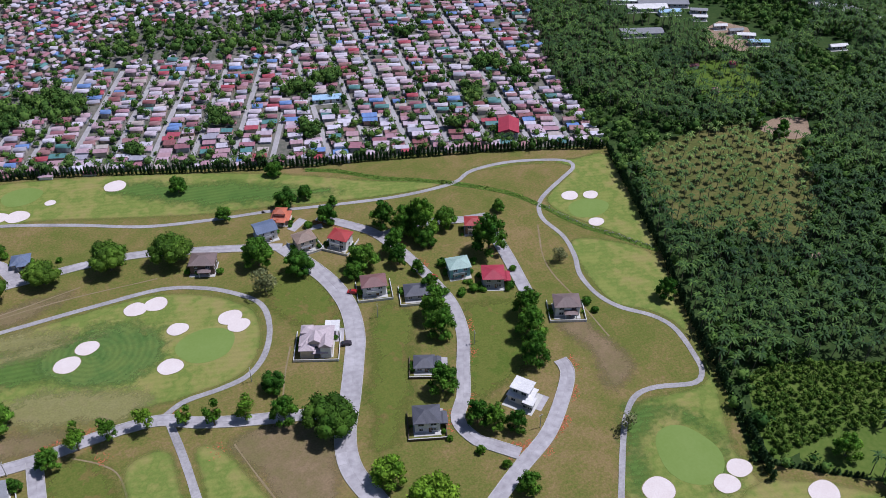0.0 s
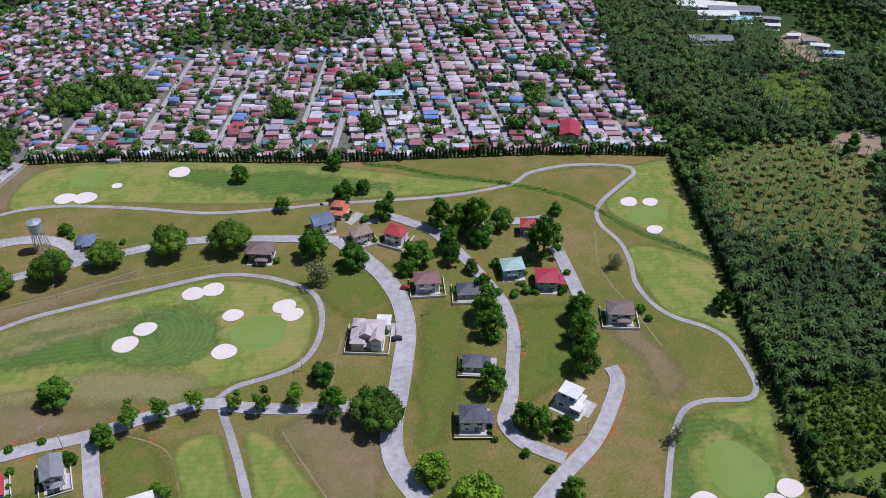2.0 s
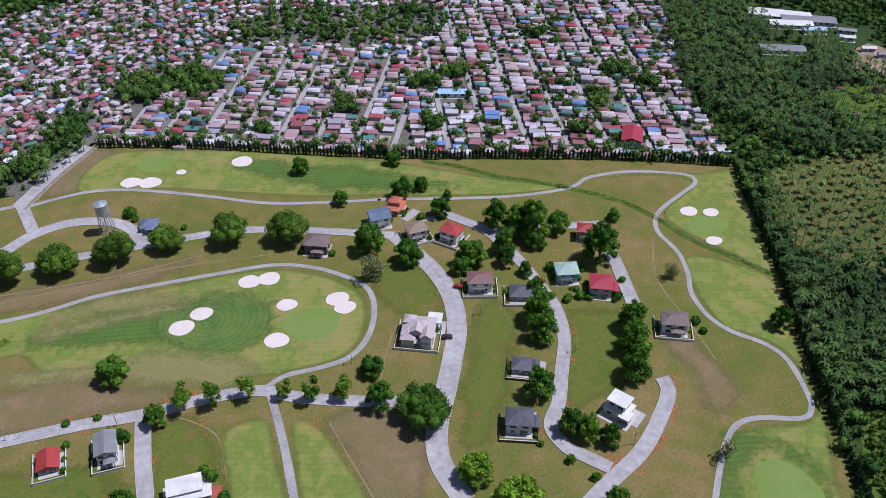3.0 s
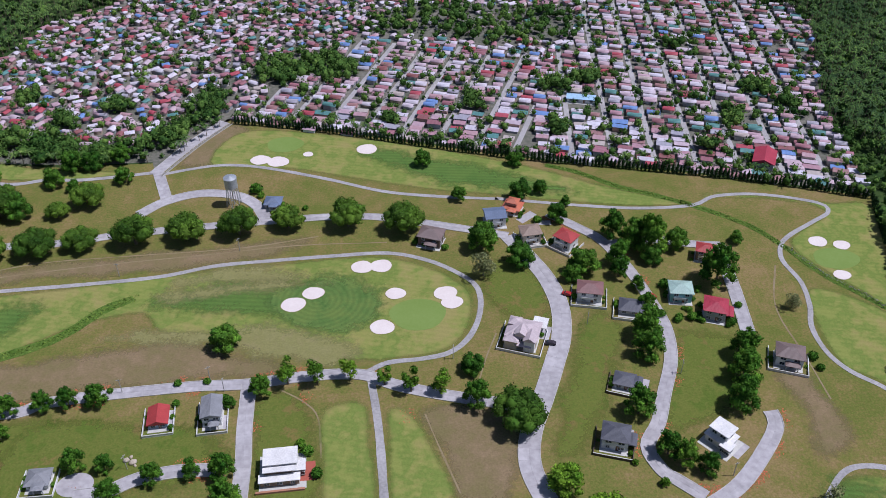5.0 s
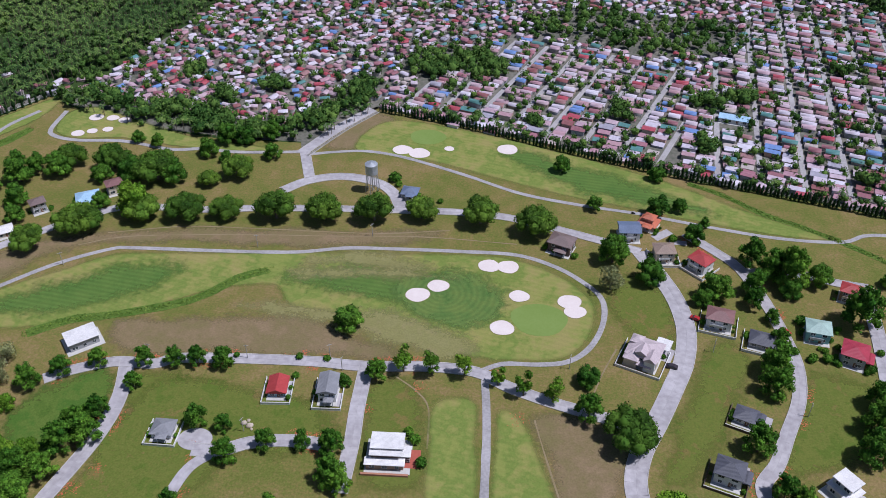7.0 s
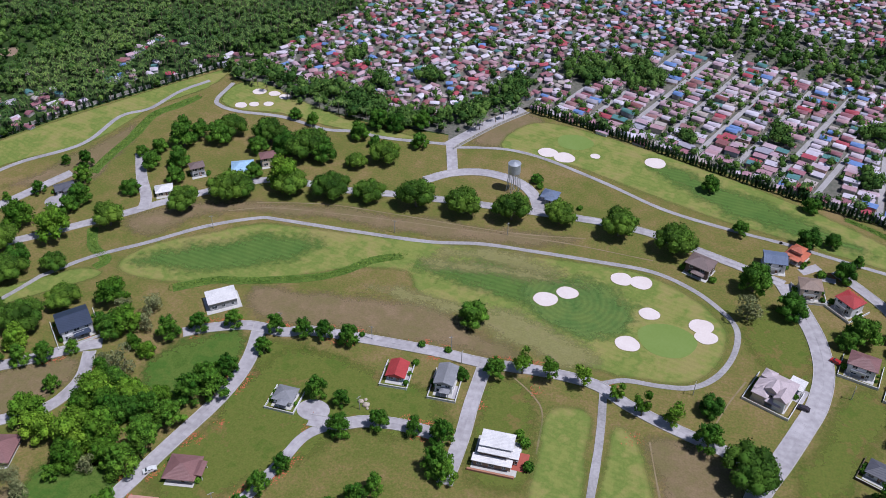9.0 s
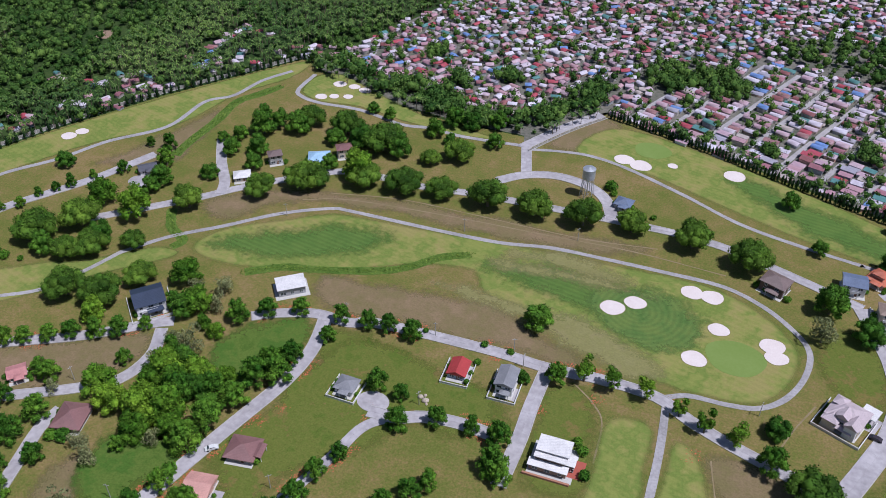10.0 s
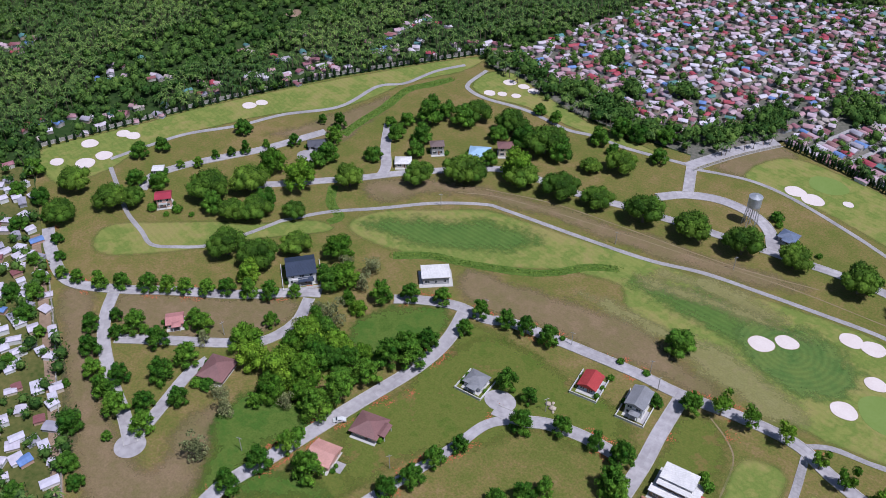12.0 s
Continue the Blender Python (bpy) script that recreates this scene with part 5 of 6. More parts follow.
def roofing(name, c):
    """Ribbed metal roof sheets: paint with weathering, and ribs as relief."""
    m = mat(name, (tuple(v * 0.72 for v in c), c), 0.5, (0.25, 2.5), 0.5, 0.0)
    nt, b = m.node_tree, m.node_tree.nodes["Principled BSDF"]
    co, wave, bu = nt.nodes.new("ShaderNodeTexCoord"), nt.nodes.new("ShaderNodeTexWave"), nt.nodes.new("ShaderNodeBump")
    wave.inputs["Scale"].default_value = 1.1
    bu.inputs["Strength"].default_value, bu.inputs["Distance"].default_value = 0.5, 0.08
    nt.links.new(co.outputs["Object"], wave.inputs["Vector"])
    nt.links.new(wave.outputs["Fac"], bu.inputs["Height"])
    nt.links.new(bu.outputs[0], b.inputs["Normal"])
    return m


ROOF = {k: roofing(k + "_roof_sheet", c) for k, c in dict(maroon=(0.26, 0.135, 0.13), blue=(0.16, 0.2, 0.3), orange=(0.55, 0.16, 0.09), beige=(0.33, 0.24, 0.19), red=(0.44, 0.06, 0.06), slate=(0.12, 0.12, 0.145), brown=(0.22, 0.16, 0.15), grey=(0.27, 0.27, 0.29), aqua=(0.42, 0.56, 0.5), white=(0.8, 0.77, 0.76), pink=(0.55, 0.25, 0.24), salmon=(0.62, 0.33, 0.28), navy=(0.045, 0.06, 0.1), sky=(0.4, 0.6, 0.8), mauve=(0.58, 0.48, 0.5), crimson=(0.42, 0.05, 0.08)).items()}
WALL = {k: paint(k + "_wall_paint", c) for k, c in dict(white=(0.75, 0.74, 0.74), cream=(0.62, 0.53, 0.42), aqua=(0.25, 0.5, 0.52), blue=(0.3, 0.4, 0.5), grey=(0.4, 0.4, 0.42), dark=(0.12, 0.08, 0.07), brown=(0.3, 0.2, 0.14), peach=(0.6, 0.38, 0.3)).items()}
M_FRAME = paint("window_frame_paint", (0.7, 0.7, 0.7))
M_DOOR = paint("door_wood", (0.18, 0.09, 0.05))
M_GLASS = bpy.data.materials.new("window_glass")
M_GLASS.use_nodes = True
g = M_GLASS.node_tree.nodes["Principled BSDF"]
g.inputs["Base Color"].default_value, g.inputs["Roughness"].default_value = (0.03, 0.04, 0.05, 1), 0.08
M_FLOOR = paint("porch_concrete", (0.55, 0.53, 0.5))


def box_bm(x0, x1, y0, y1, z0, z1, bm=None, bevel=0.0):
    own = bm is None
    bm = bm or bmesh.new()
    r = bmesh.ops.create_cube(bm, size=1, matrix=Matrix.Translation(((x0 + x1) / 2, (y0 + y1) / 2, (z0 + z1) / 2)) @ Matrix.Diagonal((x1 - x0, y1 - y0, z1 - z0, 1)))
    if own and bevel:
        bmesh.ops.bevel(bm, geom=bm.edges[:], offset=bevel, segments=1, affect="EDGES")
    return bm


def roof_bm(w, d, z, rise, kind, over=0.6, thick=0.18):
    """A hip or gable roof over a plan w by d, ridge along the longer side, with eaves and a fascia."""
    bm = bmesh.new()
    a, b = w / 2 + over, d / 2 + over
    if w >= d:
        k = a - (b if kind == "hip" else 0)
        k = max(k, 0.3)
        ridge = [(-k, 0), (k, 0)]
    else:
        k = b - (a if kind == "hip" else 0)
        k = max(k, 0.3)
        ridge = [(0, -k), (0, k)]
    e0 = [bm.verts.new((x, y, z - thick)) for x, y in ((-a, -b), (a, -b), (a, b), (-a, b))]
    e1 = [bm.verts.new((x, y, z)) for x, y in ((-a, -b), (a, -b), (a, b), (-a, b))]
    r = [bm.verts.new((x, y, z + rise)) for x, y in ridge]
    bm.faces.new(e0[::-1])
    for i in range(4):
        bm.faces.new((e0[i], e0[(i + 1) % 4], e1[(i + 1) % 4], e1[i]))
    if w >= d:
        bm.faces.new((e1[0], e1[1], r[1], r[0]))
        bm.faces.new((e1[2], e1[3], r[0], r[1]))
        bm.faces.new((e1[1], e1[2], r[1]))
        bm.faces.new((e1[3], e1[0], r[0]))
    else:
        bm.faces.new((e1[1], e1[2], r[1], r[0]))
        bm.faces.new((e1[3], e1[0], r[0], r[1]))
        bm.faces.new((e1[0], e1[1], r[0]))
        bm.faces.new((e1[2], e1[3], r[1]))
    return bm


def put_window(house, x, y, z, w, h, facing):
    """A framed window on a wall that faces one of the four sides: 0 front, 1 right, 2 back, 3 left."""
    t = Matrix.Translation((x, y, z)) @ Matrix.Rotation(facing * math.pi / 2, 4, "Z")
    bm = bmesh.new()
    for x0, x1, z0, z1 in ((-w / 2 - 0.1, -w / 2, -0.1, h + 0.1), (w / 2, w / 2 + 0.1, -0.1, h + 0.1), (-w / 2, w / 2, -0.12, 0), (-w / 2, w / 2, h, h + 0.1), (-0.04, 0.04, 0, h)):
        box_bm(x0, x1, -0.12, 0.05, z0, z1, bm)
    bm.transform(t)
    win = part("window", bm, M_FRAME, house)
    pane = box_bm(-w / 2, w / 2, -0.05, 0.02, 0, h)
    pane.transform(t)
    part("pane", pane, M_GLASS, win)


def put_door(house, x, y, z, facing=0):
    bm = box_bm(-0.5, 0.5, -0.08, 0.04, 0, 2.1)
    bm.transform(Matrix.Translation((x, y, z)) @ Matrix.Rotation(facing * math.pi / 2, 4, "Z"))
    part("door", bm, M_DOOR, house)


def gabled_block(house, w, d, x, y, z0, z1, rise, wall, roof, kind, over=0.6):
    bm = box_bm(x - w / 2, x + w / 2, y - d / 2, y + d / 2, z0, z1, bevel=0.04)
    part("wall", bm, WALL[wall], house)
    bm = roof_bm(w, d, z1, rise, kind, over)
    bm.transform(Matrix.Translation((x, y, 0)))
    part("roof", bm, ROOF[roof], house)


def windows_round(house, w, d, levels, x=0.0, y=0.0, h=1.2, seed=0):
    rng = random.Random(seed)
    for z in levels:
        n = max(2, int(w / 3.2))
        for i in range(n):
            put_window(house, x - w / 2 + (i + 0.5) * w / n, y - d / 2, z + 0.8, rng.choice((1.1, 1.5, 1.8)), h, 0)
        m = max(1, int(d / 3.5))
        for i in range(m):
            for side, f in ((1, 1), (-1, 3)):
                put_window(house, x + side * w / 2, y - d / 2 + (i + 0.5) * d / m, z + 0.8, 1.2, h, f)


GARDEN = []


def villa(spec, label, roof, wall, storeys=2, kind="hip", rise=None, porch="", fence=True, seed=0, over=0.55, tone="white"):
    """A family house: walls, roof, windows, door, porch, low yard wall."""
    x, y, w, ratio, turn = spec
    d = w * ratio
    house = tagged(new("house"), label, "house", "houses of the estate")
    house.matrix_basis = pose(x, y, 0.05, 0, 0, turn)
    ww, dd, h = w * 0.82, d * 0.82, 2.4 * storeys
    rise = rise if rise is not None else min(ww, dd) * 0.26
    gabled_block(house, ww, dd, 0, 0, 0, h, rise, wall, roof, kind, over)
    windows_round(house, ww, dd, [2.4 * s for s in range(storeys)], seed=seed)
    put_door(house, ww * 0.12, -dd / 2, 0.05)
    part("plinth", box_bm(-ww / 2 - 0.4, ww / 2 + 0.4, -dd / 2 - 1.6, dd / 2 + 0.3, -0.1, 0.12), M_FLOOR, house)
    if "front" in porch:
        pr = roof_bm(ww * 0.5, 2.4, 2.8, 0.5, "hip", 0.3)
        pr.transform(Matrix.Translation((ww * 0.12, -dd / 2 - 1.0, 0)))
        part("porch_roof", pr, ROOF[roof], house)
        for s in (-1, 1):
            part("porch_post", box_bm(ww * 0.12 + s * ww * 0.22 - 0.14, ww * 0.12 + s * ww * 0.22 + 0.14, -dd / 2 - 2.0, -dd / 2 - 1.72, 0.1, 2.7), WALL["white"], house)
    if "balcony" in porch:
        part("balcony", box_bm(-ww * 0.35, ww * 0.2, -dd / 2 - 1.3, -dd / 2 + 0.02, 2.3, 2.5), WALL["white"], house)
        part("balcony_rail", box_bm(-ww * 0.35, ww * 0.2, -dd / 2 - 1.3, -dd / 2 - 1.2, 2.5, 3.3), WALL[tone], house)
        for s in (-0.33, 0.18):
            part("balcony_post", box_bm(ww * s - 0.12, ww * s + 0.12, -dd / 2 - 1.28, -dd / 2 - 1.04, 0.1, 2.3), WALL["white"], house)
    if "side" in porch:
        pr = roof_bm(2.6, dd * 0.7, 2.7, 0.4, "gable", 0.2)
        pr.transform(Matrix.Translation((ww / 2 + 1.3, 0, 0)))
        part("carport_roof", pr, ROOF[roof], house)
        for s in (-1, 1):
            part("carport_post", box_bm(ww / 2 + 2.3, ww / 2 + 2.5, s * dd * 0.3 - 0.1, s * dd * 0.3 + 0.1, 0, 2.6), WALL["white"], house)
    rng = random.Random(seed * 3 + 1)
    for k in range(rng.randrange(3, 7)):
        side = rng.choice((-1, 1))
        GARDEN.append((house.matrix_basis @ Vector((side * (ww / 2 + rng.uniform(0.7, 1.6)), rng.uniform(-dd / 2 - 1.8, dd / 2), 0)), rng.uniform(0.5, 1.2)))
    if fence:
        yard = tagged(new("yard_wall"), "low pale rendered yard wall round the house", "wall", "yard walls")
        yard.matrix_basis = pose(x, y, 0.05, 0, 0, turn)
        a, b0, b1 = w / 2 + 1.3, d / 2 + 2.6, d / 2 + 0.8
        for x0, x1, y0, y1 in ((-a, a, -b0, -b0 + 0.2), (-a, -a + 0.2, -b0 + 0.2, b1), (a - 0.2, a, -b0 + 0.2, b1)):
            part("wall_panel", box_bm(x0, x1, y0, y1, 0, 1.0), WALL[tone], yard)
        part("coping", box_bm(-a - 0.05, a + 0.05, -b0 - 0.05, -b0 + 0.25, 1.0, 1.1), M_FLOOR, yard)
    return house


villa(HOUSE_MAROON_A, "two-storey house with a brown-maroon hip roof and dark walls", "brown", "dark", 2, porch="front", seed=1, fence=False)
villa(HOUSE_BLUE, "two-storey white house with a blue-grey metal roof", "blue", "white", 2, "gable", 1.2, "balcony", False, 2)
h = villa(HOUSE_ORANGE, "house with tiered orange-red tile roofs", "orange", "peach", 1, porch="front", seed=3, fence=False, rise=1.6)
gabled_block(h, 4.2, 4.0, 0, 0.3, 2.5, 4.6, 1.1, "peach", "orange", "hip", 0.5)
villa(HOUSE_BEIGE, "two-storey cream house with a beige-brown roof and white yard wall", "beige", "cream", 2, porch="balcony", seed=4)
villa(HOUSE_RED_A, "two-storey white house with a bright red roof and balcony", "red", "white", 2, porch="balcony", seed=5)
villa(HOUSE_MAROON_B, "two-storey white house with a maroon gable roof and white yard wall", "maroon", "white", 2, "hip", porch="balcony", seed=6)
h = villa(HOUSE_SLATE_LOW, "single-storey house with a dark slate hip roof", "slate", "grey", 1, porch="", seed=7, rise=2.0)
gabled_block(h, 4.0, 4.4, 5.2, 2.2, 0, 4.2, 1.2, "white", "mauve", "hip", 0.4)
h = villa(HOUSE_VILLA, "large villa with pale mauve-grey gabled roofs and white carport", "mauve", "cream", 2, "hip", porch="front", seed=8)
gabled_block(h, 4.6, 5.0, -3.2, -4.2, 0, 4.2, 1.6, "cream", "mauve", "hip", 0.5)
gabled_block(h, 3.8, 5.0, 3.4, -4.0, 0, 5.4, 1.5, "white", "mauve", "gable", 0.4)
gabled_block(h, 3.4, 4.2, -0.4, -2.6, 4.0, 6.2, 1.3, "cream", "mauve", "gable", 0.4)
gabled_block(h, 3.6, 3.6, -3.6, 2.2, 4.2, 6.0, 1.2, "cream", "mauve", "hip", 0.4)
part("carport_roof", box_bm(2.2, 7.6, 3.6, 9.4, 3.2, 3.5, bevel=0.05), ROOF["white"], h)
for px, py in ((2.5, 3.9), (7.3, 3.9), (2.5, 9.1), (7.3, 9.1)):
    part("carport_post", box_bm(px - 0.12, px + 0.12, py - 0.12, py + 0.12, 0, 3.2), WALL["white"], h)
villa(HOUSE_RED_B, "two-storey brown house with a red hip roof", "red", "brown", 2, porch="balcony", seed=9, fence=False, tone="cream")
villa(HOUSE_AQUA, "two-storey turquoise house with a pale aqua hip roof", "aqua", "aqua", 2, porch="balcony", seed=10, fence=False)
villa(HOUSE_CRIMSON, "two-storey grey house with a crimson metal roof", "crimson", "grey", 2, "hip", 1.2, "side", False, 11)
villa(HOUSE_BROWN, "two-storey white house with a brown-grey hip roof", "brown", "white", 2, porch="front", seed=12)
villa(HOUSE_SLATE_A, "single-storey white house with a dark slate hip roof", "slate", "white", 1, porch="side", seed=13, tone="dark")
villa(HOUSE_SLATE_B, "two-storey house with a dark slate hip roof and grey walls", "slate", "white", 2, porch="side", seed=14, rise=2.2, tone="dark")
villa(HOUSE_NAVY_SMALL, "small house with a blue-grey roof by the water tower", "blue", "grey", 1, porch="front", seed=15, fence=False, rise=1.6)
villa(HOUSE_RED_C, "blue-walled house with a red gable roof", "red", "blue", 1, "gable", 1.5, "", True, 16)
villa(HOUSE_GREY, "long white house with a grey gable roof", "grey", "white", 2, "gable", 1.2, "front", True, 17)
villa(HOUSE_GREY_SMALL, "small white house with a grey hip roof", "grey", "white", 1, porch="front", seed=18, rise=1.6)
villa(HOUSE_NAVY, "large white house with a dark navy gable roof", "navy", "white", 2, "gable", 2.2, "balcony front", True, 19)
villa(HOUSE_PINK_A, "small house with a dusty pink roof", "pink", "peach", 1, "gable", 1.0, "front", False, 20)
villa(HOUSE_MAROON_C, "house with a broad maroon hip roof under trees", "maroon", "brown", 1, "hip", 2.4, "", False, 21, over=1.2)
villa(HOUSE_MAROON_D, "house with a brown-maroon hip roof beside the road", "maroon", "cream", 1, "hip", 2.0, "side", False, 22, over=1.0)
villa(HOUSE_SALMON, "house with a salmon pink gable roof", "salmon", "peach", 1, "gable", 1.4, "front", False, 23)
villa(HOUSE_RED_D, "two-storey pink house with a dark red roof", "crimson", "peach", 2, "gable", 1.0, "balcony", False, 24)
villa(HOUSE_WHITE_D, "small white-roofed shed by the road", "white", "grey", 1, "gable", 0.4, "", False, 25)
villa(HOUSE_PALE, "house with a pale pinkish roof among trees", "white", "cream", 1, "hip", 1.4, "", False, 26)
villa(HOUSE_GREY_B, "two-storey grey-roofed house among trees", "brown", "grey", 2, "hip", 1.2, "", False, 27)
villa(HOUSE_SKY, "house with a light sky-blue roof among trees", "sky", "white", 1, "hip", 1.8, "front", False, 28)
villa(HOUSE_MAROON_E, "house with a dull maroon roof among trees", "maroon", "cream", 2, "hip", 1.2, "", False, 29)
villa(HOUSE_DARK, "house with a dark blue-grey roof by the hill road", "slate", "white", 1, "gable", 1.0, "front", False, 30)
villa(HOUSE_MILL, "hall with a large crimson metal gable roof at the town edge", "crimson", "grey", 2, "gable", 1.8, "", False, 31)
villa(HOUSE_LONG, "long low school building with a blue-white roof", "sky", "white", 1, "gable", 1.2, "", False, 32)


def modern(spec, label, seed, blocks):
    """A modern white house of stacked flat-roofed blocks: x, y, w, d, z0, z1 each, as shares of the width."""
    x, y, w, ratio, turn = spec
    house = tagged(new("house"), label, "house", "houses of the estate")
    house.matrix_basis = pose(x, y, 0.05, 0, 0, turn)
    for bx, by, bw, bd, z0, z1, tone in blocks:
        bx, by, bw, bd = bx * w, by * w, bw * w, bd * w
        part("wall", box_bm(bx - bw / 2, bx + bw / 2, by - bd / 2, by + bd / 2, z0, z1, bevel=0.03), WALL[tone], house)
        part("roof", box_bm(bx - bw / 2 - 0.5, bx + bw / 2 + 0.5, by - bd / 2 - 0.7, by + bd / 2 + 0.4, z1, z1 + 0.25, bevel=0.04), ROOF["white"], house)
        if z1 - z0 > 2.2:
            windows_round(house, bw, bd, [z0], bx, by, seed=seed)
    part("plinth", box_bm(-w * 0.55, w * 0.55, -w * ratio * 0.6, w * ratio * 0.55, -0.1, 0.1), M_FLOOR, house)
    return house


modern(HOUSE_WHITE_A, "modern white house with stepped flat roofs beside the road", 40, [(-0.05, 0.05, 0.8, 0.62, 0, 3.0, "white"), (-0.08, 0.1, 0.62, 0.5, 3.25, 6.0, "white"), (0.32, -0.22, 0.3, 0.3, 0, 3.4, "grey")])
modern(HOUSE_WHITE_B, "wide modern white house with layered shed roofs and terrace", 41, [(-0.02, 0.12, 0.74, 0.42, 0, 5.6, "grey"), (-0.05, -0.13, 0.7, 0.22, 0, 4.6, "dark"), (0.4, -0.06, 0.24, 0.26, 0, 3.6, "dark"), (-0.06, -0.33, 0.9, 0.16, 0, 2.7, "brown")])
modern(HOUSE_WHITE_C, "modern pavilion with a broad flat white roof", 42, [(0, 0, 0.86, 0.6, 0, 3.6, "grey")])


# ---- water tower ----
M_STEEL = mat("galvanised_steel", ((0.4, 0.42, 0.45), (0.6, 0.62, 0.65)), 0.45, (0.5, 4.0), 0.5, metal=0.6)


def water_tower(x, y, r):
    tower = tagged(new("water_tower"), "grey steel water tower on lattice legs", "water tower")
    tower.matrix_basis = pose(x, y, 0.05)
    top, tank = 9.5, 4.6
    r *= 0.46
    bm = bmesh.new()
    bmesh.ops.create_cone(bm, cap_ends=True, segments=28, radius1=r, radius2=r, depth=tank, matrix=Matrix.Translation((0, 0, top + tank / 2)))
    part("tank", bm, M_STEEL, tower)
    bm = bmesh.new()
    bmesh.ops.create_cone(bm, cap_ends=True, segments=28, radius1=r * 1.04, radius2=0.2, depth=0.9, matrix=Matrix.Translation((0, 0, top + tank + 0.45)))
    part("tank_roof", bm, M_STEEL, tower)
    bm = bmesh.new()
    bmesh.ops.create_cone(bm, cap_ends=True, segments=28, radius1=0.5, radius2=r, depth=1.0, matrix=Matrix.Translation((0, 0, top - 0.5)))
    part("tank_bottom", bm, M_STEEL, tower)
    legs = [(r * 1.2 * math.cos(a), r * 1.2 * math.sin(a), r * 0.85 * math.cos(a), r * 0.85 * math.sin(a)) for a in np.linspace(0.4, 6.68, 6, endpoint=False)]
    for a, b, c, e in legs:
        bm = bmesh.new()
        limb(bm, (a, b, -0.05), (c, e, top + 0.1), 0.16, 0.14)
        part("leg", bm, M_STEEL, tower)
    for n in range(6):
        p, q = legs[n], legs[(n + 1) % 6]
        for k in range(2):
            z0, z1 = top * k / 2, top * (k + 1) / 2
            f0, f1 = z0 / top, z1 / top
            for u, v in ((p, q), (q, p)):
                bm = bmesh.new()
                limb(bm, (u[0] + (u[2] - u[0]) * f0, u[1] + (u[3] - u[1]) * f0, z0), (v[0] + (v[2] - v[0]) * f1, v[1] + (v[3] - v[1]) * f1, z1), 0.06, 0.06, 4)
                part("brace", bm, M_STEEL, tower)
    bm = bmesh.new()
    limb(bm, (0, 0, -0.05), (0, 0, top - 0.8), 0.25, 0.25, 8)
    part("riser_pipe", bm, M_STEEL, tower)


water_tower(*TOWER)


# ---- the town ----
TOWN_ROOFS = ((0.58, 0.4, 0.42), (0.72, 0.63, 0.65), (0.46, 0.44, 0.47), (0.32, 0.13, 0.12), (0.78, 0.72, 0.74), (0.4, 0.22, 0.2), (0.52, 0.3, 0.32), (0.13, 0.3, 0.26), (0.64, 0.48, 0.49), (0.5, 0.1, 0.12), (0.7, 0.64, 0.66), (0.2, 0.33, 0.6), (0.8, 0.76, 0.78), (0.56, 0.35, 0.35), (0.36, 0.16, 0.17), (0.58, 0.5, 0.42), (0.62, 0.44, 0.46), (0.74, 0.68, 0.7), (0.44, 0.2, 0.22), (0.66, 0.52, 0.54))
TOWN_ROOFS = tuple((0.86 * r, 0.85 * g, 0.95 * b) for r, g, b in TOWN_ROOFS)
M_TOWNROOF = palette_mat("town_roof_sheet", TOWN_ROOFS)
M_TOWNWALL = palette_mat("town_wall_paint", ((0.45, 0.42, 0.38), (0.6, 0.58, 0.55), (0.35, 0.32, 0.3), (0.4, 0.42, 0.45), (0.5, 0.4, 0.32)), 0.85)
ROOF_ONE = [roofing("town_roof", c) for c in TOWN_ROOFS]


def lots(zone, street, cross, pitch, block, rng, skip):
    """House lots on a street grid: rows of two houses back to back between streets."""
    s = np.array(street[1]) - np.array(street[0])
    s /= np.linalg.norm(s)
    c = np.array(cross[1]) - np.array(cross[0])
    c /= np.linalg.norm(c)
    o, out = np.array(street[0]), []
    turn = math.degrees(math.atan2(c[1], c[0]))
    for i in range(-30, 30):
        for side in (0.3, 0.7):
            shift, plot = rng.uniform(0, pitch), pitch * rng.uniform(0.94, 1.12)
            for j in range(-50, 110):
                if rng.random() < 0.1:
                    continue
                p = o + c * block * (i + side) + s * (j * plot + shift + rng.normal(0, 0.4)) + c * rng.normal(0, 0.45)
                out.append((*p, turn + rng.normal(0, 2.5), block * rng.uniform(0.28, 0.39), plot * rng.uniform(0.82, 1.04), rng.choice((1.1, 1.3, 1.6, 1.9, 2.6))))
    out = np.array(out)
    return out[inside(out[:, :2], zone) & ~near(out[:, :2], skip, 0.85)]


RND = np.random.default_rng(8)
homes = [lots(ZONE_A, STREET_A, CROSS_A, 4.2, 19.0, RND, WOODS), lots(ZONE_B, STREET_B, CROSS_B, 4.2, 19.5, RND, WOODS)]
loose = scatter((-330, 330, 280, 640), 5.5, 0.38, RND)
keep = inside(loose, TOWN_AREA) & ~inside(loose, ZONE_A) & ~inside(loose, ZONE_B) & (~inside(loose, WOOD_PARK) | (RND.uniform(0, 1, len(loose)) < 0.16)) & ~near(loose, WOODS, 0.9) & ~near(loose, [(*q, 11.0) for q in along(EDGE_WOODS, 6.0)])
loose = loose[keep]
strip = scatter((-380, -170, 40, 180), 6.6, 0.35, RND)
strip = strip[inside(strip, EDGE_STRIP)]
strip = strip[RND.uniform(0, 1, len(strip)) < 0.85]
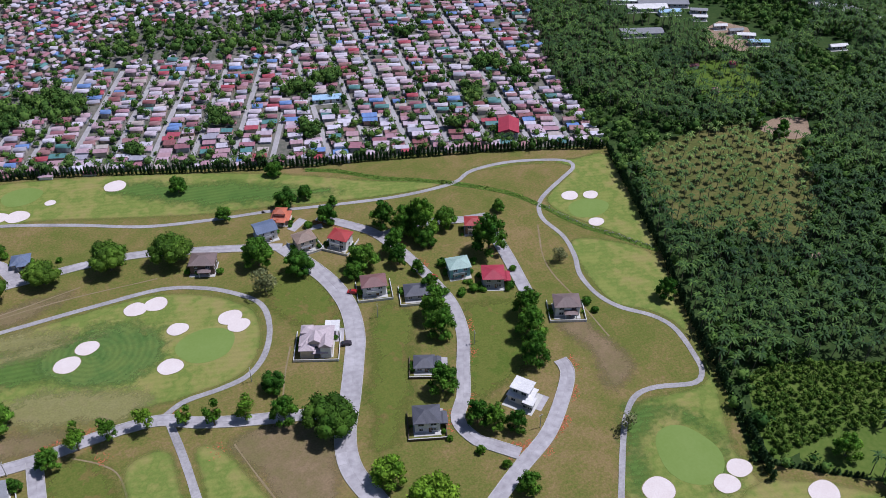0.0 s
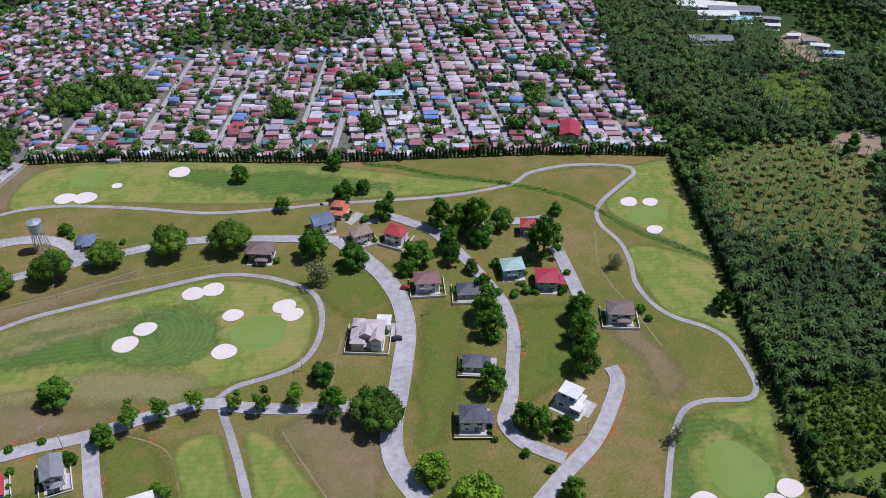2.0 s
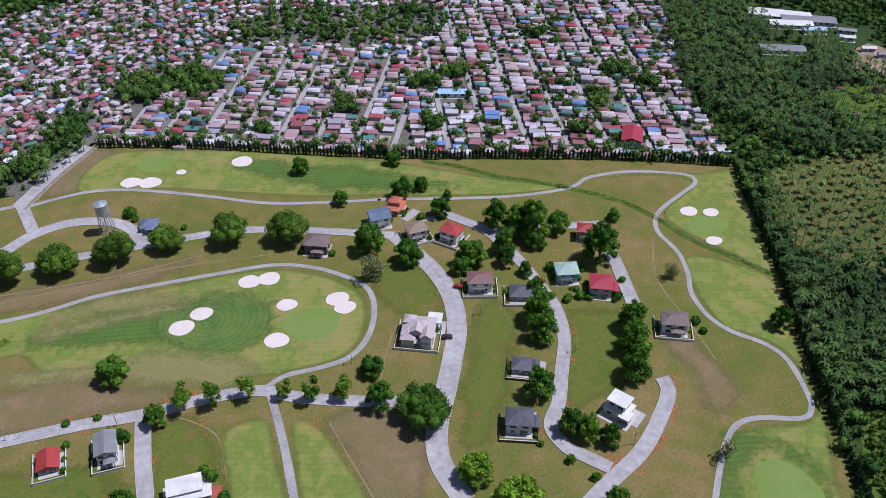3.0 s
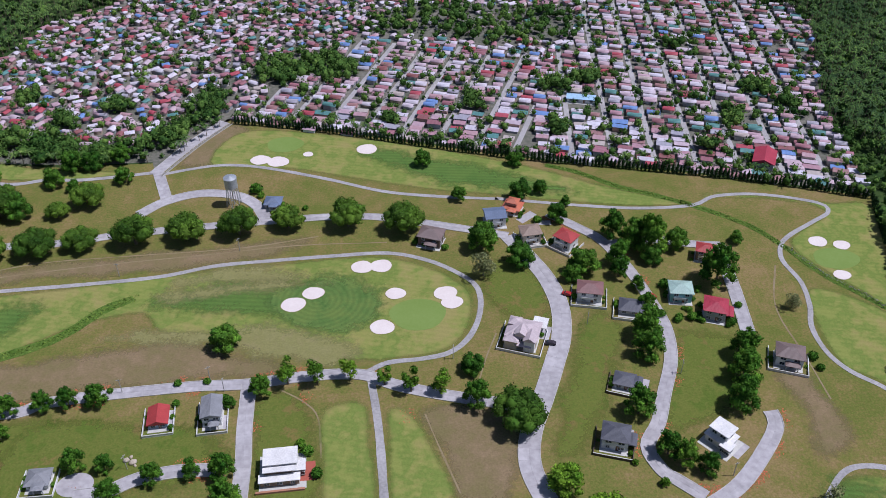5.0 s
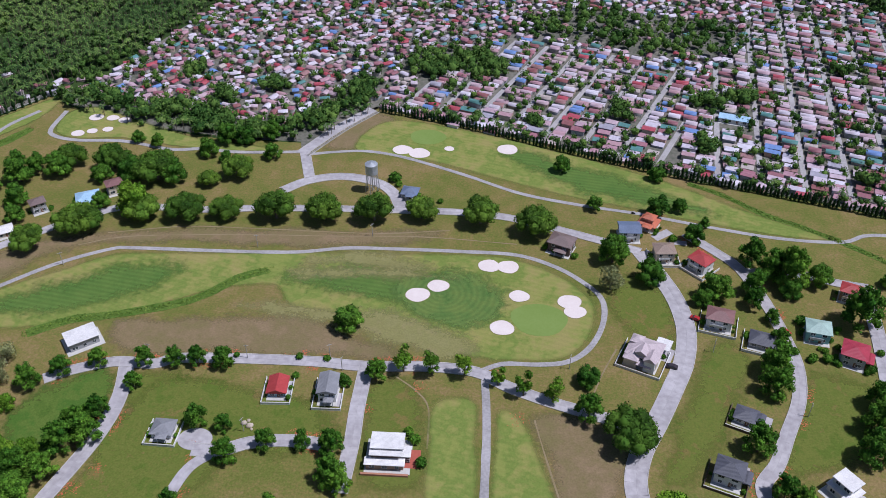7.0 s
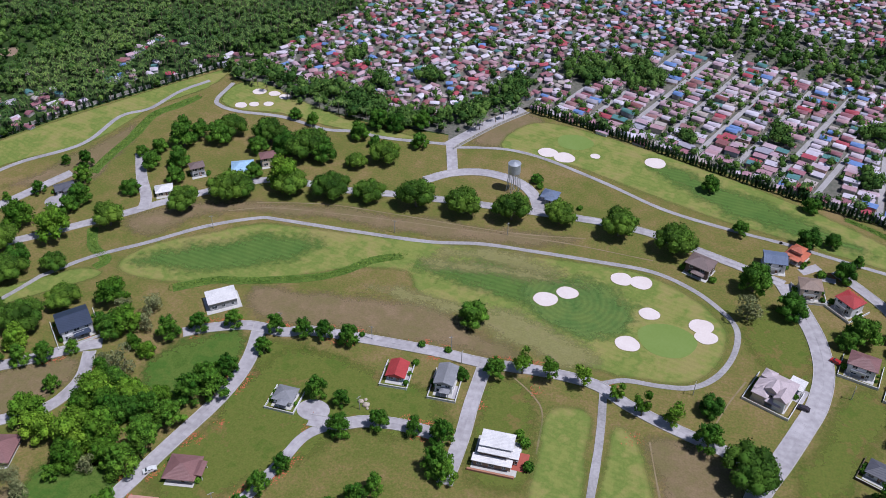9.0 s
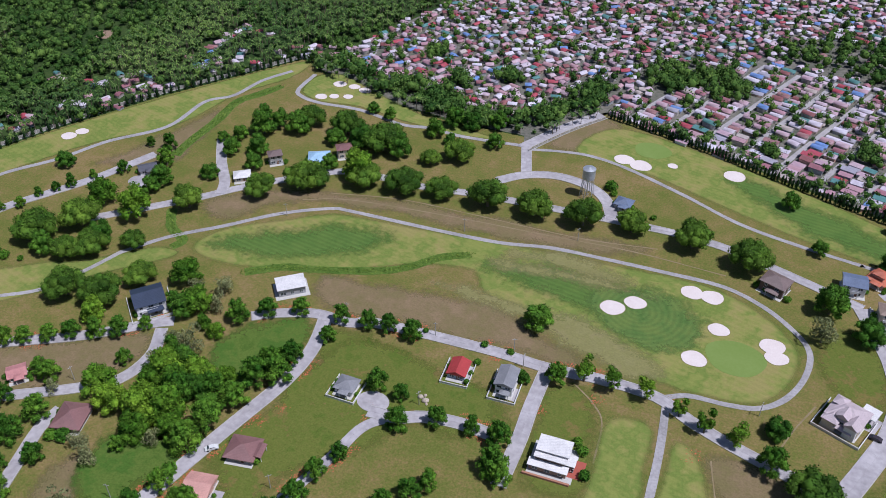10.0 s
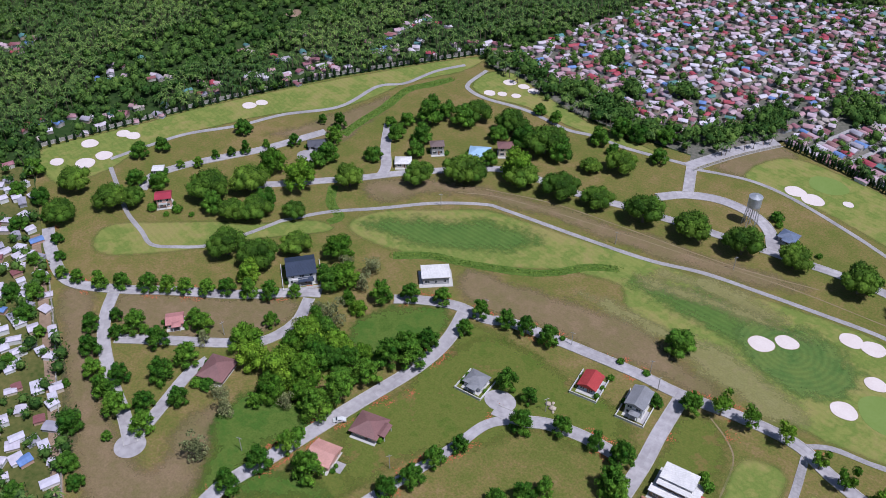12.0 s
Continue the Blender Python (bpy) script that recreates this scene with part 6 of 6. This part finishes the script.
hamlet = np.concatenate([np.array(c[:2]) + RND.normal(0, 1, (n, 2)) * s for c, n, s in (((-262, 385), 10, 12), ((-290, 355), 9, 12), ((-318, 300), 7, 9), ((-352, 218), 6, 7), ((-375, 190), 5, 6), ((-330, 330), 5, 10), ((-400, 260), 4, 8), ((330, 350), 3, 14), ((290, 330), 2, 10))])
hamlet = np.concatenate([hamlet] + [np.array([(x, y)]) + RND.normal(0, 1, (4, 2)) * 5 for x, y in HAMLETS])
hamlet = hamlet[~inside(hamlet, COURSE)]
loose = np.concatenate([loose, strip, hamlet])
k = len(loose)
homes.append(np.c_[loose, RND.choice((20.0, -25.0, 60.0), k) + RND.normal(0, 12, k), RND.uniform(3.2, 5.9, k), RND.uniform(2.9, 4.5, k), RND.uniform(1.2, 2.3, k)])
homes = np.concatenate(homes)
homes = homes[~near(homes[:, :2], [(HOUSE_MILL[0], HOUSE_MILL[1], 10), (HOUSE_LONG[0], HOUSE_LONG[1], 9)])]
far = np.hypot(homes[:, 0], homes[:, 1])
order = np.argsort(far)
single, rest = homes[order[:300]], homes[order[300:]]

town_kinds = []
for v in range(20):
    bm = bmesh.new()
    box_bm(-0.46, 0.46, -0.44, 0.44, 0, 1, bm)
    walls = bpy.data.meshes.new("wall")
    bm.to_mesh(walls)
    bm.free()
    walls.materials.append(WALL[("white", "cream", "grey", "peach")[v % 4]])
    bm = roof_bm(0.92, 0.88, 1.0, 0.28 if v % 3 else 0.16, "gable" if v % 4 else "hip", 0.06, 0.04)
    top = bpy.data.meshes.new("roof")
    bm.to_mesh(top)
    bm.free()
    top.materials.append(ROOF_ONE[v])
    town_kinds.append((walls, top))
ROOF_WORDS = ("dusty pink", "pale grey-pink", "grey", "rust-brown", "whitish", "brown", "dull pink", "dark green", "pinkish", "red", "pale pink", "blue", "white", "faded red", "maroon", "tan", "light pink", "off-white", "dark pink", "pale rose")
pick = random.Random(4)
for x, y, turn, w, d, h in single:
    v = pick.choice((2, 4, 12, 12, 17, 3, 4, 11)) if x < -180 and y < 200 else pick.randrange(20)
    home = tagged(new("town_house"), f"small town house with a {ROOF_WORDS[v]} metal roof", "house", "town houses")
    home.matrix_basis = pose(x, y, 0.02, 0, 0, turn) @ Matrix.Diagonal((w, d, h, 1))
    for nm, me in zip(("wall", "roof"), town_kinds[v]):
        new(nm, me).parent = home


def town_mass(rows):
    """The farther houses, joined: walls and roofs, each house an island of its own."""
    n = len(rows)
    t = np.radians(rows[:, 2])
    ux, uy = np.stack([np.cos(t), np.sin(t)], 1), np.stack([-np.sin(t), np.cos(t)], 1)
    w, d, h = rows[:, 3:4] / 2, rows[:, 4:5] / 2, rows[:, 5]

    def at(a, b, z):
        q = rows[:, :2] + ux * w * a + uy * d * b
        return np.c_[q, z]

    wall = np.stack([at(a, b, z) for z in (0 * h, h) for a, b in ((-0.9, -0.9), (0.9, -0.9), (0.9, 0.9), (-0.9, 0.9))], 1).reshape(-1, 3)
    wf = (np.array([[0, 1, 5, 4], [1, 2, 6, 5], [2, 3, 7, 6], [3, 0, 4, 7]]) + (np.arange(n) * 8)[:, None, None]).reshape(-1, 4)
    rise = h + np.minimum(rows[:, 4], rows[:, 3]) * 0.2
    roof = np.stack([at(a, b, h) for a, b in ((-1, -1), (1, -1), (1, 1), (-1, 1))] + [at(-1, 0, rise), at(1, 0, rise)] + [at(a, b, h - 0.15) for a, b in ((-1, -1), (1, -1), (1, 1), (-1, 1))], 1).reshape(-1, 3)
    rf = (np.array([[0, 1, 5, 4], [2, 3, 4, 5], [6, 7, 1, 0], [8, 9, 3, 2], [7, 8, 2, 1], [9, 6, 0, 3]]) + (np.arange(n) * 10)[:, None, None]).reshape(-1, 4)
    rt = (np.array([[1, 2, 5, 5], [3, 0, 4, 4]]) + (np.arange(n) * 10)[:, None, None]).reshape(-1, 4)
    ob = tagged(new("town_roofs", quick_mesh("town_roofs", roof, rf, M_TOWNROOF)), "crowded pink, white, grey and rusty metal roofs of the town", "town", kind="stuff")
    new("walls", quick_mesh("walls", wall, wf, M_TOWNWALL)).parent = ob


town_mass(rest)

# Trees of the town: clumps in the gaps, single ones between the houses, and the wooded park.
spots = [np.array((x, y)) + RND.normal(0, 0.42, (int(r * 1.6), 2)) * r for x, y, r in WOODS]
single_trees = scatter((-330, 330, 280, 640), 6.6, 0.5, RND)
single_trees = single_trees[inside(single_trees, TOWN_AREA) & (RND.uniform(0, 1, len(single_trees)) < np.where(inside(single_trees, ZONE_A), 0.62, 0.8))]
park = scatter((-20, 150, 450, 540), 6.6, 0.5, RND)
park = park[RND.uniform(0, 1, len(park)) < 0.85]
spots = np.concatenate(spots + [park[inside(park, WOOD_PARK)]])
woodland("town_trees", spots, RND, 1.8, 3.6, "dark green tree clumps between the town houses")
woodland("garden_trees", single_trees, RND, 0.8, 2.5, "small garden trees scattered between town houses")
for n, line in enumerate((HEDGE_NORTH, EDGE_WOODS)):
    p = along(line, 4.2)
    p = p + RND.normal(0, 1.4, p.shape) + [1.0, 6.0]
    if n:
        p = np.concatenate([p, p + RND.normal(0, 1.5, p.shape) + [1.5, 5.0], p[::2] + RND.normal(0, 2, p[::2].shape) + [2.0, 9.0]])
    woodland("boundary_trees", p, RND, 1.2 + n * 0.6, 2.0 + 1.8 * n, "broadleaf trees along the town boundary")

# Streets of the town: pale concrete between the blocks.
def street_grid(name, zone, street, cross, block, width, stops):
    s = np.array(street[1]) - np.array(street[0])
    s /= np.linalg.norm(s)
    c = np.array(cross[1]) - np.array(cross[0])
    c /= np.linalg.norm(c)
    o, n = np.array(street[0]), 0
    for i in range(-30, 30):
        q = o + c * block * i + s * np.arange(-220, 460, 4.0)[:, None]
        ok = np.nonzero(inside(q, zone))[0]
        if len(ok) > 8:
            n += 1
            structure(f"street_{name}_{n}", ribbon(q[ok[0] : ok[-1] + 1], width, -0.1, 0.07), M_STREET, "pale concrete town street between rows of houses", "street")
    for k, j in enumerate(stops):
        q = o + s * j + c * np.arange(-260, 260, 4.0)[:, None]
        ok = np.nonzero(inside(q, zone))[0]
        if len(ok) > 8:
            structure(f"street_{name}_cross_{k + 1}", ribbon(q[ok[0] : ok[-1] + 1], width, -0.1, 0.08), M_STREET, "pale concrete cross street of the town", "street")


M_STREET = mat("street_concrete", ((0.28, 0.26, 0.265), (0.42, 0.395, 0.4)), 0.9, (0.1, 1.0), 0.5)
street_grid("a", ZONE_A, STREET_A, CROSS_A, 19.0, 1.3, ())
street_grid("b", ZONE_B, STREET_B, CROSS_B, 19.5, 1.3, ())


# ---- ditches, forecourts, small things ----
def ditch(name, line, half, label):
    """A weedy drainage ditch: a sunken-looking bank of rank grass tufts along a line."""
    l = smooth_line(line, step=1.2)
    rng = np.random.default_rng(len(name))
    structure(name, ribbon(l, half * 1.15, -0.1, 0.125, 0.3), M_DITCH, label, "ditch")
    p = np.repeat(l, 22, 0) + rng.uniform(-half, half, (len(l) * 22, 2))
    v, f = leaf_quads(np.c_[p, rng.uniform(0.05, 0.5, len(p))], np.tile([0, 0, 1.0], (len(p), 1)), 0.34, rng)
    tagged(new("ditch_grass", quick_mesh("ditch_grass", v, f, M_REED)), "rank bright green grass along the ditch", "grass", kind="stuff")


M_REED = mat("rank_grass", ((0.08, 0.155, 0.02), (0.165, 0.235, 0.042)), 0.9, (0.2, 2.0), 0.5, spec=0.05, random_value=0.3, island=True)
M_STONE = mat("rubble_stone", ((0.18, 0.16, 0.14), (0.32, 0.3, 0.27)), 0.9, (0.8, 4.0), 0.5, random_value=0.3, island=True)
ditch("ditch_east", DITCH_EAST, 1.3, "weedy drainage ditch beside the cart path")
ditch("ditch_north", DITCH_NORTH, 1.3, "weedy drainage ditch across the fairway")
ditch("ditch_centre", DITCH_CENTRE, 1.9, "broad green swale along the fairway")
ditch("ditch_west", DITCH_WEST, 1.8, "weedy ditch under the cart path")
ditch("ditch_pond", DITCH_POND, 2.3, "overgrown green channel by the far fairway")
RNS = np.random.default_rng(21)
p = along(DITCH_EAST[3:], 0.6) + [0.5, 0.9]
p = np.repeat(p, 3, 0) + RNS.normal(0, 0.5, (len(p) * 3, 2))
n = len(p)
rock = ICO_V[None] * (RNS.uniform(0.08, 0.26, (n, 1)) * RNS.uniform(0.75, 1.15, (n, len(ICO_V))))[..., None] + np.c_[p, 0.2 + 0 * p[:, 0]][:, None]
tagged(new("ditch_stones", quick_mesh("ditch_stones", rock.reshape(-1, 3), (ICO_F[None] + (np.arange(n) * len(ICO_V))[:, None, None]).reshape(-1, 3), M_STONE)), "grey rubble stones lining the ditch bank", "stones", kind="stuff")

for name, (x, y, r), k in (("court_plaza", PLAZA, 0.8), ("cul_de_sac", CUL_DE_SAC, 1.0), ("turning_circle", TURN_EAST, 0.8), ("hill_yard", YARD_HILL, 0.8)):
    line = np.array([(x + r * math.cos(a), y + r * k * math.sin(a)) for a in np.linspace(0, 6.2832, 40, endpoint=False)])
    structure("forecourt_" + name, sheet(line, -0.1, 0.19), M_CONC, "pale concrete turning place at the road's end", "forecourt")
structure("dirt_road", ribbon(smooth_line(ROAD_DIRT), 1.8, -0.1, 0.13, 0.3), M_EARTH, "reddish bare earth lane beside the boundary", "road")
structure("ground_strip", sheet(np.array(EDGE_STRIP), -0.2, 0.025), M_DRYGROVE, "earthen ground between the small houses", "ground")
structure("ground_plantation", sheet(smooth_line(PLANTATION, True), -0.1, 0.035), M_DRYGROVE, "olive brown dry grass under the palm plantation", "ground")
for n, (x, y, r) in enumerate(CLEARING):
    line = np.array([(x + r * math.cos(a) * (1 + 0.2 * math.sin(3 * a)), y + r * 0.8 * math.sin(a)) for a in np.linspace(0, 6.2832, 40, endpoint=False)])
    structure(f"clearing_{n + 1}", sheet(line, -0.1, 0.045), M_EARTH, "bare brown clearing in the woodland", "ground")
litter = [np.array((x, y)) + RNS.normal(0, 0.75, (34, 2)) * r for x, y, r in RED_SOIL]
for line, off in ((ROAD_BOW, 3.4), (ROAD_EAST, 3.4), (ROAD_DIAG, 3.7), (ROAD_LOWER, 2.9), (ROAD_ROW, 3.4), (ROAD_COURT, 3.2), (ROAD_GROVE, 3.3)):
    p = along(line, 1.0)
    d = np.gradient(p, axis=0)
    d /= np.linalg.norm(d, axis=1, keepdims=True)
    for side in (-1, 1):
        q = p + side * off * np.stack([d[:, 1], -d[:, 0]], 1)
        q = q[[noise.noise((x * 0.11, y * 0.11, 2.0 + side)) > 0.22 for x, y in q]]
        litter.append(np.repeat(q, 9, 0) + RNS.normal(0, 0.75, (len(q) * 9, 2)))
litter = np.concatenate(litter)
v, f = leaf_quads(np.c_[litter, 0.14 + 0 * litter[:, 0]], np.tile([0, 0, 4.0], (len(litter), 1)), 0.33, RNS)
tagged(new("fallen_leaves", quick_mesh("fallen_leaves", v, f, M_REDSOIL)), "rust-red fallen leaves along the road verges", "leaf litter", kind="stuff")

SHRUB = [quick_mesh("shrub", *b, M_LEAF_TALL) for b in [(lambda q: (np.r_[q[0], ICO_V * 0.38 + [0, 0, 0.35]], np.r_[q[1][:, [0, 1, 2]], q[1][:, [0, 2, 3]], ICO_F + len(q[0])]))(leaf_quads(sphere_points(120, np.random.default_rng(s), -0.3) * 0.45 + [0, 0, 0.38], sphere_points(120, np.random.default_rng(s + 9)), 0.11, np.random.default_rng(s))) for s in range(3)]]
for n, (x, y, r) in enumerate(SHRUBS):
    s = tagged(new("shrub", SHRUB[n % 3]), "small clipped green garden shrub", "shrub", "garden shrubs")
    s.matrix_basis = Matrix.Translation((x, y, 0.05)) @ Matrix.Rotation(n, 4, "Z") @ Matrix.Diagonal((2.4 * r, 2.2 * r, 2.0 * r, 1))

for n, (spot, r) in enumerate(GARDEN):
    s = tagged(new("shrub", SHRUB[n % 3]), "bushy green shrub in a house garden", "shrub", "garden shrubs")
    s.matrix_basis = Matrix.Translation((spot.x, spot.y, 0.05)) @ Matrix.Rotation(n, 4, "Z") @ Matrix.Diagonal((2.2 * r, 2.0 * r, 2.2 * r, 1))
strip = scatter((-380, -170, 40, 180), 6.0, 0.5, RNS)
strip = strip[inside(strip, EDGE_STRIP)]
woodland("lane_trees", strip[RNS.uniform(0, 1, len(strip)) < 0.45], RNS, 1.2, 2.6, "green trees between the small lane houses")
for n, line in enumerate(TRACKS):
    structure(f"foot_track_{n + 1}", ribbon(smooth_line(line), 0.28, -0.05, 0.097 + 0.001 * n, 0.5), M_TRACK, "faint trodden earth track through the grass", "track")
for n, (x, y, w, d, a) in enumerate(DRIVES):
    bm = box_bm(-w / 2, w / 2, -d / 2, d / 2, -0.1, 0.13, bevel=0.02)
    bm.transform(pose(x, y, 0, 0, 0, a))
    structure(f"driveway_{n + 1}", bm, M_CONC, "pale concrete driveway beside a house", "driveway")

for n, (x, y) in enumerate(GREENHOUSES):
    villa((x, y, 18, 0.35, -78 + n), "far long greenhouse with a rounded white roof", "white", "grey", 1, "gable", 1.6, "", False, 80 + n)
structure("ground_glade", sheet(smooth_line(GLADE, True), -0.1, 0.04), M_GLADE, "bright yellow-green grass glade among palms", "ground")
structure("ground_se_lawn", sheet(smooth_line(SE_LAWN, True), -0.1, 0.042), M_SELAWN, "green meadow behind the boundary cypresses", "ground")
structure("ground_thicket", sheet(smooth_line(THICKET, True), -0.1, 0.038), M_SELAWN, "green ground under the scrub thicket", "ground")


def long_wall(name, line, height, label):
    """A boundary wall of panels between posts."""
    p = along(line, 3.0)
    wall = structure(name, ribbon(smooth_line(line), 0.16, -0.1, 0.35), M_FLOOR, label, "wall")
    for a, b in zip(p, p[1:]):
        d = b - a
        bm = box_bm(0.15, np.linalg.norm(d) - 0.15, -0.07, 0.07, 0.3, height)
        bm.transform(Matrix.Translation((*a, 0)) @ Matrix.Rotation(math.atan2(d[1], d[0]), 4, "Z"))
        part("panel", bm, M_BOUNDARY, wall)
        bm = box_bm(-0.16, 0.16, -0.16, 0.16, -0.1, height + 0.15)
        bm.transform(Matrix.Translation((*a, 0)) @ Matrix.Rotation(math.atan2(d[1], d[0]), 4, "Z"))
        part("post", bm, M_FLOOR, wall)


M_BOUNDARY = paint("boundary_wall_render", (0.42, 0.39, 0.36), 0.9, 0.6)
long_wall("wall_west", WALL_WEST, 1.7, "weathered grey boundary wall beside the lane")
long_wall("wall_far_west", [(x - 1.8, y + 1.2) for x, y in HEDGE_FARWEST], 2.0, "pale boundary wall behind the cypress row")
long_wall("wall_town", [(x + 4.0, y - 2.2) for x, y in ROAD_EDGE], 1.2, "low pale wall beside the town edge road")

def stone(x, y, r, seed):
    """A weathered boulder, half sunk."""
    rng = np.random.default_rng(seed)
    v = ICO_V * rng.uniform(0.82, 1.12, len(ICO_V))[:, None] * [r, 0.8 * r, 0.7 * r]
    ob = tagged(new("boulder", quick_mesh("boulder", v, ICO_F, M_BOULDER)), "pale tan boulder lying on the lawn", "boulder", "boulders on the lawn")
    ob.matrix_basis = pose(x, y, 0.3 * r, 0, 0, 40 * seed)


M_BOULDER = mat("boulder_stone", ((0.34, 0.27, 0.2), (0.55, 0.48, 0.4)), 0.9, (0.8, 4.0), 0.5, 0.4, 3.0)
for n, (dx, dy, r) in enumerate(((0, 0, 1.1), (2.2, -1.0, 1.3), (1.2, 1.2, 0.7), (3.0, -2.2, 0.6))):
    stone(BOULDERS[0] + dx, BOULDERS[1] + dy, r, n)
M_PATIO = paint("red_patio_tile", (0.4, 0.1, 0.07), 0.8)
bm = box_bm(-2.4, 2.4, -3.6, 3.6, -0.1, 0.16, bevel=0.02)
bm.transform(pose(HOUSE_WHITE_B[0] + 7.6, HOUSE_WHITE_B[1] - 0.6, 0, 0, 0, 2))
structure("patio", bm, M_PATIO, "red tiled patio beside the white house", "patio")
bm = box_bm(-7.4, 7.4, -0.35, 0.35, -0.1, 0.9, bevel=0.03)
bm.transform(pose(HOUSE_WHITE_B[0] - 0.4, HOUSE_WHITE_B[1] - 7.6, 0, 0, 0, 2))
tagged(part("terrace_wall", bm, paint("brick_terrace", (0.42, 0.2, 0.13), 0.9)), "low brick terrace wall in front of the white house", "wall")

# Utility poles.
M_POLE = paint("pole_concrete", (0.4, 0.39, 0.37))
first = None
for x, y in POLES:
    if first is None:
        first = tagged(new("utility_pole"), "slim grey concrete utility pole with crossarm", "utility pole", "utility poles")
        bm = bmesh.new()
        limb(bm, (0, 0, -0.1), (0, 0, 6.5), 0.14, 0.09, 8)
        part("pole", bm, M_POLE, first)
        part("crossarm", box_bm(-0.9, 0.9, -0.07, 0.07, 5.9, 6.05), M_POLE, first)
        first.matrix_basis = pose(x, y, 0.05)
    else:
        copy_thing(first, pose(x, y, 0.05, 0, 0, (x * 7) % 90))

# Parked cars.
CAR_PAINT = [paint("red_car_paint", (0.4, 0.03, 0.03), 0.3), paint("dark_car_paint", (0.05, 0.04, 0.05), 0.3), paint("white_car_paint", (0.7, 0.7, 0.7), 0.3)]
M_TYRE = paint("tyre_rubber", (0.03, 0.03, 0.03), 0.9)


def car(x, y, colour, turn):
    ob = tagged(new("car"), ("red", "dark", "white")[colour] + " car parked on the concrete road", "car", "parked cars")
    ob.matrix_basis = pose(x, y, 0.22, 0, 0, turn)
    bm = bmesh.new()
    prof = [(-2.1, 0.3), (-2.15, 0.75), (-1.3, 0.85), (-0.7, 1.4), (0.9, 1.42), (1.6, 0.95), (2.1, 0.85), (2.15, 0.35)]
    a = [bm.verts.new((px, -0.85 if pz < 1 else -0.7, pz)) for px, pz in prof]
    b = [bm.verts.new((px, 0.85 if pz < 1 else 0.7, pz)) for px, pz in prof]
    bm.faces.new(a)
    bm.faces.new(b[::-1])
    for i in range(len(prof)):
        j = (i + 1) % len(prof)
        bm.faces.new((a[j], a[i], b[i], b[j]))
    bmesh.ops.recalc_face_normals(bm, faces=bm.faces)
    part("body", bm, CAR_PAINT[colour], ob)
    part("windscreen", box_bm(-1.22, -0.75, -0.68, 0.68, 0.95, 1.3), M_GLASS, ob)
    part("side_window", box_bm(-0.6, 0.85, -0.8, 0.8, 1.0, 1.32), M_GLASS, ob)
    for wx in (-1.3, 1.3):
        for wy in (-0.82, 0.82):
            bm = bmesh.new()
            bmesh.ops.create_cone(bm, cap_ends=True, segments=14, radius1=0.33, radius2=0.33, depth=0.2, matrix=Matrix.Translation((wx, wy, 0.32)) @ Matrix.Rotation(math.pi / 2, 4, "X"))
            part("wheel", bm, M_TYRE, ob)


for row in CARS:
    car(*row)

# Long sheds of the far works yard.
for n, (x, y) in enumerate(FAR_SHEDS):
    villa((x, y, (44, 38, 30, 16, 12, 10, 9, 10, 12, 14, 30, 12)[n], 0.3, -30 + 5 * (n % 4)), "long low works shed with a pale metal roof", ("white", "grey", "white", "sky", "grey", "white")[n % 6], "grey", 1, "gable", 1.0, "", False, 60 + n)
structure("ground_yard", sheet(np.array(FAR_YARD), -0.1, 0.05), M_EARTH, "bare earth of the far works yard", "ground")


# ---- road slabs: two lanes of concrete bays with open joints ----
def lay_slabs(base, line, half, top, length=4.6):
    """Concrete bays along a road, each a piece of its own."""
    d = np.r_[0, np.cumsum(np.linalg.norm(np.diff(line, axis=0), axis=1))]
    n = max(1, int(round(d[-1] / length)))
    for k in range(n):
        cut = np.linspace(d[-1] * k / n + 0.03, d[-1] * (k + 1) / n - 0.03, 4)
        mid = np.stack([np.interp(cut, d, line[:, 0]), np.interp(cut, d, line[:, 1])], 1)
        way = np.gradient(mid, axis=0)
        way /= np.linalg.norm(way, axis=1, keepdims=True)
        side = np.stack([way[:, 1], -way[:, 0]], 1)
        for lane in (-1, 1):
            a, b = (0.03, half) if lane > 0 else (-half, -0.03)
            bm = bmesh.new()
            rows = []
            for p, s in zip(mid, side):
                q, r = p + s * a, p + s * b
                rows.append([bm.verts.new((q[0], q[1], top - 0.04)), bm.verts.new((q[0], q[1], top)), bm.verts.new((r[0], r[1], top)), bm.verts.new((r[0], r[1], top - 0.04))])
            for u, v in zip(rows, rows[1:]):
                for i in range(3):
                    bm.faces.new((u[i], v[i], v[i + 1], u[i + 1]))
            part("slab", bm, M_CONC, base)


for row in SLABS:
    lay_slabs(*row)
